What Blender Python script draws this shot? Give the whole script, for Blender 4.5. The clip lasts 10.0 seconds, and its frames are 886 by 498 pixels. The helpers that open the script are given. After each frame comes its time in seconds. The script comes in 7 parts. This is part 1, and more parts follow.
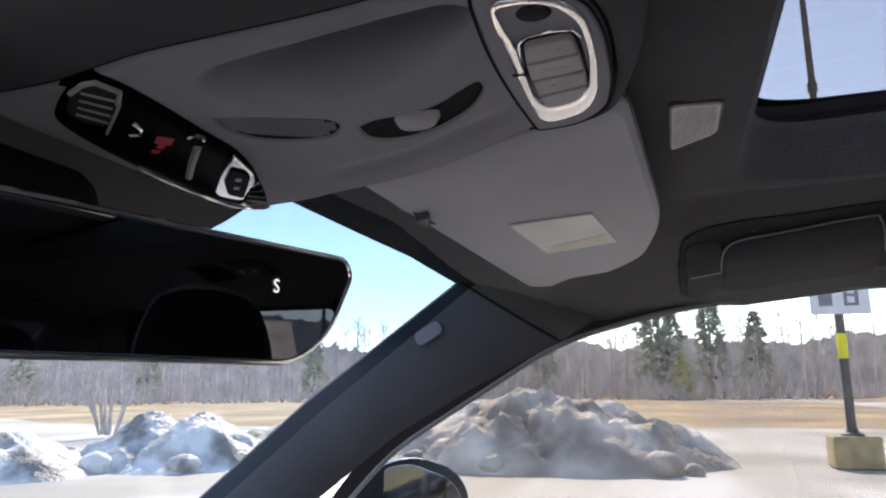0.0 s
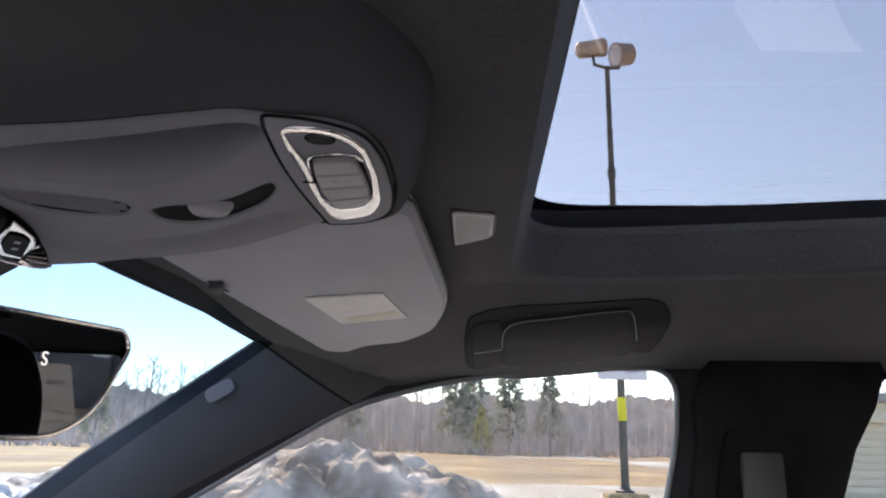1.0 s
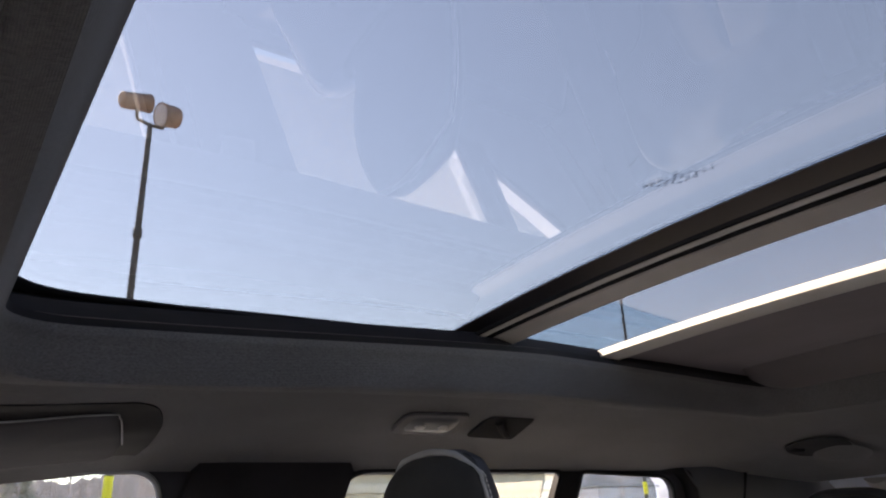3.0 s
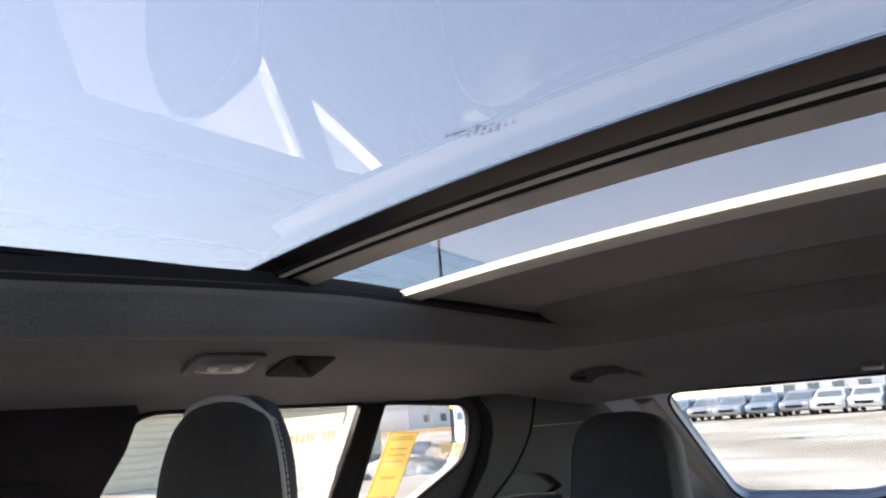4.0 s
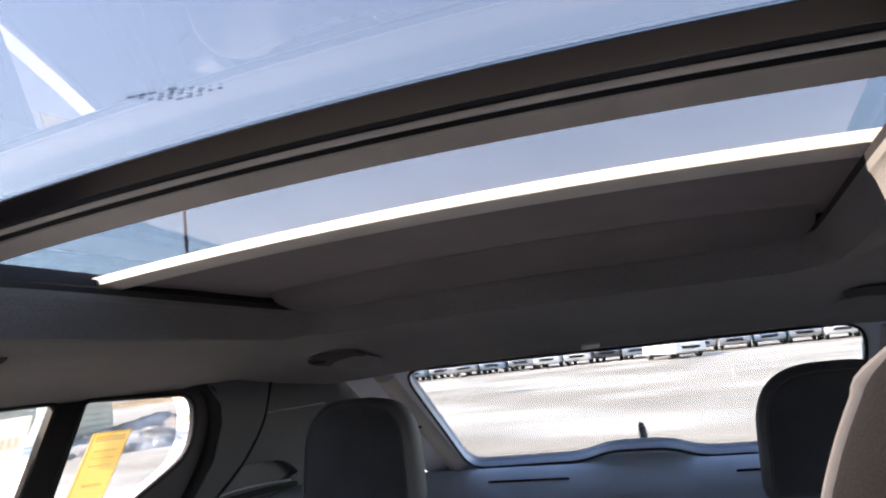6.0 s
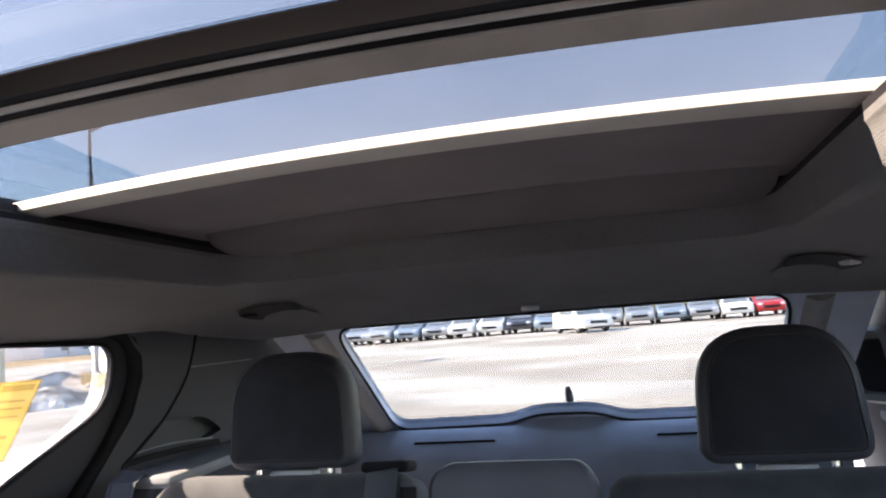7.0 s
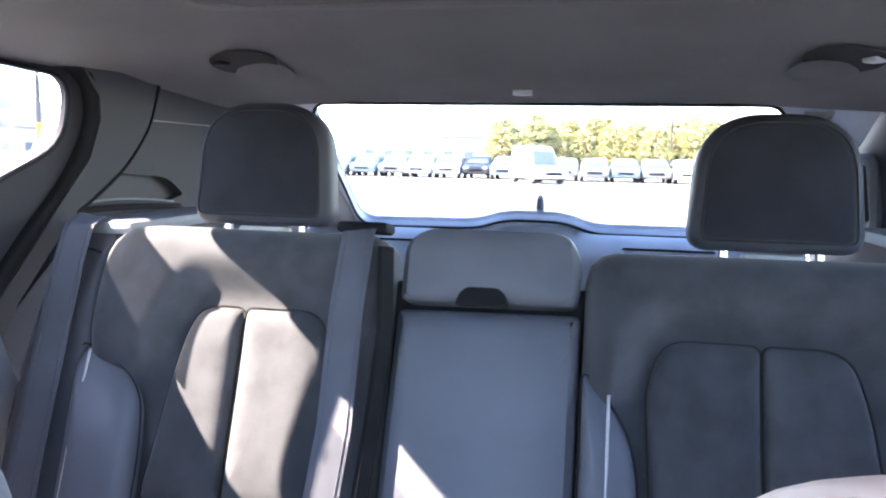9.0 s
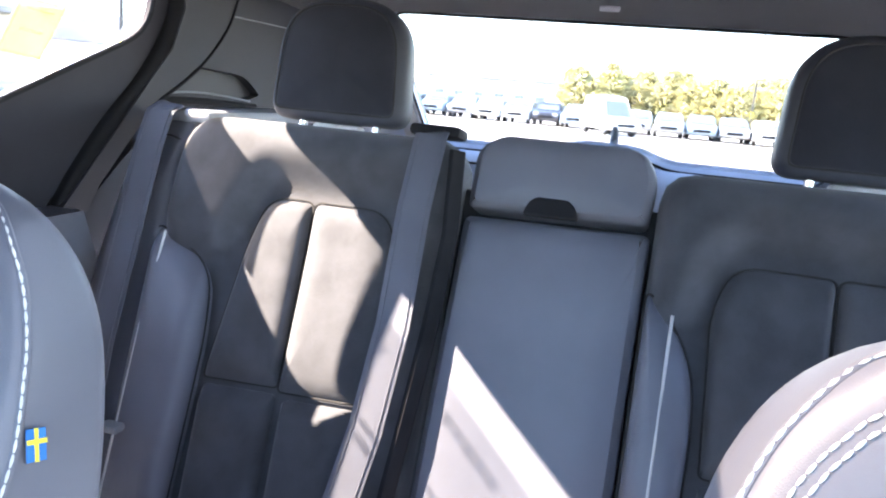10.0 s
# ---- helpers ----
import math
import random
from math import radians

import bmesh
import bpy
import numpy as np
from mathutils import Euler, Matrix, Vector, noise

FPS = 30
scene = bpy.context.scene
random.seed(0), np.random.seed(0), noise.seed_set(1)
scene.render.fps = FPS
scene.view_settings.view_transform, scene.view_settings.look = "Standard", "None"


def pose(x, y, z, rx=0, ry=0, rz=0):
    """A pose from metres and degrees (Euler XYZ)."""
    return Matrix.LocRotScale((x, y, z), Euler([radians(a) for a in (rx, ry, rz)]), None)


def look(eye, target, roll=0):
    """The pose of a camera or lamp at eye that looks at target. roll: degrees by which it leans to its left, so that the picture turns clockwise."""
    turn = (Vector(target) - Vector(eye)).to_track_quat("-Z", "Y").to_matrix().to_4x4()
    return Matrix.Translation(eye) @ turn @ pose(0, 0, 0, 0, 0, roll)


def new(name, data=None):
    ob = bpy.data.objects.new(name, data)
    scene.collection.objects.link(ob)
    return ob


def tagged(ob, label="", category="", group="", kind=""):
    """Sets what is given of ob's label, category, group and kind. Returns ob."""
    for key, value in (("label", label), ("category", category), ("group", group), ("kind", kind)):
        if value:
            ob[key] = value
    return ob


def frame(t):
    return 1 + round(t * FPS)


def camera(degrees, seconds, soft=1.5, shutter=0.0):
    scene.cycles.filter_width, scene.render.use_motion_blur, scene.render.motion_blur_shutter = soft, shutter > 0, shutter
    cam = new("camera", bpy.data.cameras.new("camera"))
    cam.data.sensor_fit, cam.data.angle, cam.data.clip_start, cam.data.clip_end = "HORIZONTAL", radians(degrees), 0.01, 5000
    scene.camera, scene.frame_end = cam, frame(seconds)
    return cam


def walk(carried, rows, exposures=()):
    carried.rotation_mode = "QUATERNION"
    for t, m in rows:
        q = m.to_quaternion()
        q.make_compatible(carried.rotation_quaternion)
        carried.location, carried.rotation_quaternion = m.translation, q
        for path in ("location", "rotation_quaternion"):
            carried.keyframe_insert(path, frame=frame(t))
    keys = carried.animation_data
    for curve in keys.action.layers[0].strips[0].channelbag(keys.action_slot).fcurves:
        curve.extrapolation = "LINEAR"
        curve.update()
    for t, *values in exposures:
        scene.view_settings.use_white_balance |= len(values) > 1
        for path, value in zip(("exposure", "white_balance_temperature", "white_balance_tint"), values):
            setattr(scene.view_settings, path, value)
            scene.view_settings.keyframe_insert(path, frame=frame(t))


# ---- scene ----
cam = camera(63.37, 10.0, soft=2.1)
PATH = [
    (0.0, look((-0.2241, 0.2054, 1.2918), (0.7102, 0.5040, 1.4866), -0.51)),
    (0.5, look((-0.2447, 0.1995, 1.2965), (0.7115, 0.3785, 1.5280), 0.84)),
    (1.0, look((-0.2546, 0.1819, 1.3060), (0.7093, 0.2316, 1.5676), 1.23)),
    (1.5, look((-0.2465, 0.1552, 1.3155), (0.7072, 0.0654, 1.6024), 0.70)),
    (2.0, look((-0.2627, 0.1573, 1.3262), (0.6554, -0.0780, 1.6452), -0.31)),
    (2.5, look((-0.2672, 0.1692, 1.3327), (0.5849, -0.2222, 1.6803), -1.47)),
    (3.0, look((-0.2506, 0.1692, 1.3409), (0.5111, -0.3769, 1.6895), -2.41)),
    (4.5, look((-0.2458, 0.1193, 1.3827), (0.2920, -0.7031, 1.5683), -5.30)),
    (5.0, look((-0.2384, 0.1006, 1.4002), (0.1970, -0.7836, 1.5693), -6.35)),
    (5.5, look((-0.2378, 0.0741, 1.4101), (0.1524, -0.8322, 1.5723), -6.47)),
    (7.0, look((-0.1673, 0.0273, 1.3914), (0.0750, -0.9380, 1.4886), -4.61)),
    (7.5, look((-0.1396, 0.0194, 1.3753), (0.0717, -0.9569, 1.4216), -2.62)),
    (8.0, look((-0.1092, 0.0041, 1.3354), (0.0782, -0.9782, 1.3282), -1.26)),
    (8.5, look((-0.0927, -0.0146, 1.2961), (0.0864, -0.9959, 1.2252), 0.09)),
    (9.0, look((-0.1008, -0.0257, 1.2808), (0.0876, -0.9999, 1.1565), 1.19)),
    (9.5, look((-0.1004, -0.0314, 1.2570), (0.1078, -0.9952, 1.0906), 2.94)),
    (10.0, look((-0.0934, -0.0216, 1.2292), (0.1684, -0.9645, 1.0233), 5.12)),
]
EXPOSURES = [(0.0, 2.75, 6750, 18), (1.0, 2.9, 6850, 18), (1.5, 2.95, 6950, 19), (2.0, 3.0, 7050, 18), (2.5, 3.0, 7150, 18), (3.2, 2.9, 7150, 18), (4.5, 3.45, 7000, 16), (5.5, 3.3, 6750, 17), (7.0, 3.35, 6850, 18), (7.5, 3.6, 6700, 18), (8.0, 4.1, 6250, 18), (8.5, 4.65, 6100, 18), (10.0, 4.9, 6350, 18)]
walk(cam, PATH, EXPOSURES)

# ---------------------------------------------------------------- world and sun
SUN_TO = Vector((1.0, 0.33, 0.86)).normalized()
world = bpy.data.worlds.new("sky")
scene.world = world
world.use_nodes = True
_wn = world.node_tree.nodes
_sky = _wn.new("ShaderNodeTexSky")
_sky.sky_type = "NISHITA"
_sky.sun_disc = False
_sky.sun_elevation = math.asin(SUN_TO.z)
_sky.sun_rotation = math.atan2(SUN_TO.x, SUN_TO.y)
_sky.air_density = 1.0
_sky.dust_density = 0.08
_sky.ozone_density = 0.7
_wn["Background"].inputs["Strength"].default_value = 0.125
_pale = _wn.new("ShaderNodeHueSaturation")
_pale.inputs["Saturation"].default_value = 0.92
world.node_tree.links.new(_sky.outputs["Color"], _pale.inputs["Color"])
world.node_tree.links.new(_pale.outputs["Color"], _wn["Background"].inputs["Color"])
sun_data = bpy.data.lights.new("sun", "SUN")
sun_data.energy = 2.40
sun_data.angle = radians(0.53)
sun_data.color = (1.0, 0.865, 0.68)
sun = new("sun", sun_data)
sun.matrix_world = look((0, 0, 30), Vector((0, 0, 30)) - SUN_TO)


# ---------------------------------------------------------------- materials
def material(name, color, rough=0.6, metal=0.0, vary=0.25, scale=8.0, grain=200.0, bump=0.1, coat=0.0, sheen=0.0,
             pattern="noise", second=None, spread=(0.35, 0.65), spec=0.5, dist=0.001, speck=0.0):
    """A surface with stains at one scale (vary, scale) and grain relief at another (grain, bump)."""
    m = bpy.data.materials.new(name)
    m.use_nodes = True
    nt = m.node_tree
    n, l = nt.nodes, nt.links
    b = n["Principled BSDF"]
    b.inputs["Roughness"].default_value = rough
    b.inputs["Metallic"].default_value = metal
    b.inputs["Coat Weight"].default_value = coat
    b.inputs["Sheen Weight"].default_value = sheen
    b.inputs["Specular IOR Level"].default_value = spec
    tc = n.new("ShaderNodeTexCoord")
    stain = n.new("ShaderNodeTexNoise")
    stain.inputs["Scale"].default_value = scale
    stain.inputs["Detail"].default_value = 5.0
    l.new(tc.outputs["Object"], stain.inputs["Vector"])
    ramp = n.new("ShaderNodeValToRGB")
    ramp.color_ramp.elements[0].position, ramp.color_ramp.elements[1].position = spread
    low = [c * (1 - vary) for c in color]
    high = list(second) if second else [min(1.0, c * (1 + vary)) for c in color]
    ramp.color_ramp.elements[0].color = (*low, 1)
    ramp.color_ramp.elements[1].color = (*high, 1)
    l.new(stain.outputs["Fac"], ramp.inputs["Fac"])
    fine = n.new("ShaderNodeTexNoise")
    fine.inputs["Scale"].default_value = grain
    fine.inputs["Detail"].default_value = 3.0
    l.new(tc.outputs["Object"], fine.inputs["Vector"])
    mix = n.new("ShaderNodeMix")
    mix.data_type, mix.blend_type = "RGBA", "OVERLAY"
    mix.inputs[0].default_value = 0.35 * min(1.0, vary * 3)
    l.new(ramp.outputs["Color"], mix.inputs[6])
    l.new(fine.outputs["Color"], mix.inputs[7])
    hue = n.new("ShaderNodeHueSaturation")
    info = n.new("ShaderNodeObjectInfo")
    span = n.new("ShaderNodeMapRange")
    span.inputs["To Min"].default_value, span.inputs["To Max"].default_value = 0.93, 1.07
    l.new(info.outputs["Random"], span.inputs["Value"])
    l.new(span.outputs["Result"], hue.inputs["Value"])
    desat = n.new("ShaderNodeRGBToBW")
    fix = n.new("ShaderNodeMix")
    fix.data_type, fix.blend_type = "RGBA", "MIX"
    fix.inputs[0].default_value = 0.85
    l.new(mix.outputs[2], desat.inputs["Color"])
    l.new(mix.outputs[2], fix.inputs[6])
    l.new(ramp.outputs["Color"], fix.inputs[7])
    l.new(fix.outputs[2], hue.inputs["Color"])
    l.new(hue.outputs["Color"], b.inputs["Base Color"])
    if speck:
        dots = n.new("ShaderNodeTexNoise")
        dots.inputs["Scale"].default_value, dots.inputs["Detail"].default_value = grain * 2.0, 2.0
        squash = n.new("ShaderNodeMapping")
        squash.inputs["Scale"].default_value = (1.0, 0.45, 1.0) if pattern == "weave" else (1.0, 1.0, 1.0)
        l.new(tc.outputs["Object"], squash.inputs["Vector"])
        l.new(squash.outputs["Vector"], dots.inputs["Vector"])
        gain = n.new("ShaderNodeMapRange")
        gain.inputs["From Min"].default_value, gain.inputs["From Max"].default_value = 0.3, 0.7
        gain.inputs["To Min"].default_value, gain.inputs["To Max"].default_value = 1 - speck, 1 + speck
        l.new(dots.outputs["Fac"], gain.inputs["Value"])
        times = n.new("ShaderNodeVectorMath")
        times.operation = "SCALE"
        l.new(hue.outputs["Color"], times.inputs[0])
        l.new(gain.outputs["Result"], times.inputs["Scale"])
        l.new(times.outputs["Vector"], b.inputs["Base Color"])
    n.remove(desat)
    if bump:
        bm = n.new("ShaderNodeBump")
        bm.inputs["Strength"].default_value = bump
        bm.inputs["Distance"].default_value = dist
        if pattern == "weave":
            w1, w2 = n.new("ShaderNodeTexWave"), n.new("ShaderNodeTexWave")
            w1.bands_direction, w2.bands_direction = "X", "Y"
            mx = n.new("ShaderNodeMath")
            mx.operation = "MULTIPLY"
            for w in (w1, w2):
                w.inputs["Scale"].default_value = grain
                w.inputs["Distortion"].default_value = 1.5
                l.new(tc.outputs["Object"], w.inputs["Vector"])
            l.new(w1.outputs["Fac"], mx.inputs[0])
            l.new(w2.outputs["Fac"], mx.inputs[1])
            l.new(mx.outputs["Value"], bm.inputs["Height"])
        elif pattern == "leather":
            v = n.new("ShaderNodeTexVoronoi")
            v.inputs["Scale"].default_value = grain
            l.new(tc.outputs["Object"], v.inputs["Vector"])
            l.new(v.outputs["Distance"], bm.inputs["Height"])
        else:
            l.new(fine.outputs["Fac"], bm.inputs["Height"])
        l.new(bm.outputs["Normal"], b.inputs["Normal"])
    return m


def glass(name, tint, gloss=0.02, ior=1.5, graze=0.5):
    """Thin glass: clear or tinted, with a mirror layer that grows towards grazing angles."""
    m = bpy.data.materials.new(name)
    m.use_nodes = True
    nt = m.node_tree
    nt.nodes.remove(nt.nodes["Principled BSDF"])
    out = nt.nodes["Material Output"]
    tr = nt.nodes.new("ShaderNodeBsdfTransparent")
    tr.inputs["Color"].default_value = (*tint, 1)
    gl = nt.nodes.new("ShaderNodeBsdfGlossy")
    gl.inputs["Roughness"].default_value = gloss
    lw = nt.nodes.new("ShaderNodeLayerWeight")
    lw.inputs["Blend"].default_value = 0.5
    pw = nt.nodes.new("ShaderNodeMath")
    pw.operation = "POWER"
    pw.inputs[1].default_value = 5.0
    nt.links.new(lw.outputs["Facing"], pw.inputs[0])
    fr = nt.nodes.new("ShaderNodeMath")
    fr.operation = "MULTIPLY_ADD"
    fr.inputs[1].default_value = graze
    fr.inputs[2].default_value = ((ior - 1) / (ior + 1)) ** 2
    nt.links.new(pw.outputs["Value"], fr.inputs[0])
    mx = nt.nodes.new("ShaderNodeMixShader")
    nt.links.new(fr.outputs["Value"], mx.inputs["Fac"])
    nt.links.new(tr.outputs["BSDF"], mx.inputs[1])
    nt.links.new(gl.outputs["BSDF"], mx.inputs[2])
    nt.links.new(mx.outputs["Shader"], out.inputs["Surface"])
    return m


def glowing(name, color, strength):
    m = bpy.data.materials.new(name)
    m.use_nodes = True
    b = m.node_tree.nodes["Principled BSDF"]
    b.inputs["Base Color"].default_value = (*[c * 0.1 for c in color], 1)
    b.inputs["Emission Color"].default_value = (*color, 1)
    b.inputs["Emission Strength"].default_value = strength
    return m


M_LINER = material("headliner_fabric", (0.108, 0.106, 0.111), 0.95, vary=0.12, scale=6, grain=420, bump=0.6, pattern="weave", sheen=0.15, dist=0.0007, spec=0.2, speck=0.22)
M_POD = material("console_cloth", (0.102, 0.100, 0.110), 0.85, vary=0.08, scale=6, grain=420, bump=0.25, pattern="weave", dist=0.0004, spec=0.25)
M_PILLAR = material("pillar_fabric", (0.060, 0.064, 0.080), 0.85, vary=0.12, scale=7, grain=500, bump=0.35, pattern="weave", dist=0.0005, spec=0.3)
M_PLASTIC = material("charcoal_plastic", (0.070, 0.069, 0.074), 0.5, vary=0.1, scale=9, grain=900, bump=0.25, dist=0.0004)
M_CONSOLE = material("console_plastic", (0.39, 0.39, 0.425), 0.6, vary=0.08, scale=9, grain=1200, bump=0.18, dist=0.0003, spec=0.22)
M_BUTTON = material("button_plastic", (0.52, 0.51, 0.53), 0.4, vary=0.08, scale=12, grain=900, bump=0.1)
M_BADGE = material("badge_plastic", (0.15, 0.16, 0.21), 0.5, vary=0.08, scale=20, grain=900, bump=0.1)
M_DOORFRAME = material("dark_door_plastic", (0.036, 0.036, 0.044), 0.75, vary=0.1, scale=9, grain=900, bump=0.2, dist=0.0004, spec=0.2)
M_CPILLAR = material("rear_pillar_plastic", (0.034, 0.035, 0.043), 0.6, vary=0.08, scale=7, grain=700, bump=0.2)
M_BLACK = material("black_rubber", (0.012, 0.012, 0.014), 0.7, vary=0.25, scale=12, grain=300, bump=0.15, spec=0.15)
M_GLOSS = material("piano_black", (0.006, 0.006, 0.008), 0.30, vary=0.3, scale=14, grain=200, bump=0.0, spec=0.04)
M_CHROME = material("satin_chrome", (0.92, 0.91, 0.91), 0.16, 1.0, vary=0.06, scale=20, grain=400, bump=0.04)
M_ALU = material("pale_shade_bar", (0.52, 0.505, 0.48), 0.45, 0.0, vary=0.05, scale=10, grain=500, bump=0.06)
M_SHADE = material("roller_shade_cloth", (0.18, 0.165, 0.176), 0.95, vary=0.12, scale=7, grain=500, bump=0.3, pattern="weave", dist=0.0005)
M_FRAME = material("roof_frame_black", (0.016, 0.015, 0.018), 0.8, vary=0.25, scale=9, grain=300, bump=0.1, spec=0.2)
M_FRIT = material("dark_glass_edge", (0.014, 0.014, 0.019), 0.5, vary=0.1, scale=8, grain=300, bump=0.05, spec=0.1)
M_BEAM = material("roof_beam_grey", (0.40, 0.375, 0.355), 0.7, vary=0.15, scale=9, grain=300, bump=0.15)
M_VISOR = material("visor_vinyl", (0.60, 0.60, 0.64), 0.62, vary=0.06, scale=8, grain=700, bump=0.25, pattern="leather", dist=0.0004)
M_LABEL = material("label_paper", (0.95, 0.93, 0.88), 0.3, vary=0.05, scale=30, grain=300, bump=0.02)
M_LABEL_Y = material("label_yellow", (0.94, 0.90, 0.74), 0.55, vary=0.06, scale=30, grain=300, bump=0.02)
M_GRILLE = material("speaker_mesh", (0.55, 0.53, 0.53), 0.5, 0.4, vary=0.08, scale=30, grain=400, bump=0.1)
M_LEATHER = material("charcoal_leather", (0.135, 0.141, 0.168), 0.42, vary=0.10, scale=6, grain=1500, bump=0.22, pattern="leather", dist=0.0003)
M_SUEDE = material("charcoal_suede", (0.066, 0.068, 0.075), 0.95, vary=0.15, scale=22, grain=900, bump=0.5, sheen=0.2, dist=0.0006, spec=0.15, speck=0.22)
M_SUEDE_HEAD = material("headrest_suede", (0.030, 0.032, 0.040), 0.95, vary=0.12, scale=18, grain=900, bump=0.5, sheen=0.15, dist=0.0006, spec=0.15, speck=0.22)
M_SUEDE_DARK = material("black_suede", (0.034, 0.033, 0.032), 0.95, vary=0.15, scale=14, grain=900, bump=0.5, sheen=0.1, dist=0.0006, spec=0.15, speck=0.22)
M_GATE = material("tailgate_plastic", (0.50, 0.55, 0.66), 0.65, vary=0.08, scale=7, grain=700, bump=0.2)
M_DARKHIDE = material("dark_leather", (0.042, 0.045, 0.058), 0.5, vary=0.1, scale=8, grain=1500, bump=0.22, pattern="leather", dist=0.0003)
M_LENS = material("frosted_lens", (0.13, 0.13, 0.135), 0.35, vary=0.06, scale=30, grain=400, bump=0.08)
M_PIPING = material("pale_piping", (0.55, 0.55, 0.54), 0.5, vary=0.08, scale=30, grain=300, bump=0.1)
M_BAND = material("pale_band", (0.36, 0.355, 0.35), 0.6, vary=0.08, scale=30, grain=600, bump=0.2, pattern="leather", dist=0.0003)
M_SIDETRIM = material("pale_side_trim", (0.36, 0.355, 0.36), 0.6, vary=0.06, scale=7, grain=700, bump=0.2)
M_STITCH = material("white_stitching", (0.75, 0.74, 0.70), 0.7, vary=0.08, scale=60, grain=600, bump=0.2)
M_BELT = material("belt_webbing", (0.105, 0.11, 0.135), 0.55, vary=0.1, scale=12, grain=700, bump=0.5, pattern="weave", dist=0.0005)
M_BACKTRIM = material("tailgate_trim", (0.23, 0.24, 0.26), 0.6, vary=0.08, scale=7, grain=700, bump=0.2)
M_BLUE = material("flag_blue", (0.02, 0.16, 0.45), 0.7, vary=0.1, scale=60, grain=600, bump=0.2)
M_YELLOW = material("flag_yellow", (0.85, 0.65, 0.05), 0.7, vary=0.1, scale=60, grain=600, bump=0.2)
M_PAPER = material("white_paper", (0.82, 0.81, 0.76), 0.7, vary=0.03, scale=10, grain=300, bump=0.03)
M_YPAPER = material("yellow_paper", (0.64, 0.50, 0.17), 0.7, vary=0.08, scale=12, grain=300, bump=0.03)
M_PRINT = material("sheet_ink", (0.20, 0.19, 0.19), 0.7, vary=0.2, scale=40, grain=300, bump=0.0)
M_BROWNINK = material("brown_ink", (0.40, 0.24, 0.05), 0.7, vary=0.2, scale=40, grain=300, bump=0.0)
M_MIRROR = material("dimmed_mirror", (0.09, 0.10, 0.12), 0.015, 1.0, vary=0.02, scale=3, grain=50, bump=0.0)
M_DOORMIRROR = material("door_mirror_glass", (0.8, 0.8, 0.8), 0.02, 1.0, vary=0.02, scale=3, grain=50, bump=0.0)
M_DIGIT = glowing("display_white", (0.6, 0.6, 0.58), 0.25)
M_GLOSS.node_tree.nodes["Principled BSDF"].inputs["IOR"].default_value = 1.12
M_RED = glowing("display_red", (0.6, 0.010, 0.025), 0.014)
M_ROOFGLASS = glass("tinted_roof_glass", (0.47, 0.45, 0.435), 0.005, 1.72, 0.9)
M_ROOFREAR = glass("dark_tinted_roof_glass", (0.35, 0.37, 0.385), 0.005, 1.8, 0.9)
M_ETCH = glass("etched_mark", (0.62, 0.64, 0.66), 0.2, 1.1, 0.1)
M_WINDOW = glass("window_glass", (0.54, 0.552, 0.552), 0.005, 1.35)
M_SCREEN = glass("windscreen_glass", (0.46, 0.53, 0.58), 0.005, 1.15, 0.1)
_nt = M_SCREEN.node_tree
_tc, _sp, _rp = (_nt.nodes.new("ShaderNode" + k) for k in ("TexCoord", "SeparateXYZ", "MapRange"))
_mx = _nt.nodes.new("ShaderNodeMix")
_mx.data_type = "RGBA"
_rp.inputs["From Min"].default_value, _rp.inputs["From Max"].default_value = 1.31, 1.36
_nt.links.new(_tc.outputs["Object"], _sp.inputs["Vector"])
_nt.links.new(_sp.outputs["Z"], _rp.inputs["Value"])
_nt.links.new(_rp.outputs["Result"], _mx.inputs[0])
_mx.inputs[6].default_value = (0.37, 0.42, 0.45, 1)
_mx.inputs[7].default_value = (0.125, 0.168, 0.20, 1)             # blue tint added along the top to dim the bright sky behind
_nt.links.new(_mx.outputs[2], next(n for n in _nt.nodes if n.type == "BSDF_TRANSPARENT").inputs["Color"])
M_REARGLASS = glass("rear_glass", (0.56, 0.575, 0.575), 0.005, 1.35)
M_ASPHALT = material("asphalt", (0.42, 0.385, 0.335), 0.8, vary=0.22, scale=0.16, grain=30, bump=0.5, second=(0.62, 0.59, 0.545), spread=(0.40, 0.58), dist=0.01, spec=0.3)
M_GRASS = material("dry_grass", (0.31, 0.21, 0.105), 0.95, vary=0.3, scale=0.15, grain=6, bump=0.8, second=(0.50, 0.36, 0.19), dist=0.05)
M_SNOW = material("dirty_snow", (0.36, 0.33, 0.30), 0.6, vary=0.45, scale=1.3, grain=9, bump=0.9, second=(0.66, 0.64, 0.62), spread=(0.38, 0.56), dist=0.06)
M_SNOWDIRT = material("gritty_snow", (0.46, 0.37, 0.30), 0.8, vary=0.4, scale=0.9, grain=9, bump=0.9, second=(0.78, 0.69, 0.61), spread=(0.40, 0.66), dist=0.06)
# bark and twigs are paled to carry the bright haze of the woods
M_BARK = material("bare_bark", (0.48, 0.425, 0.405), 0.9, vary=0.3, scale=3, grain=30, bump=0.4, dist=0.01)
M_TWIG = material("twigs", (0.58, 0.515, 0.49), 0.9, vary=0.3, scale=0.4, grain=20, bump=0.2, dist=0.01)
# needles and leaves lightened so that their colour holds the haze
M_PINE = material("haze_paled_needles", (0.50, 0.52, 0.45), 0.8, vary=0.4, scale=1.5, grain=30, bump=0.3, dist=0.01)
M_YTREE = material("yellow_green_leaves", (0.66, 0.62, 0.36), 0.8, vary=0.35, scale=0.8, grain=20, bump=0.3, dist=0.01)
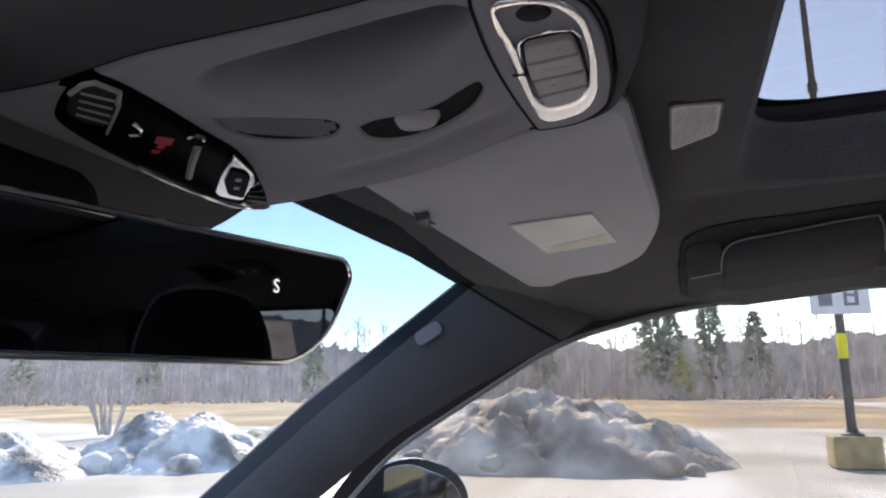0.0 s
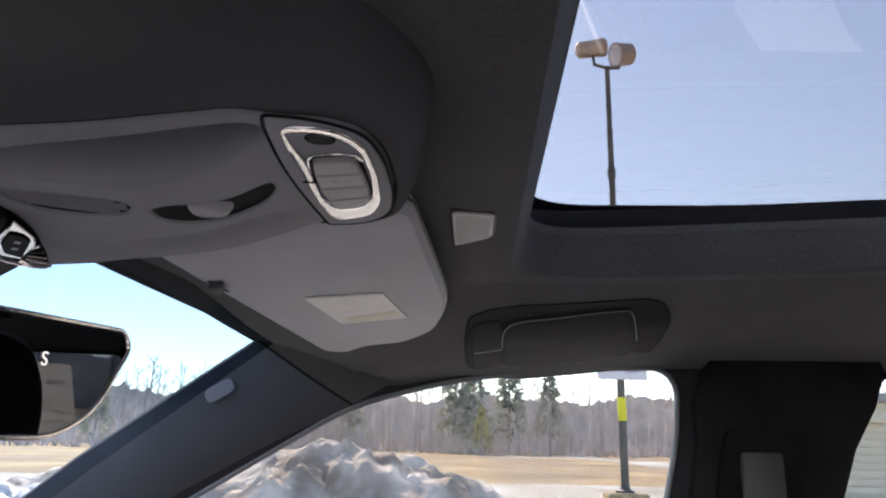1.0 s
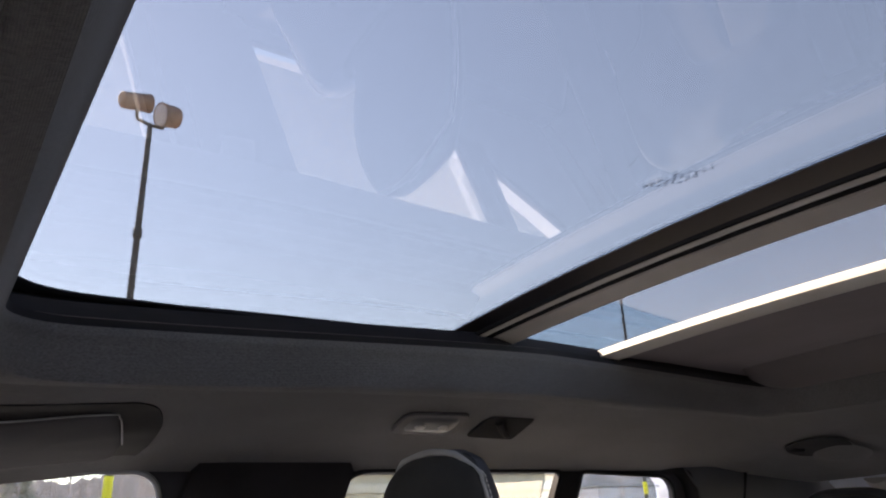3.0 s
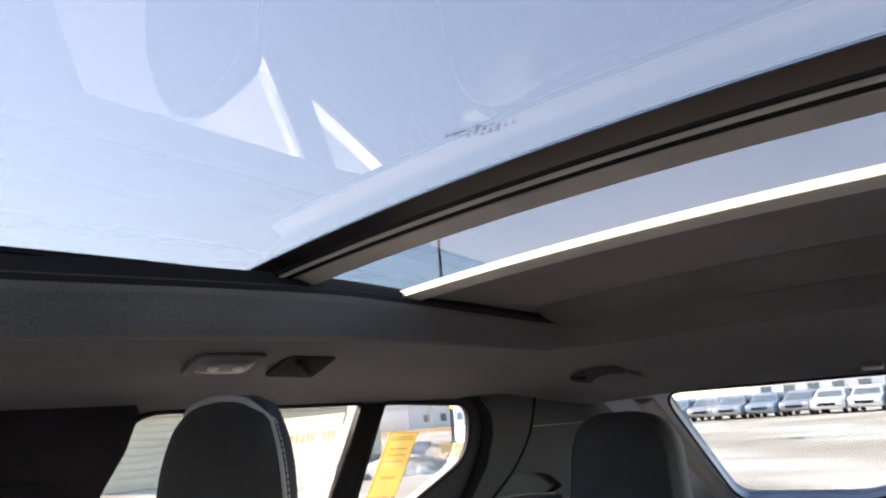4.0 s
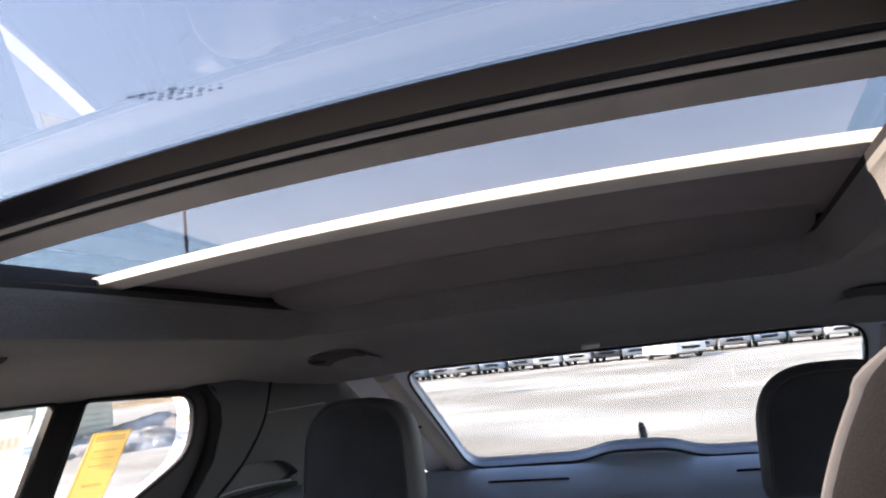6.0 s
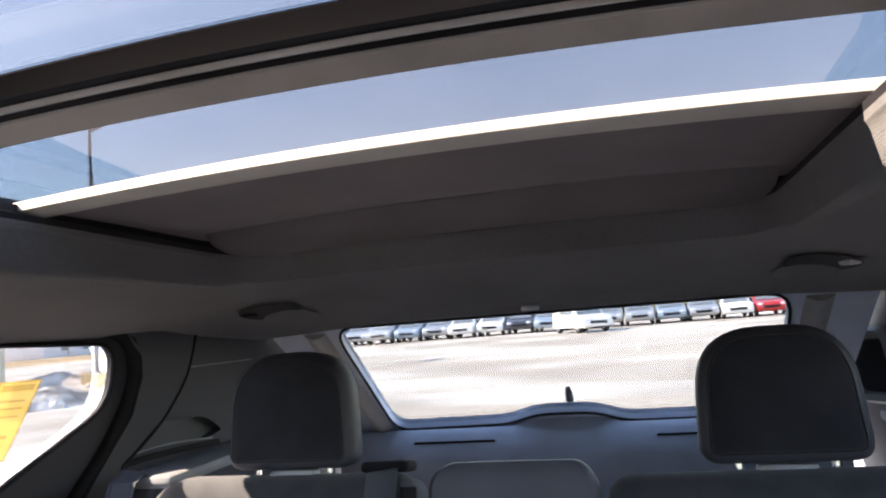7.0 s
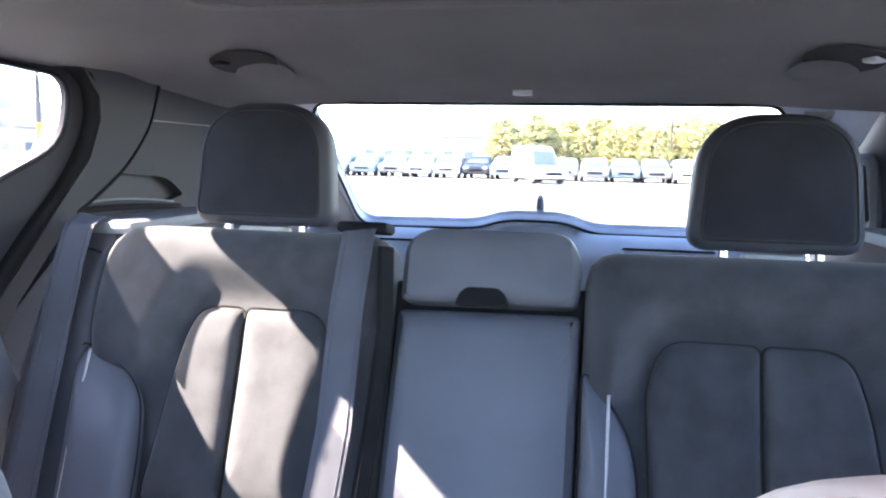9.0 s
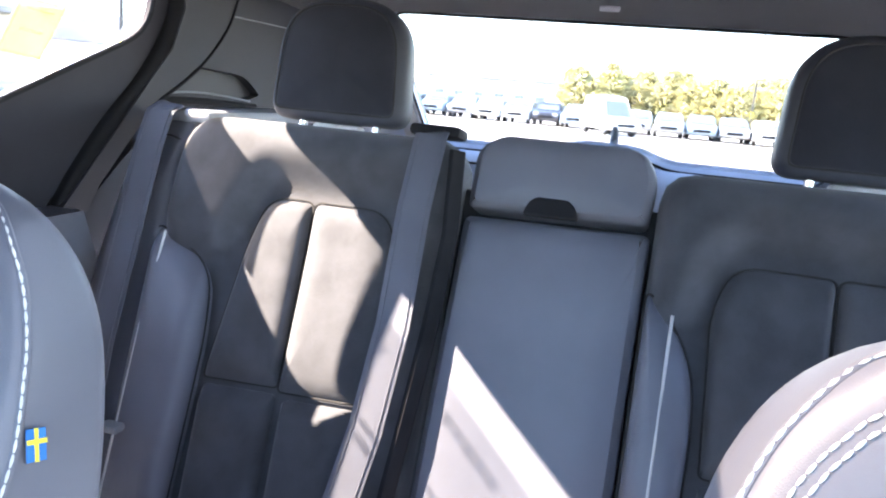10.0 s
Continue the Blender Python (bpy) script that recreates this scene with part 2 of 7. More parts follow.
M_STEEL = material("dark_pole_steel", (0.09, 0.085, 0.08), 0.5, 0.3, vary=0.3, scale=3, grain=60, bump=0.15)
M_TAN = material("tan_lamp_metal", (0.30, 0.22, 0.18), 0.5, 0.2, vary=0.2, scale=5, grain=60, bump=0.1)
M_CONCRETE = material("tan_concrete", (0.38, 0.30, 0.17), 0.85, vary=0.25, scale=4, grain=60, bump=0.4, dist=0.004)
M_SIGN = material("sign_white", (0.70, 0.70, 0.76), 0.5, vary=0.05, scale=5, grain=100, bump=0.02)
M_SIGNBAR = material("sign_grey_mark", (0.18, 0.18, 0.22), 0.5, vary=0.05, scale=5, grain=100, bump=0.0)
M_WRAP = material("yellow_wrap", (0.70, 0.66, 0.03), 0.5, vary=0.1, scale=5, grain=100, bump=0.05)
M_CREAM = material("cream_siding", (0.62, 0.56, 0.45), 0.7, vary=0.08, scale=2, grain=40, bump=0.1, dist=0.004)
M_GREYROOF = material("grey_roofing", (0.30, 0.30, 0.30), 0.8, vary=0.15, scale=2, grain=40, bump=0.2, dist=0.004)
M_WHITEPAINT = material("white_car_paint", (0.75, 0.75, 0.75), 0.25, vary=0.04, scale=3, grain=100, bump=0.0, coat=0.5)
M_SILVER = material("silver_car_paint", (0.42, 0.44, 0.47), 0.3, 0.5, vary=0.05, scale=3, grain=100, bump=0.0, coat=0.5)
M_BLUECAR = material("pale_blue_car_paint", (0.30, 0.38, 0.46), 0.3, 0.3, vary=0.05, scale=3, grain=100, bump=0.0, coat=0.5)
M_DARKCAR = material("dark_car_paint", (0.05, 0.05, 0.06), 0.25, 0.2, vary=0.05, scale=3, grain=100, bump=0.0, coat=0.5)
M_REDCAR = material("red_car_paint", (0.45, 0.03, 0.03), 0.25, 0.1, vary=0.05, scale=3, grain=100, bump=0.0, coat=0.5)
M_CARGLASS = material("car_glass", (0.16, 0.19, 0.22), 0.05, vary=0.1, scale=3, grain=60, bump=0.0)
M_TYRE = material("tyre_rubber", (0.02, 0.02, 0.02), 0.8, vary=0.2, scale=20, grain=90, bump=0.2)
M_FLOOR = material("car_carpet", (0.05, 0.05, 0.052), 1.0, vary=0.2, scale=8, grain=300, bump=0.6)
M_DASH = material("dash_plastic", (0.035, 0.034, 0.037), 0.7, vary=0.1, scale=8, grain=600, bump=0.25, spec=0.2)
def streak(m, lo, scale, fac):
    """Long soft streaks, darker or lighter, over a ground material."""
    nt = m.node_tree
    b = nt.nodes["Principled BSDF"]
    src = b.inputs["Base Color"].links[0].from_socket
    tc, mp, nz, rp, mx = (nt.nodes.new("ShaderNode" + k) for k in ("TexCoord", "Mapping", "TexNoise", "ValToRGB", "Mix"))
    mp.inputs["Scale"].default_value = scale
    mp.inputs["Rotation"].default_value = (0, 0, 0.25)
    nz.inputs["Scale"].default_value, nz.inputs["Detail"].default_value = 1.0, 4.0
    rp.color_ramp.elements[0].position, rp.color_ramp.elements[1].position = 0.42, 0.60
    mx.data_type = "RGBA"
    nt.links.new(tc.outputs["Object"], mp.inputs["Vector"])
    nt.links.new(mp.outputs["Vector"], nz.inputs["Vector"])
    nt.links.new(nz.outputs["Fac"], rp.inputs["Fac"])
    rp.color_ramp.elements[0].color, rp.color_ramp.elements[1].color = (0, 0, 0, 1), (fac, fac, fac, 1)
    nt.links.new(rp.outputs["Color"], mx.inputs[0])
    nt.links.new(src, mx.inputs[6])
    mx.inputs[7].default_value = (*lo, 1)
    nt.links.new(mx.outputs[2], b.inputs["Base Color"])


streak(M_ASPHALT, (0.36, 0.315, 0.25), (0.05, 0.5, 1), 0.7)
streak(M_GRASS, (0.28, 0.22, 0.16), (0.02, 0.25, 1), 0.6)
# haze of the distance is mixed into this pale colour
M_WOODS = material("haze_paled_woods", (0.54, 0.485, 0.465), 0.95, vary=0.18, scale=0.35, grain=3, bump=0.0, second=(0.64, 0.58, 0.56))
M_MARK = material("faded_lot_paint", (0.55, 0.53, 0.45), 0.8, vary=0.3, scale=2, grain=30, bump=0.1)


def let_through(m, share, sheer=0.42):
    """Thin paper: part of the light that falls on it comes out behind."""
    nt = m.node_tree
    b = nt.nodes["Principled BSDF"]
    tl = nt.nodes.new("ShaderNodeBsdfTranslucent")
    tl.inputs["Color"].default_value = (0.8, 0.78, 0.7, 1) if "white" in m.name else (0.2, 0.19, 0.17, 1) if "ink" in m.name else (0.62, 0.48, 0.15, 1)
    mx = nt.nodes.new("ShaderNodeMixShader")
    mx.inputs["Fac"].default_value = share
    nt.links.new(b.outputs["BSDF"], mx.inputs[1])
    nt.links.new(tl.outputs["BSDF"], mx.inputs[2])
    clear = nt.nodes.new("ShaderNodeBsdfTransparent")
    film = nt.nodes.new("ShaderNodeMixShader")
    film.inputs["Fac"].default_value = sheer
    nt.links.new(mx.outputs["Shader"], film.inputs[1])
    nt.links.new(clear.outputs["BSDF"], film.inputs[2])
    nt.links.new(film.outputs["Shader"], nt.nodes["Material Output"].inputs["Surface"])


def leafy(m, share, color):
    """Thin leaves, needles and cloth: some light passes through them."""
    nt = m.node_tree
    tl, mx = nt.nodes.new("ShaderNodeBsdfTranslucent"), nt.nodes.new("ShaderNodeMixShader")
    tl.inputs["Color"].default_value = (*color, 1)
    mx.inputs["Fac"].default_value = share
    nt.links.new(nt.nodes["Principled BSDF"].outputs["BSDF"], mx.inputs[1])
    nt.links.new(tl.outputs["BSDF"], mx.inputs[2])
    nt.links.new(mx.outputs["Shader"], nt.nodes["Material Output"].inputs["Surface"])


leafy(M_PINE, 0.6, (0.62, 0.63, 0.56))
leafy(M_SHADE, 0.2, (0.22, 0.215, 0.245))
leafy(M_YTREE, 0.5, (0.78, 0.74, 0.46))
let_through(M_PAPER, 0.45, 0.72)
let_through(M_YPAPER, 0.45, 0.30)
let_through(M_BROWNINK, 0.3, 0.82)
let_through(M_PRINT, 0.3, 0.7)


# ---------------------------------------------------------------- mesh helpers
def link_mesh(name, bm, mat, smooth=True):
    bmesh.ops.recalc_face_normals(bm, faces=bm.faces)
    me = bpy.data.meshes.new(name)
    bm.to_mesh(me)
    bm.free()
    me.materials.append(mat)
    if smooth:
        me.polygons.foreach_set("use_smooth", [True] * len(me.polygons))
        me.set_sharp_from_angle(angle=radians(38))
    return new(name, me)


def part(name, bm, mat, parent, label="", smooth=True):
    ob = link_mesh(name, bm, mat, smooth)
    ob.parent = parent
    return tagged(ob, label)


def thing(name, label, category, group="", at=(0, 0, 0)):
    ob = new(name)
    ob.location = at
    ob.empty_display_size = 0.05
    return tagged(ob, label, category, group)


def structure(name, bm, mat, label, category, smooth=True):
    return tagged(link_mesh(name, bm, mat, smooth), label, category, kind="structure")


def loft(rings, closed=True, caps=True, bm=None):
    """Skin a list of rings of equal length."""
    bm = bm or bmesh.new()
    rows = [[bm.verts.new(p) for p in r] for r in rings]
    n = len(rows[0])
    for a, b in zip(rows, rows[1:]):
        for i in range(n if closed else n - 1):
            j = (i + 1) % n
            bm.faces.new((a[i], a[j], b[j], b[i]))
    if caps and closed:
        bm.faces.new(list(reversed(rows[0])))
        bm.faces.new(rows[-1])
    return bm


def sweep(points, radius, n=8, closed=False, bm=None, flat=1.0):
    """A tube along points; radius is a number or one per point."""
    pts = [Vector(p) for p in points]
    rings, side = [], None
    for i, p in enumerate(pts):
        a = pts[i - 1] if (i or closed) else p
        b = pts[(i + 1) % len(pts)] if (i < len(pts) - 1 or closed) else p
        d = (b - a).normalized()
        if side is None:
            side = d.orthogonal().normalized()
        side = (side - d * side.dot(d)).normalized()
        up = d.cross(side)
        r = radius[i] if isinstance(radius, (list, tuple)) else radius
        rings.append([p + r * (math.cos(k * math.tau / n) * side + flat * math.sin(k * math.tau / n) * up) for k in range(n)])
    if closed:
        rings.append(rings[0])
        b2 = loft(rings, caps=False, bm=bm)
        bmesh.ops.remove_doubles(b2, verts=b2.verts, dist=1e-6)
        return b2
    return loft(rings, bm=bm)


def round_poly(pts, r, seg=6):
    """Round the corners of a 2D polygon; r is one number or one per corner."""
    out = []
    for i, p in enumerate(pts):
        p = Vector(p)
        a, b = Vector(pts[i - 1]) - p, Vector(pts[(i + 1) % len(pts)]) - p
        ri = r[i] if isinstance(r, (list, tuple)) else r
        ri = min(ri, a.length * 0.49, b.length * 0.49)
        s, e = p + a.normalized() * ri, p + b.normalized() * ri
        for k in range(seg + 1):
            t = k / seg
            out.append((1 - t) ** 2 * s + 2 * t * (1 - t) * p + t * t * e)
    return out


def offset_poly(pts, d):
    """Move a 2D outline outwards by d (inwards if negative)."""
    n, out = len(pts), []
    area = sum(pts[i - 1][0] * pts[i][1] - pts[i][0] * pts[i - 1][1] for i in range(n))
    sg = 1 if area > 0 else -1
    for i in range(n):
        a, b = Vector(pts[i - 1]), Vector(pts[(i + 1) % n])
        t = (b - a).normalized()
        out.append(Vector(pts[i]) + sg * d * Vector((t.y, -t.x)))
    return out


def plate(outline, thick, m, edge=0.002, bm=None):
    """An outline given depth from 0 to thick along m's z, with softened rims."""
    edge = min(edge, thick * 0.45)
    inner = offset_poly(outline, -edge)
    rows = [(inner, 0), (outline, edge), (outline, thick - edge), (inner, thick)]
    return loft([[m @ Vector((p[0], p[1], z)) for p in o] for o, z in rows], bm=bm)


def pillow(outline, height, m, steps=7, back=0.0, sharp=0.5, bm=None):
    """A padded panel: an outline that swells to height over its middle."""
    c = sum((Vector(p) for p in outline), Vector((0, 0))) / len(outline)
    rings = []
    if back:
        rings.append([m @ Vector((p[0], p[1], -back)) for p in outline])
    for k in range(steps + 1):
        f = 1 - k / (steps + 0.6)
        h = height * (1 - f ** 4) ** sharp if f < 1 else 0
        rings.append([m @ Vector((c.x + (p[0] - c.x) * f, c.y + (p[1] - c.y) * f, h)) for p in outline])
    return loft(rings, bm=bm)


def block(size, bevel, m, seg=2, bm=None):
    """A box of that size about m's origin with rounded edges."""
    b = bmesh.new()
    bmesh.ops.create_cube(b, size=1.0, matrix=Matrix.Diagonal((*size, 1)))
    if bevel:
        bmesh.ops.bevel(b, geom=b.edges[:], offset=bevel, segments=seg, affect="EDGES", profile=0.5)
    b.transform(m)
    if bm is None:
        return b
    me = bpy.data.meshes.new("joined")
    b.to_mesh(me)
    b.free()
    bm.from_mesh(me)
    bpy.data.meshes.remove(me)
    return bm


def ray_reach(outline, c, d):
    """How far it is from c along d to the outline."""
    far = 0.0
    for a, b in zip(outline, outline[1:] + outline[:1]):
        a, b = a - c, b - c
        den = d.x * (b.y - a.y) - d.y * (b.x - a.x)
        if abs(den) > 1e-12:
            t = (a.x * (b.y - a.y) - a.y * (b.x - a.x)) / den
            q = (a.x * d.y - a.y * d.x) / den
            if t > 0 and -1e-6 <= q <= 1 + 1e-6:
                far = max(far, t)
    return far


def dense(pts, step):
    """Put points along a closed 2D outline at most step apart."""
    out = []
    for i in range(len(pts)):
        a, b = Vector(pts[i - 1]), Vector(pts[i])
        n = max(1, int((b - a).length / step))
        out += [a.lerp(b, k / n) for k in range(n)]
    return out


def panel(outline, holes, fx, thick, step=0.06):
    """A sheet in the (y, z) plane with openings, laid at x = fx(y, z) and thickened outboard."""
    from mathutils.geometry import tessellate_polygon
    loops = [dense(outline, step)] + [dense(h, step) for h in holes]
    flat = [p for lp in loops for p in lp]
    tris = tessellate_polygon([[Vector((p[0], p[1], 0)) for p in lp] for lp in loops])
    bm = bmesh.new()
    sg = 1 if fx(*flat[0]) > 0 else -1
    a = [bm.verts.new((fx(*p), p[0], p[1])) for p in flat]
    b = [bm.verts.new((fx(*p) + sg * thick, p[0], p[1])) for p in flat]
    for t in tris:
        bm.faces.new([a[i] for i in t])
        bm.faces.new([b[i] for i in reversed(t)])
    k = 0
    for lp in loops:
        n = len(lp)
        for i in range(n):
            j = (i + 1) % n
            bm.faces.new((a[k + i], a[k + j], b[k + j], b[k + i]))
        k += n
    return bm


def curve_at(table, v):
    """A smooth value from a table of (at, value), rising in at."""
    xs = [t[0] for t in table]
    if v <= xs[0]:
        return table[0][1]
    if v >= xs[-1]:
        return table[-1][1]
    i = max(k for k in range(len(xs)) if xs[k] <= v)
    f = (v - xs[i]) / (xs[i + 1] - xs[i])
    f = f * f * (3 - 2 * f) * 0.5 + f * 0.5
    return table[i][1] + (table[i + 1][1] - table[i][1]) * f


def smooth_path(points, per=5):
    """A curve through the points."""
    p = [Vector(q) for q in points]
    out = []
    for i in range(len(p) - 1):
        a, b, c, d = p[max(0, i - 1)], p[i], p[i + 1], p[min(len(p) - 1, i + 2)]
        for k in range(per):
            t = k / per
            out.append(0.5 * (2 * b + (c - a) * t + (2 * a - 5 * b + 4 * c - d) * t * t + (3 * b - a - 3 * c + d) * t ** 3))
    return out + [p[-1]]


def lathe(profile, m, n=16, bm=None):
    """Turn a profile of (radius, height) about m's z."""
    return loft([[m @ Vector((r * math.cos(k * math.tau / n), r * math.sin(k * math.tau / n), h)) for k in range(n)] for r, h in profile], bm=bm)


def stitches(path, length, gap, radius, bm=None):
    """A row of short threads along a polyline."""
    bm = bm or bmesh.new()
    pts = [Vector(p) for p in path]
    run = [0.0]
    for a, b in zip(pts, pts[1:]):
        run.append(run[-1] + (b - a).length)

    def at(d):
        i = max(k for k in range(len(run)) if run[k] <= d + 1e-9)
        i = min(i, len(pts) - 2)
        return pts[i].lerp(pts[i + 1], (d - run[i]) / max(1e-9, run[i + 1] - run[i]))

    t = 0.0
    while t + length < run[-1]:
        p, m, q = at(t), at(t + length / 2), at(t + length)
        sweep([p, m, q], [radius * 0.55, radius, radius * 0.55], 5, bm=bm)
        t += length + gap
    return bm


# ---------------------------------------------------------------- the cabin's shell
XM = 0.007                                   # middle of the roof opening
ROOF_Z = [(-1.46, 1.392), (-1.32, 1.408), (-1.06, 1.458), (-0.86, 1.494), (-0.40, 1.505), (0.13, 1.483), (0.24, 1.458), (0.36, 1.444), (0.48, 1.433)]
ROOF_DROP = [(0.0, 0.0), (0.34, 0.0), (0.42, 0.022), (0.48, 0.042), (0.523, 0.058), (0.58, 0.074), (0.64, 0.090), (0.70, 0.108)]
ROOF_DROP_FRONT = [(0.0, 0.0), (0.34, 0.0), (0.42, 0.028), (0.48, 0.056), (0.544, 0.082), (0.60, 0.094), (0.65, 0.102), (0.70, 0.108)]   # over the front door
HOLE = round_poly([(-0.335, -0.86), (0.350, -0.86), (0.350, 0.141), (-0.335, 0.141)], 0.055, 8)


EDGE_Z = [(-1.46, 1.375), (-1.20, 1.395), (-1.10, 1.408), (-1.0, 1.414), (0.0, 1.414), (0.05, 1.409), (0.12, 1.401), (0.19, 1.393), (0.25, 1.384), (0.345, 1.364), (0.48, 1.330)]


def roof_z(x, y):
    """The headliner, which falls at the sides to the tops of the windows."""
    mid = curve_at(ROOF_Z, y)
    fall = max(0.0, min(1.0, (mid - curve_at(EDGE_Z, y)) / 0.108))
    w = curve_at([(-0.15, 0.0), (0.0, 1.0)], y) * curve_at([(0.19, 1.0), (0.25, 0.0)], y)
    drop = curve_at(ROOF_DROP, abs(x)) * (1 - w) + curve_at(ROOF_DROP_FRONT, abs(x)) * w
    return mid - drop * fall * curve_at([(0.30, 1.0), (0.46, 0.12)], y)


def window_front(s=1):
    return [(y, z) for y, z in round_poly([(0.585, 1.212), (0.345, 1.352), (0.22, 1.384), (0.06, 1.405), (-0.073, 1.406), (-0.073, 1.32), (-0.015, 1.02), (0.80, 1.00)],
                                          [0.05, 0.05, 0.05, 0.05, 0.075, 0.06, 0.05, 0.05], 6)]


def window_rear():
    return [(y, z) for y, z in round_poly([(-0.318, 1.407), (-0.737, 1.406), (-0.60, 1.04), (-0.17, 1.02), (-0.27, 1.30)], [0.05, 0.02, 0.04, 0.04, 0.06], 5)]


def window_quarter():
    return [(y, z) for y, z in round_poly([(-0.780, 1.405), (-1.026, 1.395), (-1.034, 1.290), (-0.68, 1.132)], [0.015, 0.04, 0.05, 0.02], 5)]


def side_x(y, z):
    """The side of the cabin leans in towards the roof."""
    return 0.690 + 0.20 * max(0.0, 1.40 - z) - 0.10 * max(0.0, -1.0 - y)


def ceiling_mesh():
    def edge(a):
        """Outline of the headliner by angle about the middle of the opening."""
        c, s = math.cos(a), math.sin(a)
        best = 9.0
        cx, cy = 0.0, -0.40
        hx = 0.697
        for lim in ((hx - cx) / c if c > 1e-6 else (-hx - cx) / c if c < -1e-6 else 9.0,
                    (0.462 - cy) / s if s > 1e-6 else (-1.445 - cy) / s if s < -1e-6 else 9.0):
            best = min(best, lim)
        return Vector((cx + c * best, cy + s * best))
    bm = bmesh.new()
    rows = []
    hole = dense(HOLE, 0.02)
    m = len(hole)
    for k in range(0, 31):
        row = []
        for h in hole:
            a = math.atan2(h.y + 0.40, h.x)
            o = edge(a)
            f = (k / 30) ** 1.9
            p = h.lerp(o, f)
            if p.y > 0.335:                      # the front edge falls back towards the screen pillars
                p.x = max(-0.655, min(0.655, p.x))
            d = (p - h).length
            z = roof_z(p.x, p.y)
            rise, fall = max(0.0, min(1.0, d / 0.016)), max(0.0, min(1.0, (d - 0.022) / 0.085))
            z -= 0.032 * rise * rise * (3 - 2 * rise) * (1 - fall * fall * (3 - 2 * fall))
            if k == 0:
                z += 0.004
            if k > 27 and abs(p.x) > 0.6 and p.y < 0.2:      # the edge laps down over the door frames
                z -= 0.004 * (k - 27) * curve_at([(-1.12, 0.0), (-1.04, 1.0)], p.y) * curve_at([(0.12, 1.0), (0.2, 0.0)], p.y)
            row.append(bm.verts.new((p.x, p.y, z)))
        rows.append(row)
    top = [[bm.verts.new(v.co + Vector((0, 0, 0.012 if i else 0.004))) for v in r] for i, r in enumerate(rows)]
    for g in (rows, top):
        for a, b in zip(g, g[1:]):
            for i in range(m):
                j = (i + 1) % m
                bm.faces.new((a[i], a[j], b[j], b[i]))
    for g, t in ((rows[0], top[0]), (rows[-1], top[-1])):
        for i in range(m):
            j = (i + 1) % m
            bm.faces.new((g[i], g[j], t[j], t[i]))
    return bm


structure("ceiling", ceiling_mesh(), M_LINER, "charcoal woven fabric headliner with a large roof opening", "headliner")

FRONT_HOLE = window_front()
REAR_HOLE = window_rear()
QUARTER_HOLE = window_quarter()
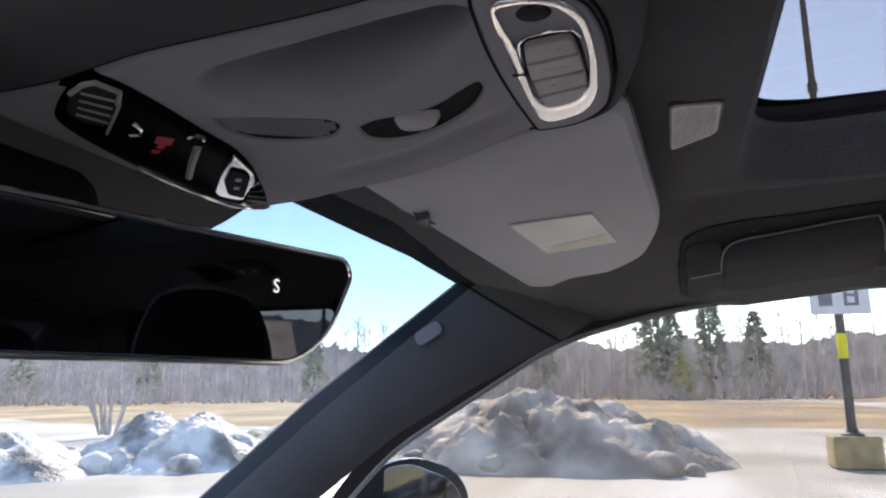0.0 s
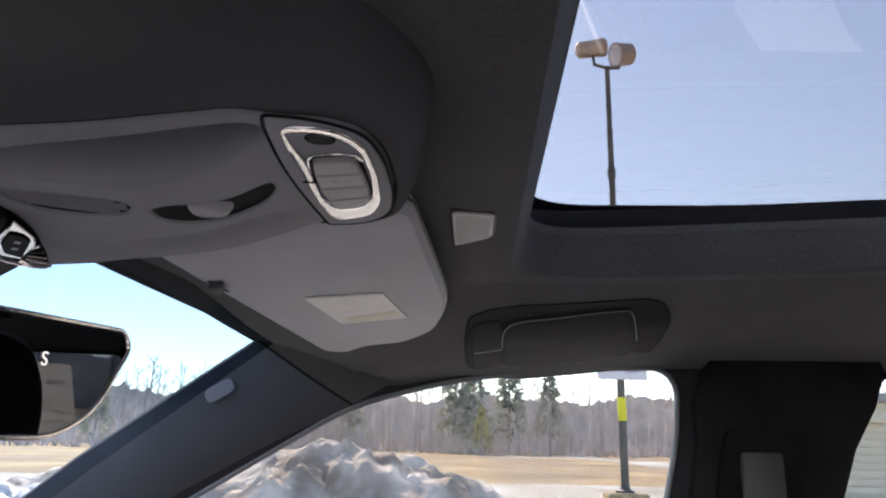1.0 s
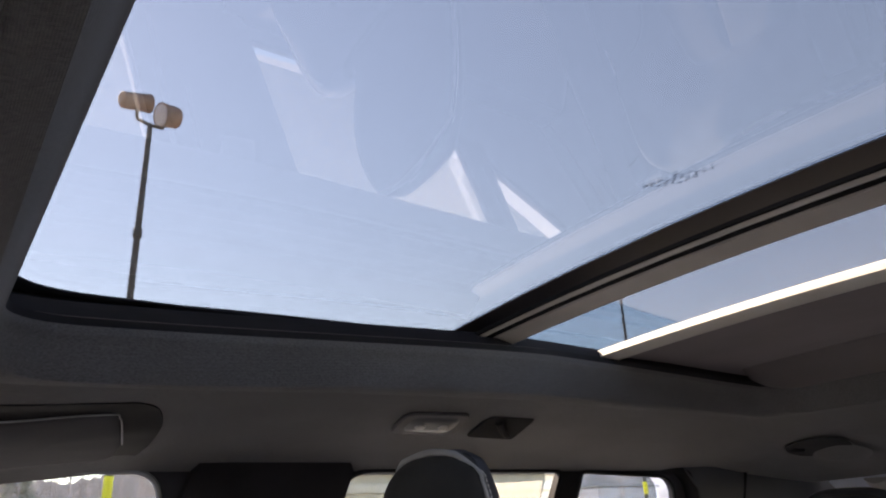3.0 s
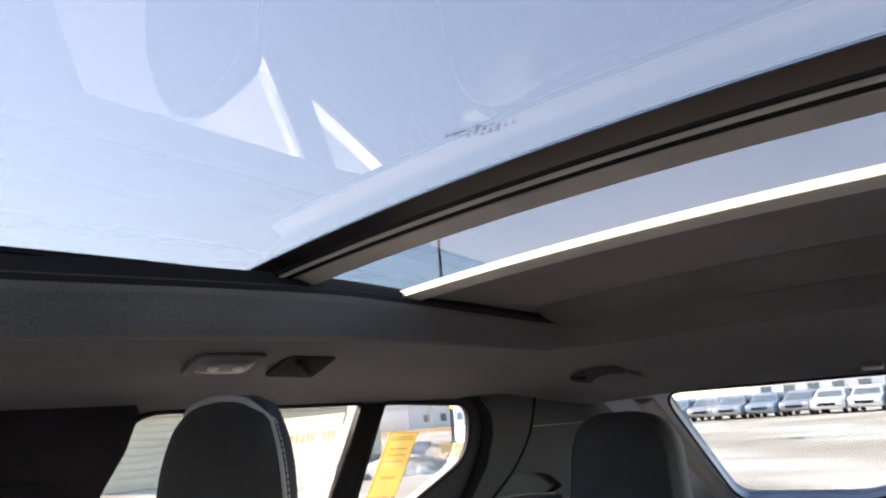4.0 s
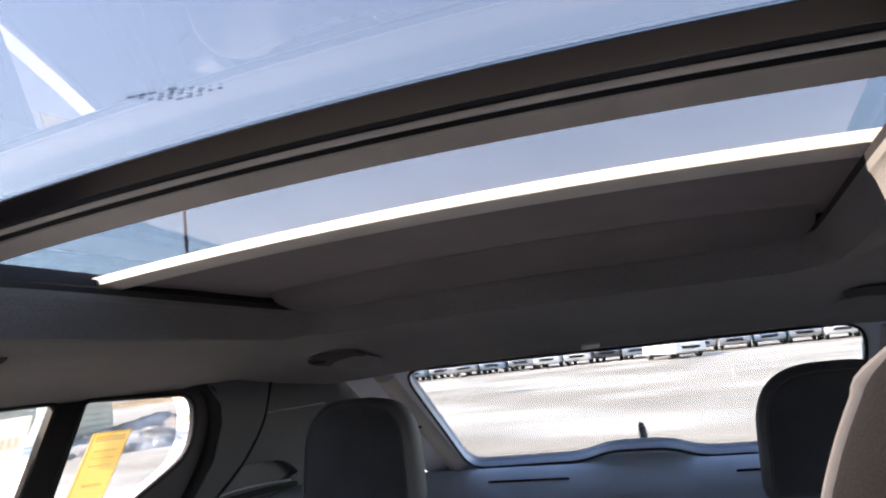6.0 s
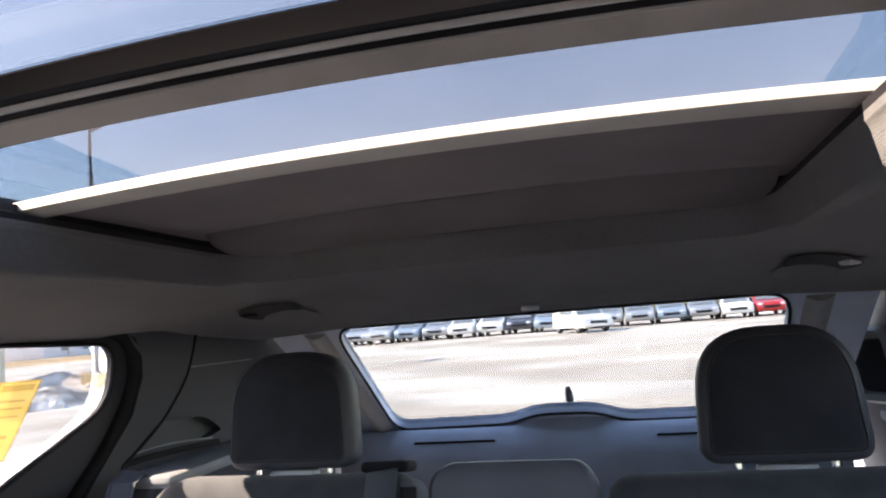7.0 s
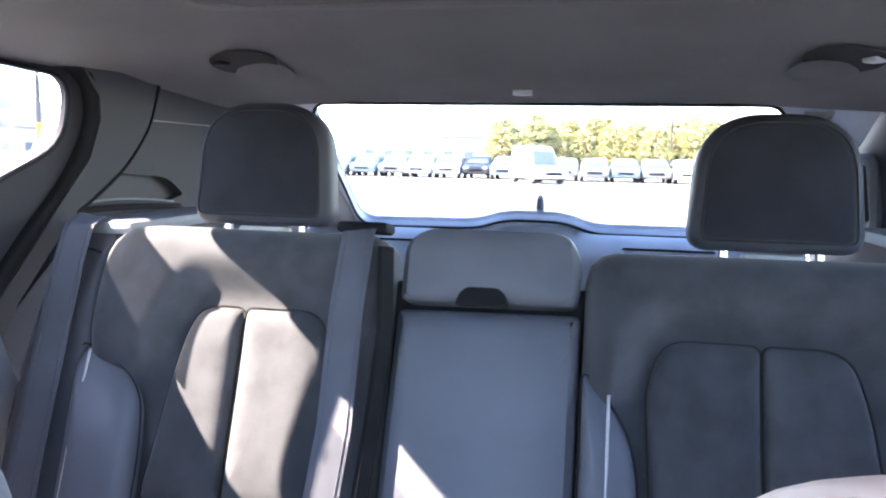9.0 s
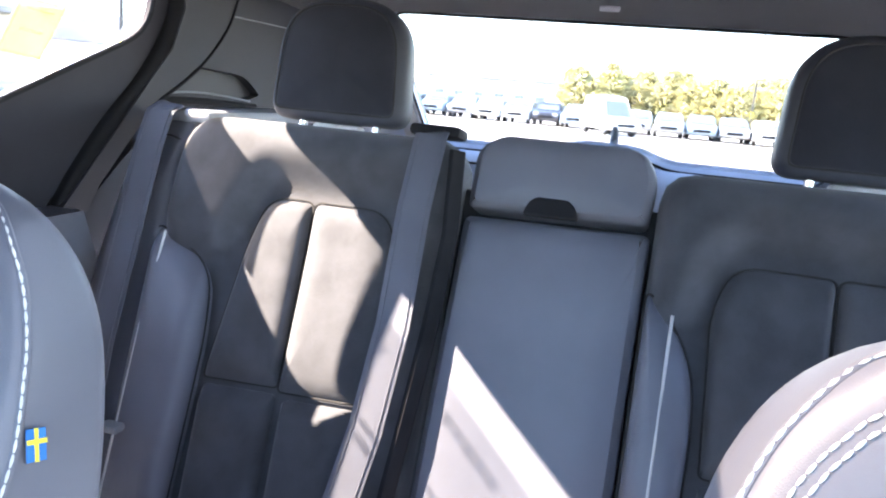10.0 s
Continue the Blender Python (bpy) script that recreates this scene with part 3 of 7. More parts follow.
for sg, side in ((1, "right"), (-1, "left")):
    fx = (lambda s: lambda y, z: s * side_x(y, z))(sg)
    inn = (lambda s: lambda y, z: s * (side_x(y, z) - 0.022))(sg)
    # front door: upper frame with its window opening, padded lower panel, seal and glass
    d = tagged(thing("front_door", "closed front door with charcoal trim and clear window", "door"), kind="structure")
    part("window_frame", panel([(0.86, 0.95), (0.62, 1.215), (0.36, 1.372), (0.22, 1.402), (-0.08, 1.424), (-0.135, 1.40), (-0.13, 1.30), (-0.07, 0.95)], [FRONT_HOLE], fx, 0.010), M_DOORFRAME, d)
    part("door_panel", panel([(0.95, 0.30), (0.92, 0.99), (-0.06, 1.0), (-0.10, 0.30)], [], lambda y, z, s=sg: s * (side_x(y, z) - 0.03 + 0.04 * math.sin(z * 5)), 0.06), M_LEATHER, d)
    part("window_seal", sweep([(fx(y, z) - sg * 0.002, y, z) for y, z in FRONT_HOLE], 0.0035, 6, closed=True), M_BACKTRIM, d)
    g = part("pane", panel(offset_poly(FRONT_HOLE, 0.01), [], lambda y, z, s=sg: s * (side_x(y, z) + 0.048), 0.004), M_WINDOW, d, smooth=False)
    g.visible_shadow = False
    # rear door
    d = tagged(thing("rear_door", "closed rear door with divided window", "door"), kind="structure")
    part("window_frame", panel(round_poly([(-0.16, 0.95), (-0.255, 1.32), (-0.30, 1.418), (-0.42, 1.432), (-0.80, 1.428), (-1.075, 1.418), (-1.088, 1.30), (-1.07, 1.24), (-0.86, 1.00), (-0.80, 0.95)], [0.01, 0.02, 0.02, 0.05, 0.05, 0.06, 0.05, 0.05, 0.03, 0.02], 5),
                               [REAR_HOLE, QUARTER_HOLE], fx, 0.010), M_DOORFRAME, d)
    part("door_panel", panel([(-0.16, 0.30), (-0.17, 1.0), (-0.88, 1.02), (-0.96, 0.86), (-0.86, 0.30)], [], lambda y, z, s=sg: s * (side_x(y, z) - 0.03 + 0.04 * math.sin(z * 5)), 0.06), M_LEATHER, d)
    part("divider_bar", panel(round_poly([(-0.728, 1.404), (-0.786, 1.404), (-0.690, 1.10), (-0.632, 1.10)], 0.004, 2), [], lambda y, z, s=sg: s * (side_x(y, z) - 0.004), 0.014), M_BLACK, d, "black divider bar")
    for nm, h, mt in (("window_seal", REAR_HOLE, M_BLACK), ("quarter_seal", QUARTER_HOLE, M_BLACK)):
        part(nm, sweep([(fx(y, z) - sg * 0.002, y, z) for y, z in h], 0.004, 6, closed=True), mt, d)
    for nm, h in (("pane", REAR_HOLE), ("quarter_pane", QUARTER_HOLE)):
        g = part(nm, panel(offset_poly(h, 0.01), [], lambda y, z, s=sg: s * (side_x(y, z) + 0.048), 0.004), M_WINDOW, d, smooth=False)
        g.visible_shadow = False
    # thick black door seal that wraps the rear corner of the opening
    path = [(-0.50, 1.440), (-0.72, 1.432), (-0.95, 1.424), (-1.04, 1.408), (-1.075, 1.358), (-1.072, 1.29), (-1.03, 1.21), (-0.96, 1.12), (-0.90, 1.02), (-0.86, 0.9), (-0.84, 0.7)]
    part("corner_seal", sweep([(sg * (side_x(y, z) - 0.006), y, z) for y, z in smooth_path(path)], 0.013, 10, flat=1.2), M_BLACK, d)
    # middle pillar with the belt runner on it
    p = tagged(thing("b_pillar", "dark pillar trim between the doors", "pillar"), kind="structure")
    part("trim", panel([(-0.092, 1.365), (-0.105, 1.405), (-0.12, 1.432), (-0.20, 1.436), (-0.31, 1.434), (-0.322, 1.405), (-0.31, 1.36), (-0.285, 1.31), (-0.20, 1.0), (-0.18, 0.35), (-0.02, 0.35), (-0.05, 1.0), (-0.095, 1.31)], [], inn, 0.03), M_FRAME, p)
    part("runner", panel(round_poly([(-0.125, 1.33), (-0.225, 1.33), (-0.20, 1.15), (-0.10, 1.15)], 0.012, 3), [], lambda y, z, s=sg: s * (side_x(y, z) - 0.034), 0.012), M_BLACK, p)
    part("belt_slider", block((0.018, 0.05, 0.07), 0.006, pose(sg * (side_x(-0.165, 1.27) - 0.04), -0.165, 1.27)), M_PLASTIC, p)
    # screen pillar: a padded band from the roof's front corner down to the dashboard
    p = tagged(thing("a_pillar", "dark fabric windscreen pillar trim", "pillar"), kind="structure")
    inner = [(0.615, 0.452, 1.424), (0.628, 0.560, 1.353), (0.64, 0.673, 1.278), (0.69, 0.869, 1.141), (0.73, 1.02, 1.03)]
    outer = [(0.642, 0.336, 1.350), (0.655, 0.45, 1.295), (0.668, 0.555, 1.238), (0.692, 0.68, 1.150), (0.715, 0.80, 1.05)]
    inner.insert(0, (0.625, 0.395, 1.462))
    outer.insert(0, (0.700, 0.262, 1.400))
    rings = []
    for a, b in zip(inner, outer):
        a, b = Vector(a), Vector(b)
        away = Vector((0.75, 0.35, 0.25)).normalized()
        ring = []
        for k in range(9):
            t = k / 8
            ring.append(a.lerp(b, t) - away * 0.022 * math.sin(math.pi * t) ** 0.8)
        for k in range(9):
            t = 1 - k / 8
            ring.append(a.lerp(b, t) + away * (0.012 + 0.03 * math.sin(math.pi * t)))
        rings.append([Vector((sg * q.x, q.y, q.z)) for q in ring])
    part("upper_trim", loft(rings[:2]), M_LINER, p, "cloth corner above the pillar trim")
    part("trim", loft(rings[1:]), M_PILLAR, p)
    a, b = Vector(inner[1]), Vector(outer[1])
    ln = [a.lerp(b, k / 12) - away * (0.0222 * math.sin(math.pi * k / 12) ** 0.8 + 0.0004) for k in range(13)]
    part("joint", sweep([(sg * q.x, q.y, q.z) for q in ln], 0.0018, 6), M_BLACK, p)
    if sg > 0:
        o = Vector((0.6155, 0.492, 1.362))
        u = Vector((0.02, 0.86, -0.50)).normalized()
        n = Vector((-0.99, 0.10, -0.02))
        n = (n - u * n.dot(u)).normalized()
        mm = Matrix.Translation(o) @ Matrix((u, n.cross(u), n)).transposed().to_4x4()
        part("airbag_badge", plate(round_poly([(-0.019, -0.009), (0.019, -0.009), (0.019, 0.009), (-0.019, 0.009)], 0.0085, 6), 0.005, mm, 0.001), M_BADGE, p, "blue grey oval airbag badge")
    # rear quarter trim behind the door, with a stepped pocket and the belt shelf
    p = tagged(thing("c_pillar", "grey plastic rear pillar trim with a pocket", "pillar"), kind="structure")
    part("trim", panel([(-1.02, 1.425), (-1.21, 1.425), (-1.203, 1.367), (-1.192, 1.317), (-1.153, 1.258), (-1.057, 1.183), (-0.96, 1.05), (-0.93, 0.98), (-0.90, 0.35), (-0.80, 0.35), (-0.86, 0.98), (-0.98, 1.14), (-1.068, 1.269), (-1.08, 1.333), (-1.071, 1.37)], [], inn, 0.03), M_CPILLAR, p)
    part("quarter_panel", panel([(-1.10, 1.42), (-1.46, 1.385), (-1.62, 1.36), (-1.93, 1.10), (-1.95, 0.45), (-0.88, 0.45), (-0.92, 0.98), (-1.05, 1.12)],
                                [round_poly([(-1.13, 1.245), (-1.285, 1.236), (-1.345, 1.200), (-1.30, 1.188), (-1.177, 1.198), (-1.07, 1.193)], [0.02, 0.03, 0.01, 0.01, 0.03, 0.01], 4)], lambda y, z, s=sg: s * (side_x(y, z) - 0.008), 0.03), M_CPILLAR, p)
    part("pocket", panel(round_poly([(-1.11, 1.26), (-1.32, 1.25), (-1.36, 1.17), (-1.06, 1.17)], 0.03, 4), [], lambda y, z, s=sg: s * (side_x(y, z) + 0.012), 0.01), M_PLASTIC, p)
    for nm, pts, rad, mt in (("groove", ((-1.206, 1.40), (-1.203, 1.367), (-1.192, 1.317), (-1.153, 1.258), (-1.105, 1.215), (-1.057, 1.183)), 0.003, M_BLACK),
                             ("pocket_edge", ((-1.06, 1.193), (-1.12, 1.199), (-1.177, 1.199), (-1.25, 1.194), (-1.31, 1.188)), 0.002, M_BACKTRIM),
                             ("shelf_gap", ((-1.05, 1.181), (-1.12, 1.184), (-1.215, 1.182), (-1.33, 1.176)), 0.007, M_BLACK)):
        part(nm, sweep([(sg * (side_x(y, z) - (0.022 if nm == "groove" else 0.012)), y, z) for y, z in smooth_path(pts)], rad, 6), mt, p)
    part("inner_wall", panel([(-0.82, 1.0), (-1.05, 1.235), (-1.30, 1.235), (-1.30, 0.35), (-0.78, 0.35)], [], lambda y, z, s=sg: s * (side_x(y, z) + 0.024), 0.012), M_PLASTIC, p)
    part("belt_shelf", block((0.10, 0.40, 0.022), 0.009, pose(sg * 0.62, -1.20, 1.166, 0, 0, 0)), M_BACKTRIM, p)
    part("seam", sweep([(sg * (side_x(y, z) - 0.012), y, z) for y, z in ((-1.09, 1.339), (-1.20, 1.339), (-1.412, 1.338))], 0.0014, 5), M_BACKTRIM, p)
    if sg < 0:
        part("service_cover", panel(round_poly([(-1.55, 1.285), (-1.75, 1.270), (-1.73, 1.165), (-1.57, 1.18)], 0.02, 4), [], lambda y, z: -(side_x(y, z) - 0.022), 0.014), M_BLACK, p, "black cover panel")
        part("cover_frame", sweep([(-(side_x(y, z) - 0.018), y, z) for y, z in round_poly([(-1.535, 1.30), (-1.765, 1.285), (-1.745, 1.15), (-1.555, 1.165)], 0.025, 4)], 0.012, 6, closed=True), M_BACKTRIM, p)

# roof sides above the doors, which close the gap between headliner and door frames
for sg in (1, -1):
    ys = [0.40 - 0.06 * k for k in range(32)]
    bm = loft([[(sg * 0.60, y, roof_z(0.60, y) + 0.03), (sg * 0.688, y, roof_z(0.697, y) + 0.016), (sg * 0.697, y, roof_z(0.697, y) + 0.020), (sg * 0.745, y, roof_z(0.6, y) + 0.055), (sg * 0.72, y, roof_z(0.6, y) + 0.07)] for y in ys])
    structure("trim", bm, M_FRAME, "dark roof rail above the doors", "roof rail")

# outer roof skin around the glass
bm = bmesh.new()
for (x0, x1, y0, y1) in ((-0.73, -0.47, -1.45, 0.50), (0.47, 0.73, -1.45, 0.50), (-0.47, 0.47, 0.24, 0.50), (-0.47, 0.47, -1.45, -1.0)):
    block((x1 - x0, y1 - y0, 0.02), 0.004, pose((x0 + x1) / 2, (y0 + y1) / 2, 1.535 if abs(x0 + x1) > 1 else 1.56), bm=bm)
block((1.46, 0.36, 0.018), 0.006, pose(0.0, -1.620, 1.460, 4), bm=bm)      # unseen spoiler over the rear window, added to block sun
for sg in (-1, 1):
    block((0.03, 0.46, 0.40), 0.008, pose(sg * 0.748, -1.70, 1.275), bm=bm)      # unseen fins beside it, added to keep sun off the deck
structure("roof", bm, M_BLUECAR, "pale blue painted steel roof skin with added sun-blocking spoiler and fins", "roof")

# windscreen, header and dashboard
bm = loft([[(x, 0.462 + (1.425 - z) * 1.45 - 0.10 * x * x, z) for x in (-0.72, -0.5, -0.25, 0, 0.25, 0.5, 0.72)] for z in (1.455, 1.35, 1.25, 1.15, 1.05, 0.98)], closed=False, caps=False)
g = structure("window_1", bm, M_SCREEN, "raked clear windscreen", "windscreen")
g.visible_shadow = False
bm = loft([[(x, 0.446 - 0.03 * x * x, 1.4385), (x, 0.474 - 0.03 * x * x, 1.4325), (x, 0.485 - 0.03 * x * x, 1.440), (x, 0.46 - 0.03 * x * x, 1.475)] for x in [-0.62 + 0.062 * k for k in range(21)]])
structure("trim", bm, M_PILLAR, "dark windscreen header trim", "header")
bm = loft([[(x, 0.62, 0.55), (x, 0.66, 0.90 - 0.02 * abs(x)), (x, 0.72, 0.955), (x, 0.9, 0.97), (x, 1.18, 0.96), (x, 1.2, 0.5)] for x in [-0.74 + 0.148 * k for k in range(11)]])
structure("dashboard", bm, M_DASH, "charcoal dashboard under the windscreen", "dashboard")
structure("floor", block((1.5, 3.3, 0.06), 0.01, pose(0, -0.45, 0.30)), M_FLOOR, "dark carpeted car floor", "floor")
structure("wall_front", block((1.5, 0.05, 0.75), 0.01, pose(0, 1.22, 0.62)), M_DASH, "bulkhead under the dashboard", "bulkhead")
structure("wall_left_outer", block((0.04, 3.2, 0.75), 0.01, pose(-0.86, -0.4, 0.65)), M_BLUECAR, "painted outer door skins", "body side")
structure("wall_right_outer", block((0.04, 3.2, 0.62), 0.01, pose(0.86, -0.4, 0.65)), M_BLUECAR, "painted outer door skins", "body side")

# ---------------------------------------------------------------- tailgate
def gate(x, z, out=0.0):
    """A point of the tailgate's glass plane."""
    n = Vector((0, -0.555, 0.832))
    return Vector((x, -1.45 - 1.5 * (1.395 - z), z)) + n * out


GATE_HOLE = round_poly([(-0.468, 1.395), (0.468, 1.395), (0.484, 1.104), (0.17, 1.108), (0.09, 1.136), (-0.06, 1.134), (-0.13, 1.104), (-0.484, 1.104)],
                       [0.05, 0.05, 0.045, 0.05, 0.05, 0.05, 0.05, 0.045], 6)
tg = tagged(thing("tailgate", "closed tailgate with wide rear window and grey trim", "tailgate"), kind="structure")


def gate_panel(outline, holes, out, thick):
    from mathutils.geometry import tessellate_polygon
    loops = [dense(outline, 0.05)] + [dense(h, 0.03) for h in holes]
    flat = [p for lp in loops for p in lp]
    tris = tessellate_polygon([[Vector((p[0], p[1], 0)) for p in lp] for lp in loops])
    bm = bmesh.new()
    a = [bm.verts.new(gate(p[0], p[1], out)) for p in flat]
    b = [bm.verts.new(gate(p[0], p[1], out + thick)) for p in flat]
    for t in tris:
        bm.faces.new([a[i] for i in t])
        bm.faces.new([b[i] for i in reversed(t)])
    k = 0
    for lp in loops:
        for i in range(len(lp)):
            j = (i + 1) % len(lp)
            bm.faces.new((a[k + i], a[k + j], b[k + j], b[k + i]))
        k += len(lp)
    return bm


part("frame", gate_panel([(-0.62, 1.42), (0.62, 1.42), (0.62, 1.05), (-0.62, 1.05)], [GATE_HOLE], -0.005, 0.03), M_GATE, tg)
part("seal", sweep([gate(p[0], p[1], -0.006) for p in GATE_HOLE], 0.0035, 6, closed=True), M_BLACK, tg)
g = part("pane", gate_panel(offset_poly(GATE_HOLE, 0.012), [], 0.012, 0.004), M_REARGLASS, tg, smooth=False)
g.visible_shadow = False
low = loft([[(x, -1.865, 1.100 + 0.030 * math.exp(-((x - 0.015) / 0.10) ** 4)), (x, -1.835, 1.085), (x, -1.80, 1.03), (x, -1.80, 0.60), (x, -1.93, 0.60), (x, -1.95, 1.06)]
            for x in [-0.62 + 0.031 * k for k in range(41)]])
part("lower_trim", low, M_GATE, tg)
for x0, x1 in ((0.20, 0.42), (-0.42, -0.20)):
    part("slot", plate(round_poly([(x0, -0.008), (x1, -0.008), (x1, 0.008), (x0, 0.008)], 0.007, 4), 0.004, pose(0, -1.826, 1.066, 90 - 32, 0, 0), 0.001), M_BLACK, tg)
for sg in (1, -1):
    side = loft([[gate(sg * (0.492 + 0.01 * k), z, -0.008 - 0.012 * math.sin(k * math.pi / 5)) for k in range(6)] + [gate(sg * 0.56, z, 0.02), gate(sg * 0.492, z, 0.02)] for z in (1.385, 1.30, 1.20, 1.11, 1.07)])
    part("side_trim", side, M_SIDETRIM, tg)
    latch = part("latch_hole", lathe([(0.009, 0), (0.009, 0.006), (0.004, 0.007)], Matrix.Translation(gate(sg * 0.52, 1.262, -0.016)) @ Euler((radians(124), 0, 0)).to_matrix().to_4x4() @ pose(0, 0, 0, 180), 10), M_BLACK, tg)
wp = part("wiper", sweep([gate(0.005, 1.128, 0.035), gate(0.005, 1.142, 0.045), gate(0.004, 1.154, 0.045)], [0.011, 0.010, 0.007], 8), M_BACKTRIM, tg, "grey wiper hub")
part("lamp", block((0.034, 0.012, 0.008), 0.002, pose(0.012, -1.318, 1.400, -20)), M_VISOR, tg, "small pale lamp in the roof edge")

# corner closers behind the trim at the pillars
for sg in (1, -1):
    structure("trim", block((0.03, 0.07, 0.036), 0.003, pose(sg * 0.722, -0.112, 1.414)), M_FRAME, "black closing piece behind the pillar trim", "trim")
    structure("trim", block((0.05, 0.07, 0.036), 0.003, pose(sg * 0.664, -1.535, 1.379)), M_FRAME, "black closing piece behind the rear pillar trim", "trim")

# ---------------------------------------------------------------- sunroof
def glass_z(x, y):
    return 1.580 - 0.11 * x * x - 0.05 * (y + 0.35) ** 2


sr = thing("sunroof", "panoramic tinted glass roof with its cloth shade half drawn", "sunroof", at=(0.0, -0.35, 1.5))
SRM = Matrix.Translation((0.0, 0.35, -1.5))


def sr_part(name, bm, mat, label="", smooth=True, parent=None):
    bm.transform(SRM if parent is None else Matrix.Identity(4))
    return part(name, bm, mat, parent or sr, label, smooth)


def slab(x0, x1, y0, y1, f, thick, nx=60, ny=40):
    """A gently curved sheet over a rectangle."""
    under = [[Vector((x0 + (x1 - x0) * i / nx, y0 + (y1 - y0) * j / ny, 0)) for i in range(nx + 1)] for j in range(ny + 1)]
    bm = bmesh.new()
    lo = [[bm.verts.new((p.x, p.y, f(p.x, p.y))) for p in r] for r in under]
    hi = [[bm.verts.new((p.x, p.y, f(p.x, p.y) + thick)) for p in r] for r in under]
    for g in (lo, hi):
        for a, b in zip(g, g[1:]):
            for i in range(nx):
                bm.faces.new((a[i], a[i + 1], b[i + 1], b[i]))
    rim_lo = lo[0] + [r[-1] for r in lo[1:]] + lo[-1][-2::-1] + [r[0] for r in lo[-2:0:-1]]
    rim_hi = hi[0] + [r[-1] for r in hi[1:]] + hi[-1][-2::-1] + [r[0] for r in hi[-2:0:-1]]
    for i in range(len(rim_lo)):
        j = (i + 1) % len(rim_lo)
        bm.faces.new((rim_lo[i], rim_lo[j], rim_hi[j], rim_hi[i]))
    return bm


rings = []
ho = dense(HOLE, 0.03)
for off, up in ((0.0, 0.006), (-0.001, 0.012), (0.012, 0.016), (0.014, 0.024), (0.030, 0.026), (0.032, 0.032), (0.044, 0.033), (0.046, 0.037), (0.078, 0.039), (0.088, 0.039), (0.090, 0.028), (0.03, 0.012)):
    rings.append([(p.x, p.y, curve_at(ROOF_Z, p.y) + up) for p in offset_poly(ho, off)])
sr_part("frame", loft(rings, caps=False), M_FRAME, "black ridged frame")
sr_part("front_glass", slab(-0.47, 0.47, -0.3455, 0.235, glass_z, 0.0012), M_ROOFGLASS, "tinted front pane")
g = sr_part("rear_glass", slab(-0.47, 0.47, -0.99, -0.3465, glass_z, 0.0012), M_ROOFREAR, "tinted rear pane")
g.visible_shadow = False
lid = dense(round_poly([(-0.433, -0.94), (0.447, -0.94), (0.447, 0.139), (-0.433, 0.139)], 0.075, 10), 0.03)
rings = [[(p.x, p.y, 1.541 - 0.05 * max(0.0, -0.5 - p.y) + up) for p in offset_poly(lid, off)] for off, up in ((0.002, 0.0), (0.0, 0.002), (0.002, 0.004), (0.042, 0.004), (0.042, 0.0))]
sr_part("glass_bed", loft(rings, caps=False), M_BLACK, "black bed with rounded corners under the panes")
for x in (-0.4725, 0.4725):
    rows = [[(x + dx, y, glass_z(0.47, y) + dz) for dx, dz in ((-0.0025, -0.022), (0.0025, -0.022), (0.0025, 0.001), (-0.0025, 0.001))] for y in [-1.0 + 0.062 * k for k in range(21)]]
    sr_part("glass_seal", loft(rows), M_BLACK)


def beam(prof, x0=-0.46, x1=0.46, n=24):
    """A cross beam that follows the crown of the roof."""
    return loft([[(x, y, z - 0.11 * x * x) for y, z in prof] for x in [x0 + (x1 - x0) * k / n for k in range(n + 1)]])


sr_part("front_beam", beam([(-0.344, 1.5782), (-0.344, 1.5768), (-0.400, 1.5768), (-0.400, 1.5782)]), M_FRIT)
sr_part("rear_beam", beam([(-0.3320, 1.5515), (-0.3300, 1.5490), (-0.3310, 1.5470), (-0.3330, 1.5455), (-0.3320, 1.5450), (-0.3335, 1.553), (-0.3392, 1.553), (-0.3410, 1.5420), (-0.3630, 1.5365), (-0.3670, 1.542), (-0.3670, 1.566), (-0.3630, 1.566), (-0.3470, 1.5565)]), M_BEAM, "grey brown rear cross beam")
sr_part("seal", beam([(-0.3245, 1.5515), (-0.3255, 1.5488), (-0.3285, 1.5482), (-0.3300, 1.552)]), M_BLACK)
sr_part("seal", beam([(-0.3322, 1.5510), (-0.3342, 1.5452), (-0.3382, 1.5432), (-0.3402, 1.5445), (-0.3402, 1.552)]), M_BLACK)
SHADE_Y = -0.52


def shade_z(x, y):
    return 1.5345 - 0.085 * x * x


sh = sr_part("shade", slab(-0.43, 0.43, -0.97, SHADE_Y, shade_z, 0.003, 16, 4), M_SHADE, "dark cloth roller shade")
bar = loft([[(x, SHADE_Y + 0.030 * k2, shade_z(x, 0) + h) for k2, h in ((0.45, 0.004), (0.5, -0.003), (0.15, -0.0085), (-0.35, -0.0075), (-0.42, -0.001), (-0.3, 0.0035), (0.2, 0.008))] for x in [-0.415 + 0.845 * k / 30 for k in range(31)]])
lip = loft([[(x, y, z - 0.055 * x * x) for y, z in ((-0.868, 1.4985), (-0.850, 1.5035), (-0.825, 1.510), (-0.800, 1.5185), (-0.785, 1.5325), (-0.785, 1.5335), (-0.84, 1.520), (-0.874, 1.506))] for x in [-0.335 + 0.685 * k / 24 for k in range(25)]])
sr_part("rear_lip", lip, M_SHADE, "dark cloth lip that the shade rolls out from")
sr_part("shade_bar", bar, M_ALU, "pale aluminium front bar of the shade")
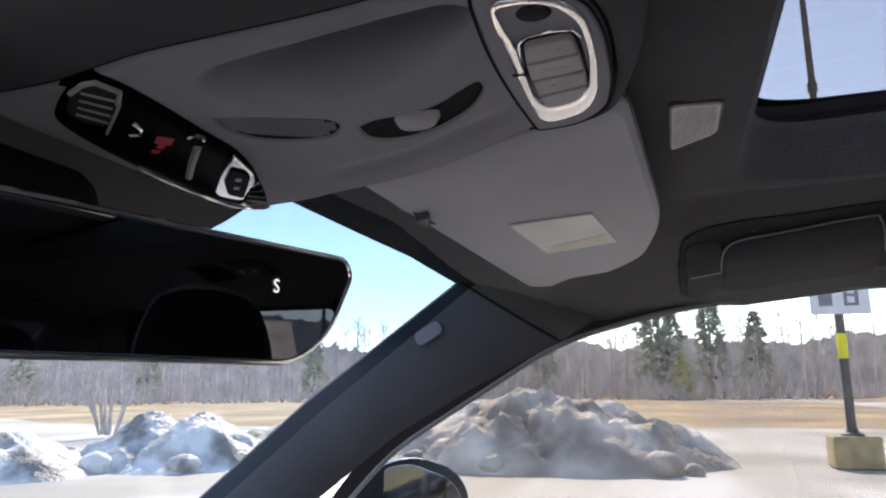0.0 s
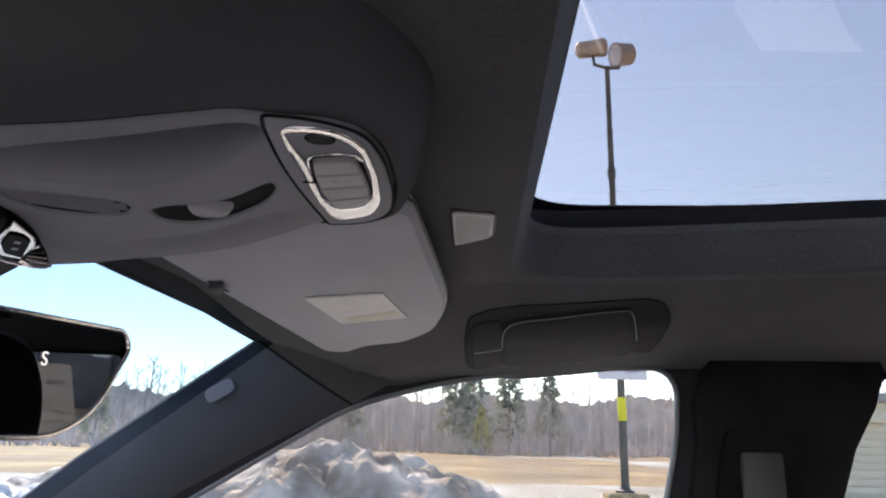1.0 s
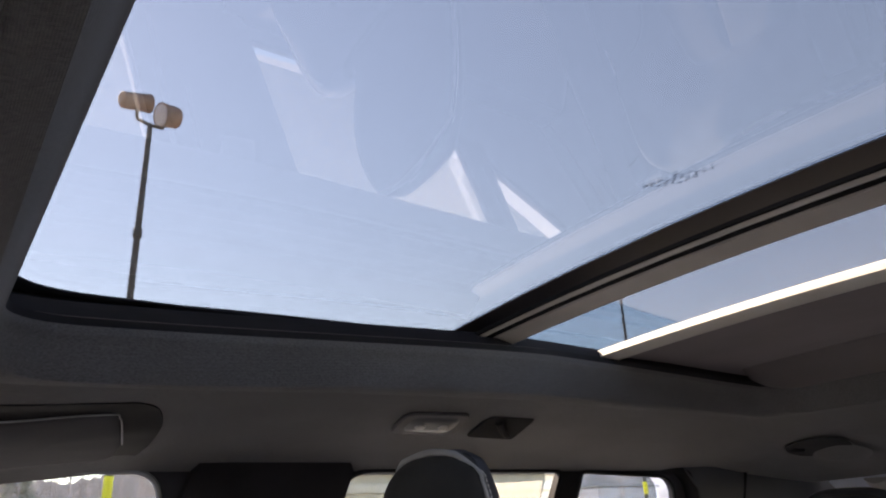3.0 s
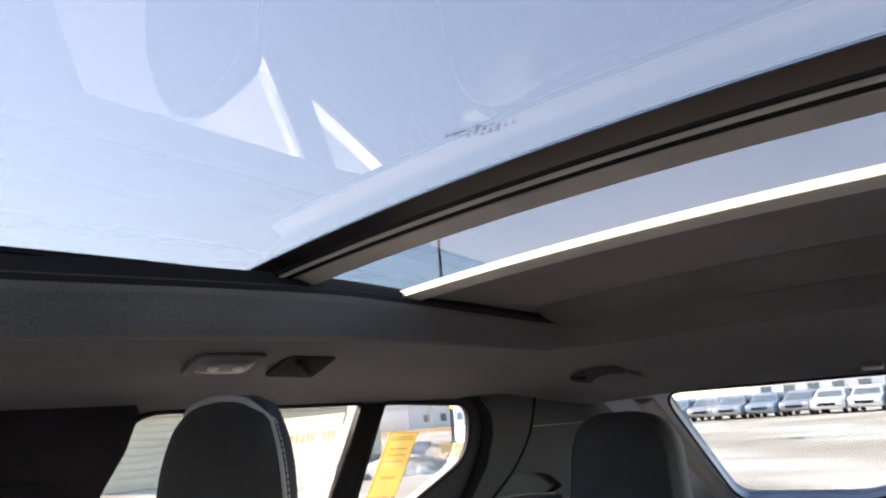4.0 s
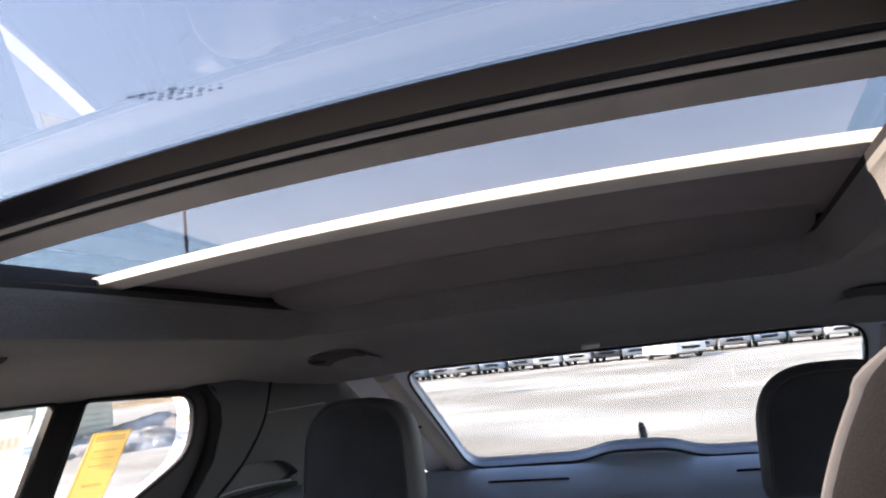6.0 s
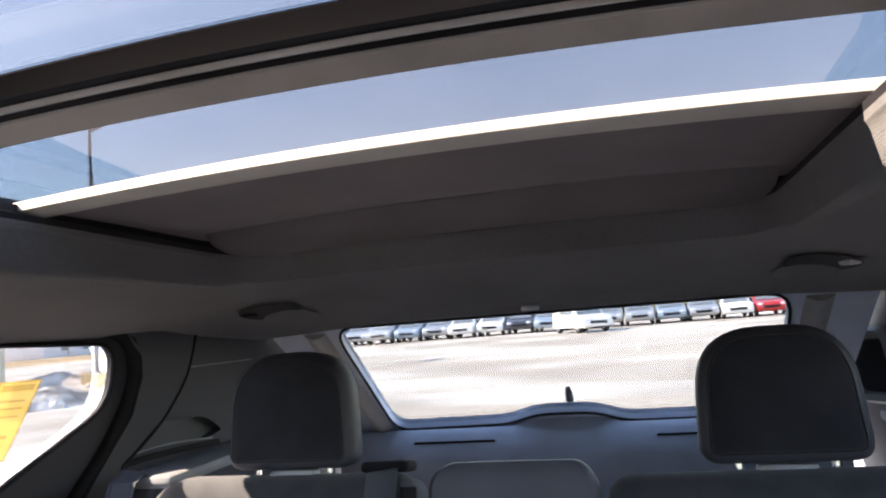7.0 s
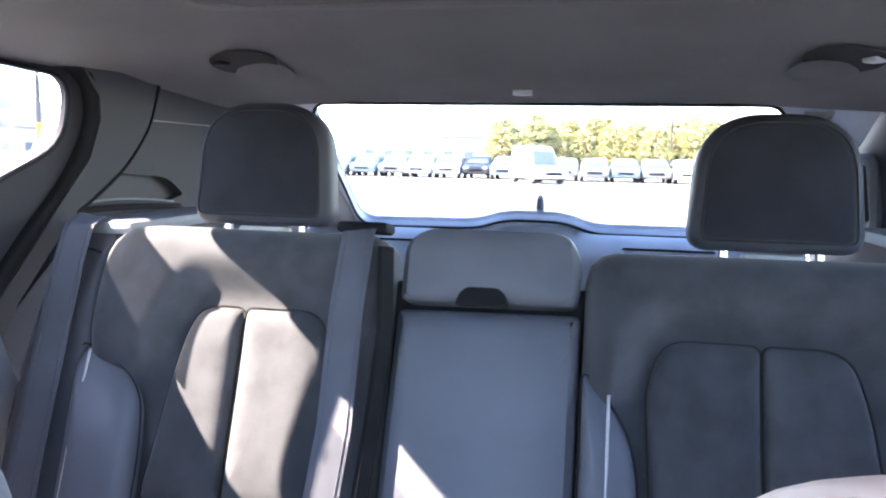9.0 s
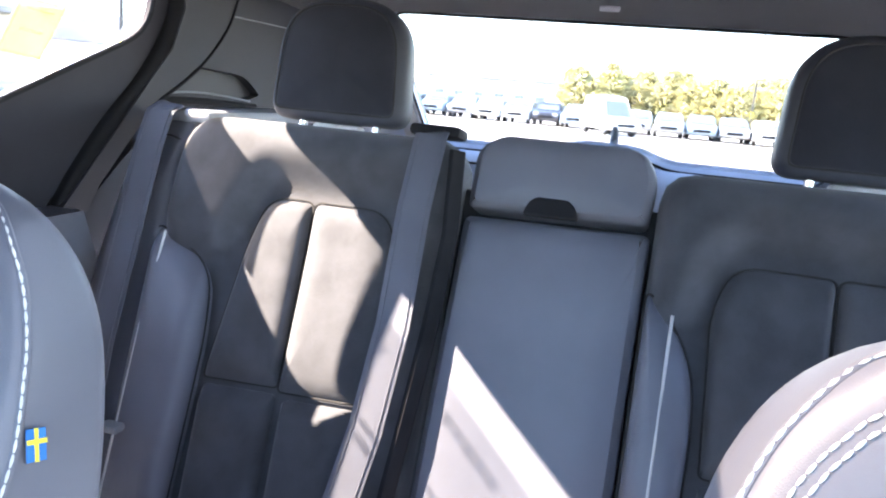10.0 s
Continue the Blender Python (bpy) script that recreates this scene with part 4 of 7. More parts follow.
# a small printed mark on the front pane, kept as bars
for row, (n, w) in enumerate(((5, 0.0052), (7, 0.0030), (6, 0.0034), (7, 0.0026), (4, 0.0040))):
    for k in range(n):
        x, y = 0.074 - 0.0064 * k - 0.003 * row, -0.262 - 0.0044 * row - 0.0012 * k
        if (k * 3 + row) % 5 != 4:
            sr_part("glass_mark", block((w, 0.0016 if row else 0.0026, 0.0006), 0.0, pose(x, y, glass_z(x, y) - 0.0012, 0, 0, 8)), M_ETCH)


# ---------------------------------------------------------------- overhead console
CX = 0.043
oc = thing("overhead_console", "grey plastic overhead console with buttons and display strip", "console", at=(CX, 0.34, 1.42))
OCI = Matrix.Translation((-CX, -0.34, -1.42))


def oc_part(name, bm, mat, label="", parent=None):
    bm.transform(OCI)
    return part(name, bm, mat, parent or oc, label)


def through_table(table):
    """A smooth curve through a table of (at, value)."""
    fine = smooth_path([(a, v, 0) for a, v in table], 8)
    return [(q.x, q.y) for q in fine]


CON_RIGHT = [(0.2215, 0.055), (0.2228, 0.0692), (0.2283, 0.0985), (0.2335, 0.109)] + through_table([(0.2425, 0.115), (0.2628, 0.1165), (0.30, 0.1178), (0.34, 0.1250), (0.38, 0.1355), (0.42, 0.1425), (0.50, 0.150)])
CON_LEFT = [(0.2215, 0.032), (0.2225, 0.018), (0.2275, -0.0005), (0.235, -0.0085), (0.243, -0.0125)] + through_table([(0.2605, -0.0167), (0.28, -0.0285), (0.30, -0.0365), (0.32, -0.0410), (0.34, -0.0428), (0.365, -0.0418), (0.39, -0.0385), (0.42, -0.0355), (0.50, -0.036)])
CON_Z = through_table([(0.200, 1.4225), (0.25, 1.4216), (0.268, 1.4205), (0.285, 1.4145), (0.31, 1.4075), (0.34, 1.4040), (0.38, 1.4035), (0.41, 1.4020), (0.45, 1.4020), (0.50, 1.405)])


def con_right(y):
    return curve_at(CON_RIGHT, y)


def con_left(y):
    return curve_at(CON_LEFT, y)


def con_z(y):
    return curve_at(CON_Z, y)


def depth_in(outline, x, y):
    """How deep a point lies inside an outline; below 0 outside it."""
    odd, near, p = False, 9.0, Vector((x, y))
    for a, b in zip(outline, outline[1:] + outline[:1]):
        if (a.y > y) != (b.y > y) and x < (b.x - a.x) * (y - a.y) / (b.y - a.y) + a.x:
            odd = not odd
        t = max(0.0, min(1.0, (p - a).dot(b - a) / max(1e-12, (b - a).length_squared)))
        near = min(near, (p - a.lerp(b, t)).length)
    return near if odd else -near


SLOT = round_poly([(0.0470, 0.3310), (0.0428, 0.3220), (0.0474, 0.3062), (0.0498, 0.2944), (0.0458, 0.2830), (0.0450, 0.2755), (0.0540, 0.2750), (0.0645, 0.2819), (0.0700, 0.2927), (0.0722, 0.3041), (0.0712, 0.3202), (0.0630, 0.3315)], [0.004, 0.006, 0.012, 0.008, 0.008, 0.004, 0.005, 0.008, 0.01, 0.01, 0.008, 0.006], 4)
GRILLE = round_poly([(0.0140, 0.3815), (0.0172, 0.3705), (0.0258, 0.3496), (0.0330, 0.3368), (0.0420, 0.3355), (0.0525, 0.3440), (0.0520, 0.3630), (0.0430, 0.3800), (0.0260, 0.3845)], [0.002, 0.01, 0.01, 0.004, 0.005, 0.008, 0.01, 0.01, 0.006], 4)

def scoop(x, y):
    """How far into the scoop a point lies, from 0 at its rim to 1."""
    dx, dy = (x + 0.006 + 0.10 * (y - 0.317)) / 0.0225, (y - 0.317) / 0.054
    return max(0.0, 1 - dx * dx - dy * dy)


def body_z(x, y):
    """The panel's underside: rolled edges, a shallow scoop, and a fold that runs along to its end."""
    e = min(x - con_left(y), con_right(y) - x)
    z = con_z(y) + 0.0030 * max(0.0, 1 - max(0.0, e) / 0.004) ** 2
    deep = min(1.0, scoop(x, y) * 1.3)
    z += 0.036 * deep * deep * (3 - 2 * deep)
    return z + 0.0035 * math.exp(-((x - 0.088 - 0.22 * max(0.0, y - 0.30)) / 0.008) ** 2) * curve_at([(0.262, 0.0), (0.29, 1.0), (0.35, 1.0), (0.385, 0.0)], y)


rings = []
for k in range(201):
    y = 0.2215 + 0.2685 * k / 200
    xl, xr = con_left(y), con_right(y)
    rings.append([(x + 0.020 * scoop(x, y) ** 1.5, y - 0.012 * scoop(x, y) ** 1.5, body_z(x, y)) for x in [xl + (xr - xl) * j / 140 for j in range(141)]] + [(xr - 0.0006, y, con_z(y) + 0.05), (xl + 0.0006, y, con_z(y) + 0.05)])
console_body = loft(rings)
spare = []
for face in console_body.faces:
    c = face.calc_center_median()
    if 0.008 < c.x < 0.080 and 0.27 < c.y < 0.39 and c.z < con_z(c.y) + 0.01 and max(depth_in(SLOT, c.x, c.y), depth_in(GRILLE, c.x, c.y)) > -0.0007:
        spare.append(face)
bmesh.ops.delete(console_body, geom=spare, context="FACES")
oc_part("body", console_body, M_CONSOLE)
for nm, outline, deep in (("finger_slot", SLOT, 0.015), ("grille_bed", GRILLE, 0.0042)):
    line = dense(outline, 0.0012)
    rows = [[(p.x, p.y, body_z(p.x, p.y) + up) for p in offset_poly(line, off)] for off, up in ((0.0022, 0.0006), (0.0019, -0.0001), (0.0009, -0.0002), (0.0002, 0.0), (-0.0001, 0.0006), (-0.0002, 0.0016))]
    oc_part("slot_rim", loft(rows, caps=False), M_CONSOLE)
    mid = sum((p for p in line), Vector((0, 0))) / len(line)
    rows = [[(p.x, p.y, body_z(p.x, p.y) + up) for p in [mid + (q - mid) * f for q in line]] for f, up in ((1.03, 0.0013), (1.03, deep * 0.9), (0.97, deep), (0.3, deep + 0.001))]
    oc_part(nm, loft(rows, caps=True), M_BLACK)
# cloth swelling that runs round the panel and up into the headliner
ring_line = [(con_left(y) - 0.0008, y) for y in [0.500 - 0.0118 * k for k in range(20)]] + [(-0.0177, 0.2605), (-0.0135, 0.243), (-0.0092, 0.2345), (-0.0010, 0.2268), (0.0180, 0.2215), (0.045, 0.2205), (0.0700, 0.2218), (0.0992, 0.2273), (0.1098, 0.2328), (0.1160, 0.2420), (0.1175, 0.2560), (0.1165, 0.2680)]
ring_line = [Vector((q.x, q.y)) for q in smooth_path([(x, y, 0) for x, y in ring_line], 6)]
run = [0.0]
for a, b in zip(ring_line, ring_line[1:]):
    run.append(run[-1] + (b - a).length)
pod = []
for i, p in enumerate(ring_line):
    d = (ring_line[min(i + 12, len(ring_line) - 1)] - ring_line[max(i - 12, 0)]).normalized()
    out = Vector((d.y, -d.x)) * (1 if Vector((d.y, -d.x)).dot(p - Vector((0.045, 0.32))) > 0 else -1)
    back = run[-1] - run[i]
    wide = curve_at([(0.0, 0.001), (0.03, 0.010), (0.10, 0.0155), (0.15, 0.026), (0.20, 0.040), (0.30, 0.050), (0.40, 0.085)], back)
    soft = curve_at([(0.0, 1.1), (0.12, 1.1), (0.20, 1.6)], back)
    row = []
    for k in range(15):
        a = k / 14 * math.pi / 2
        q = p + out * (0.0008 + wide * math.sin(a))
        low = con_z(max(0.2215, p.y)) + 0.0004
        high = roof_z(q.x, q.y) + 0.006
        row.append((q.x, q.y, low - 0.0012 * math.sin(2 * a) ** 2 + (high - low) * (1 - math.cos(a)) ** soft))
    pod.append([(p.x, p.y, row[0][2] + 0.004)] + row + [(p.x, p.y, row[-1][2] + 0.002)])
oc_part("pod", loft(pod), M_POD, "charcoal cloth swelling round the console")
oc_part("pod_gap", sweep([(p.x, p.y, con_z(max(0.2215, p.y)) + 0.0008) for p in ring_line], 0.0004, 6), M_BLACK)
oc_part("edge_gap", sweep([(con_right(y) + 0.0002, y, con_z(y) + 0.0024) for y in [0.262 + 0.0032 * k for k in range(62)]], 0.0008, 6), M_BLACK)


def under(pts, r, thick, z, edge=0.0006, seg=5):
    """A plate that hangs below height z."""
    return plate([Vector((p.x, -p.y)) for p in round_poly(pts, r, seg)], thick, pose(0, 0, z, 180), edge)


rk = oc_part("rocker", pillow([Vector((p.x, -p.y)) for p in round_poly([(0.0490, 0.3165), (0.0455, 0.3100), (0.0560, 0.2960), (0.0630, 0.2975), (0.0684, 0.3042), (0.0674, 0.3160), (0.0620, 0.3185)], 0.004, 5)], 0.004, pose(0, 0, con_z(0.306) + 0.0025, 180), 5, 0.012), M_BUTTON, "small pale grey rocker switch")
for k in range(2):
    oc_part("rocker_mark", block((0.0030, 0.0009, 0.0004), 0.0, pose(0.0615 + 0.0008 * k, 0.3115 - 0.0035 * k, con_z(0.306) - 0.0016, 0, 0, 30)), M_PIPING, "", rk)
# grille of fine slats in its bed
gr = oc_part("grille", under([(p.x, p.y) for p in offset_poly(GRILLE, -0.0006)], 0.0001, 0.0008, con_z(0.36) + 0.0040, 0.0002, 1), M_BLACK, "dark slatted grille")
for k in range(8):
    f = (k + 0.4) / 8
    line = []
    for g in range(13):
        u = g / 12
        top, low = Vector((0.0150, 0.3810)).lerp(Vector((0.0355, 0.3365)), u), Vector((0.0330, 0.3830)).lerp(Vector((0.0535, 0.3425)), u)
        bow = 0.0035 * math.sin(math.pi * u)
        q = top.lerp(low, f) + Vector((bow * (f - 0.35), 0))
        if depth_in(GRILLE, q.x, q.y) > 0.0006:
            line.append((q.x, q.y, con_z(q.y) + 0.0006))
    if len(line) > 2:
        oc_part("slat", sweep(line, 0.00044, 6), M_CONSOLE, "", gr)
# button module: chrome ring, wide at one end, round a dark plate with four keys and a microphone
ZM = 1.4212
MO = ([(-0.0170, 0.2615), (-0.0130, 0.2430), (-0.0010, 0.2270), (0.0239, 0.2222), (0.0692, 0.2226), (0.0994, 0.2280), (0.1152, 0.2425), (0.1178, 0.2640), (0.0741, 0.2668), (0.0300, 0.2672), (-0.0080, 0.2640)], [0.003, 0.012, 0.012, 0.02, 0.02, 0.015, 0.012, 0.004, 0.03, 0.03, 0.006])
bmod = oc_part("button_module", under(*MO, 0.0040, ZM + 0.0030, 0.0012, 6), M_CONSOLE)
oc_part("module_gap", sweep([(p.x, p.y, ZM - 0.0004) for p in offset_poly(round_poly(*MO, 6), 0.0003)], 0.0007, 6, closed=True), M_BLACK, "", bmod)
ro = dense(round_poly([(-0.0100, 0.2570), (-0.0110, 0.2470), (-0.0060, 0.2345), (0.0085, 0.2272), (0.0396, 0.2262), (0.0770, 0.2296), (0.0985, 0.2375), (0.1068, 0.2550), (0.1000, 0.2602), (0.0469, 0.2600), (0.0048, 0.2592)], [0.004, 0.008, 0.01, 0.012, 0.02, 0.015, 0.010, 0.006, 0.006, 0.02, 0.02], 6), 0.003)
ri = round_poly([(-0.0060, 0.2565), (-0.0072, 0.2472), (-0.0030, 0.2370), (0.0110, 0.2300), (0.0370, 0.2292), (0.0680, 0.2330), (0.0800, 0.2400), (0.0830, 0.2530), (0.0720, 0.2570), (0.0460, 0.2558), (0.0237, 0.2546), (0.0080, 0.2562)], [0.003, 0.006, 0.008, 0.01, 0.015, 0.012, 0.008, 0.006, 0.006, 0.01, 0.01, 0.01], 6)
hub = Vector((0.036, 0.2435))
inner_ring = [hub + (p - hub).normalized() * ray_reach(ri, hub, (p - hub).normalized()) for p in ro]
rings = [[(p.x, p.y, z) for p in [a.lerp(b, f) for a, b in zip(ro, inner_ring)]] for f, z in ((0, ZM + 0.0004), (0, ZM - 0.0016), (0.06, ZM - 0.0025), (0.14, ZM - 0.0028), (0.5, ZM - 0.0029), (0.84, ZM - 0.0028), (0.95, ZM - 0.0022), (1.0, ZM - 0.0012), (1.0, ZM + 0.0014))]
oc_part("chrome_ring", loft(rings, caps=False), M_CHROME, "satin chrome ring", bmod)
oc_part("ring_cut", block((0.0014, 0.0060, 0.0008), 0.0, pose(0.0466, 0.2582, ZM - 0.0027)), M_BLACK, "", bmod)
oc_part("key_plate", under([(p.x, p.y) for p in offset_poly(ri, 0.0006)], 0.0001, 0.0010, ZM + 0.0004, 0.0003, 1), M_CONSOLE, "", bmod)
oc_part("key_well", under([(0.0190, 0.2530), (0.0170, 0.2320), (0.0330, 0.2310), (0.0640, 0.2318), (0.0790, 0.2368), (0.0835, 0.2432), (0.0838, 0.2545), (0.0690, 0.2560), (0.0500, 0.2562)], [0.004, 0.004, 0.008, 0.01, 0.006, 0.006, 0.004, 0.01, 0.01], 0.0010, ZM - 0.0004, 0.0003), M_BLACK, "", bmod)
oc_part("key_bezel", sweep([(x, y, ZM - 0.0016) for x, y in ((0.0470, 0.2566), (0.0330, 0.2556), (0.0225, 0.2538), (0.0180, 0.2500), (0.0165, 0.2400), (0.0178, 0.2330), (0.0240, 0.2308))], 0.0006, 6), M_CHROME, "", bmod)
for i, q in enumerate((((0.0213, 0.2516), (0.0196, 0.2334), (0.0326, 0.2327), (0.0358, 0.2535)), ((0.0372, 0.2537), (0.0340, 0.2326), (0.0476, 0.2324), (0.0522, 0.2546)),
                       ((0.0536, 0.2547), (0.0490, 0.2324), (0.0624, 0.2330), (0.0686, 0.2546)), ((0.0700, 0.2546), (0.0638, 0.2331), (0.0767, 0.2367), (0.0814, 0.2431), (0.0820, 0.2531)))):
    key = oc_part("key", under(q, [0.004, 0.004, 0.0006, 0.0006] if i == 0 else [0.0006, 0.0006, 0.004, 0.004, 0.003] if i == 3 else 0.0006, 0.0034, ZM - 0.0006, 0.0007), M_BUTTON, "", bmod)
    cx, cy = sum(p[0] for p in q) / len(q), sum(p[1] for p in q) / len(q)
    for dy in (-0.0035, 0.0025):
        oc_part("key_mark", block((0.0016, 0.0024 if i == 1 else 0.0014, 0.0003), 0.0, pose(cx, cy + dy, ZM - 0.0041, 0, 0, 15)), M_PIPING, "", key)
oc_part("microphone", under([(0.0030 + 0.0060 * math.cos(k * math.tau / 16), 0.2443 + 0.0064 * math.sin(k * math.tau / 16)) for k in range(16)], 0.001, 0.0008, ZM - 0.0004, 0.0002, 1), M_BLACK, "dark oval microphone", bmod)
for k in range(5):
    oc_part("mic_slat", block((0.0007, 0.0100 - 0.001 * abs(k - 2) ** 1.5, 0.0006), 0.0002, pose(-0.0010 + 0.0020 * k, 0.2443, ZM - 0.0013)), M_PLASTIC, "", bmod)
for ob in bmod.children_recursive:
    if ob.name.split(".")[0] in ("key", "key_plate", "key_well"):
        for poly in ob.data.polygons:         # crisp flat caps
            poly.use_smooth = False
# display strip: glossy black bar with vents at both ends and a square switch
ZS = 1.3995
STRIP = round_poly([(-0.0156, 0.4390), (-0.0305, 0.4195), (-0.0385, 0.4030), (-0.0375, 0.3925), (-0.0265, 0.3900), (0.0, 0.3903), (0.0262, 0.3920), (0.0473, 0.3920), (0.0773, 0.4003), (0.1199, 0.4180), (0.1396, 0.4285), (0.1385, 0.4480), (0.1172, 0.4535), (0.0807, 0.4560), (0.0353, 0.4516), (0.0033, 0.4460)], [0.01, 0.015, 0.01, 0.005, 0.01, 0.02, 0.02, 0.02, 0.03, 0.02, 0.004, 0.008, 0.03, 0.04, 0.03, 0.02], 5)
strip = oc_part("display_strip", pillow([Vector((p.x, -p.y)) for p in STRIP], 0.0028, pose(0, 0, ZS + 0.0030, 180), 6, 0.004), M_GLOSS, "glossy black display strip")
oc_part("strip_rim", sweep([(x, y, ZS + 0.0012) for x, y in ((0.052, 0.4510), (0.075, 0.4535), (0.100, 0.4535), (0.122, 0.4510), (0.1365, 0.4455), (0.1392, 0.4380), (0.1392, 0.4300))], 0.0010, 6), M_CHROME, "", strip)
sw = oc_part("switch_frame", under([(0.0954, 0.4371), (0.0692, 0.4150), (0.0469, 0.3930), (0.0765, 0.4007), (0.0875, 0.4070), (0.1151, 0.4324), (0.1035, 0.4400)], [0.004, 0.01, 0.002, 0.003, 0.004, 0.003, 0.004], 0.0020, ZS + 0.0010, 0.0006), M_CHROME, "brushed metal switch surround", strip)
oc_part("switch", under([(0.0777, 0.4190), (0.0608, 0.4036), (0.0684, 0.4000), (0.0775, 0.4032), (0.1084, 0.4272), (0.0985, 0.4310)], 0.003, 0.0014, ZS - 0.0006, 0.0005), M_GLOSS, "", sw)
for k in range(2):
    oc_part("switch_mark", block((0.0050, 0.0028, 0.0003), 0.0, pose(0.0765 + 0.012 * k, 0.4095 + 0.0090 * k, ZS - 0.0022, 0, 0, 40)), M_BUTTON, "", sw)
for f in (0.18, 0.42, 0.66, 0.9):
    a, b = Vector((0.0825, 0.4035)).lerp(Vector((0.1345, 0.4270)), f), Vector((0.0900, 0.4090)).lerp(Vector((0.1210, 0.4345)), f)
    oc_part("vent_blade", sweep([(a.x, a.y, ZS + 0.0003), (b.x, b.y, ZS + 0.0001)], 0.0009, 5), M_CHROME, "", strip)
oc_part("vent_end", sweep([(0.120, 0.4370, ZS), (0.1340, 0.4385, ZS - 0.0001), (0.1375, 0.4310, ZS + 0.0004)], 0.0014, 6), M_CHROME, "", strip)
vf = oc_part("vent_frame", under([(-0.0173, 0.4253), (-0.0315, 0.4093), (-0.0370, 0.3943), (-0.0266, 0.3914), (0.0002, 0.4203), (-0.0056, 0.4277)], 0.003, 0.0010, ZS + 0.0010), M_DOORFRAME, "", strip)
for f in (0.15, 0.38, 0.61, 0.84):
    a, b = Vector((-0.0345, 0.4010)).lerp(Vector((-0.0120, 0.4260)), f), Vector((-0.0250, 0.3945)).lerp(Vector((0.0000, 0.4215)), f)
    oc_part("vent_blade", sweep([(a.x, a.y, ZS - 0.0002), (b.x, b.y, ZS - 0.0002)], 0.0007, 5), M_BUTTON, "", vf)
oc_part("vent_rim", sweep([(x, y, ZS) for x, y in ((-0.0315, 0.4093), (-0.0362, 0.3990), (-0.0360, 0.3935), (-0.0266, 0.3914), (-0.0180, 0.4000))], 0.0011, 6), M_BUTTON, "", vf)
oc_part("trim_line", sweep([(0.0066, 0.4276, ZS + 0.0002), (-0.0176, 0.3994, ZS + 0.0002)], 0.0007, 5), M_BUTTON, "", strip)
oc_part("lens_ring", lathe([(0.0040, 0), (0.0040, -0.0012), (0.0028, -0.0016), (0.0028, 0.0)], pose(0.0245, 0.3965, ZS + 0.0012), 16), M_CHROME, "small chrome ring", strip)
oc_part("chrome_crescent", sweep([(-0.0005, 0.4085, ZS + 0.0002), (0.0060, 0.4095, ZS), (0.0115, 0.4150, ZS), (0.0110, 0.4195, ZS + 0.0002)], 0.0010, 6), M_CHROME, "", strip)
for (x, y, w, h) in ((0.0215, 0.4105, 0.010, 0.007), (0.0265, 0.4160, 0.008, 0.003), (0.0320, 0.4235, 0.005, 0.0035)):
    oc_part("warning_figure", block((w, h, 0.0003), 0.0, pose(x, y, ZS + 0.0001, 0, 0, 48)), M_RED, "dim red seat belt warning figure", strip)
oc_part("light_bar", sweep([(0.0694, 0.4339, ZS + 0.0002), (0.0500, 0.4175, ZS), (0.0328, 0.4019, ZS + 0.0002)], 0.0020, 6), M_BUTTON, "", strip)

# skirt that closes the console against the windscreen, above the mirror
skirt = round_poly([(-0.20, 1.415), (0.165, 1.415), (0.150, 1.402), (0.130, 1.388), (0.085, 1.366), (-0.05, 1.345), (-0.20, 1.345)], [0.01, 0.004, 0.02, 0.02, 0.05, 0.03, 0.02], 4)
oc_part("front_skirt", loft([[(p.x, y + (1.40 - p.y) * 0.25, p.y) for p in skirt] for y in (0.458, 0.462, 0.484, 0.488)]), M_PLASTIC)

# ---------------------------------------------------------------- rear-view mirror
MC = Vector((-0.0145, 0.3886, 1.3268))
rm = thing("rearview_mirror", "frameless black rear-view mirror with lit letter", "mirror", at=MC)
mt = Vector((0.97, -0.20, 0.023)).normalized()                 # along the glass
mn = Vector((-0.20, -0.97, -0.03))
mn = (mn - mt * mn.dot(mt)).normalized()
mv = mn.cross(mt).normalized()
MM = Matrix((mt, mv, mn)).transposed().to_4x4()
mo = round_poly([(-0.118, -0.0210), (0.084, -0.0238), (0.108, -0.0115), (0.1265, 0.0200), (0.1215, 0.0285), (-0.118, 0.0275)], [0.014, 0.03, 0.03, 0.006, 0.006, 0.012], 8)
rings = [[MM @ Vector((p.x * f, p.y * f, z)) for p in mo] for f, z in ((0.55, -0.034), (0.86, -0.026), (0.97, -0.014), (1.0, -0.004), (0.995, 0.0))]
part("housing", loft(rings), M_PLASTIC, rm)
part("mirror_rim", sweep([MM @ Vector((p.x, p.y, 0.0012)) for p in mo], 0.0012, 6, closed=True), M_CHROME, rm)
part("mirror_glass", plate(offset_poly(mo, -0.0012), 0.0012, MM @ pose(0, 0, 0.0002), 0.0003), M_MIRROR, rm, "dark dimmed mirror glass")
part("stalk", sweep([MM @ Vector((0, 0.0, -0.03)), Vector((0.0, 0.06, 0.03)), Vector((0.0, 0.085, 0.045))], 0.013, 10), M_BLACK, rm)
part("sensor_cover", block((0.12, 0.07, 0.05), 0.02, pose(0.0, 0.10, 0.045, -30), 3), M_BLACK, rm)
txt = bpy.data.curves.new("compass_letter", "FONT")
txt.body, txt.size, txt.extrude, txt.align_x, txt.align_y = "S", 0.0088, 0.0001, "CENTER", "CENTER"
letter = new("compass_letter", txt)
bpy.context.view_layer.update()
lme = bpy.data.meshes.new_from_object(letter)
bpy.data.objects.remove(letter)
lm = new("compass_letter", lme)
lme.materials.append(M_DIGIT)
lm.parent = rm
lm.matrix_basis = MM @ pose(0.071, 0.0098, 0.0019)
tagged(lm, "lit white compass letter S")

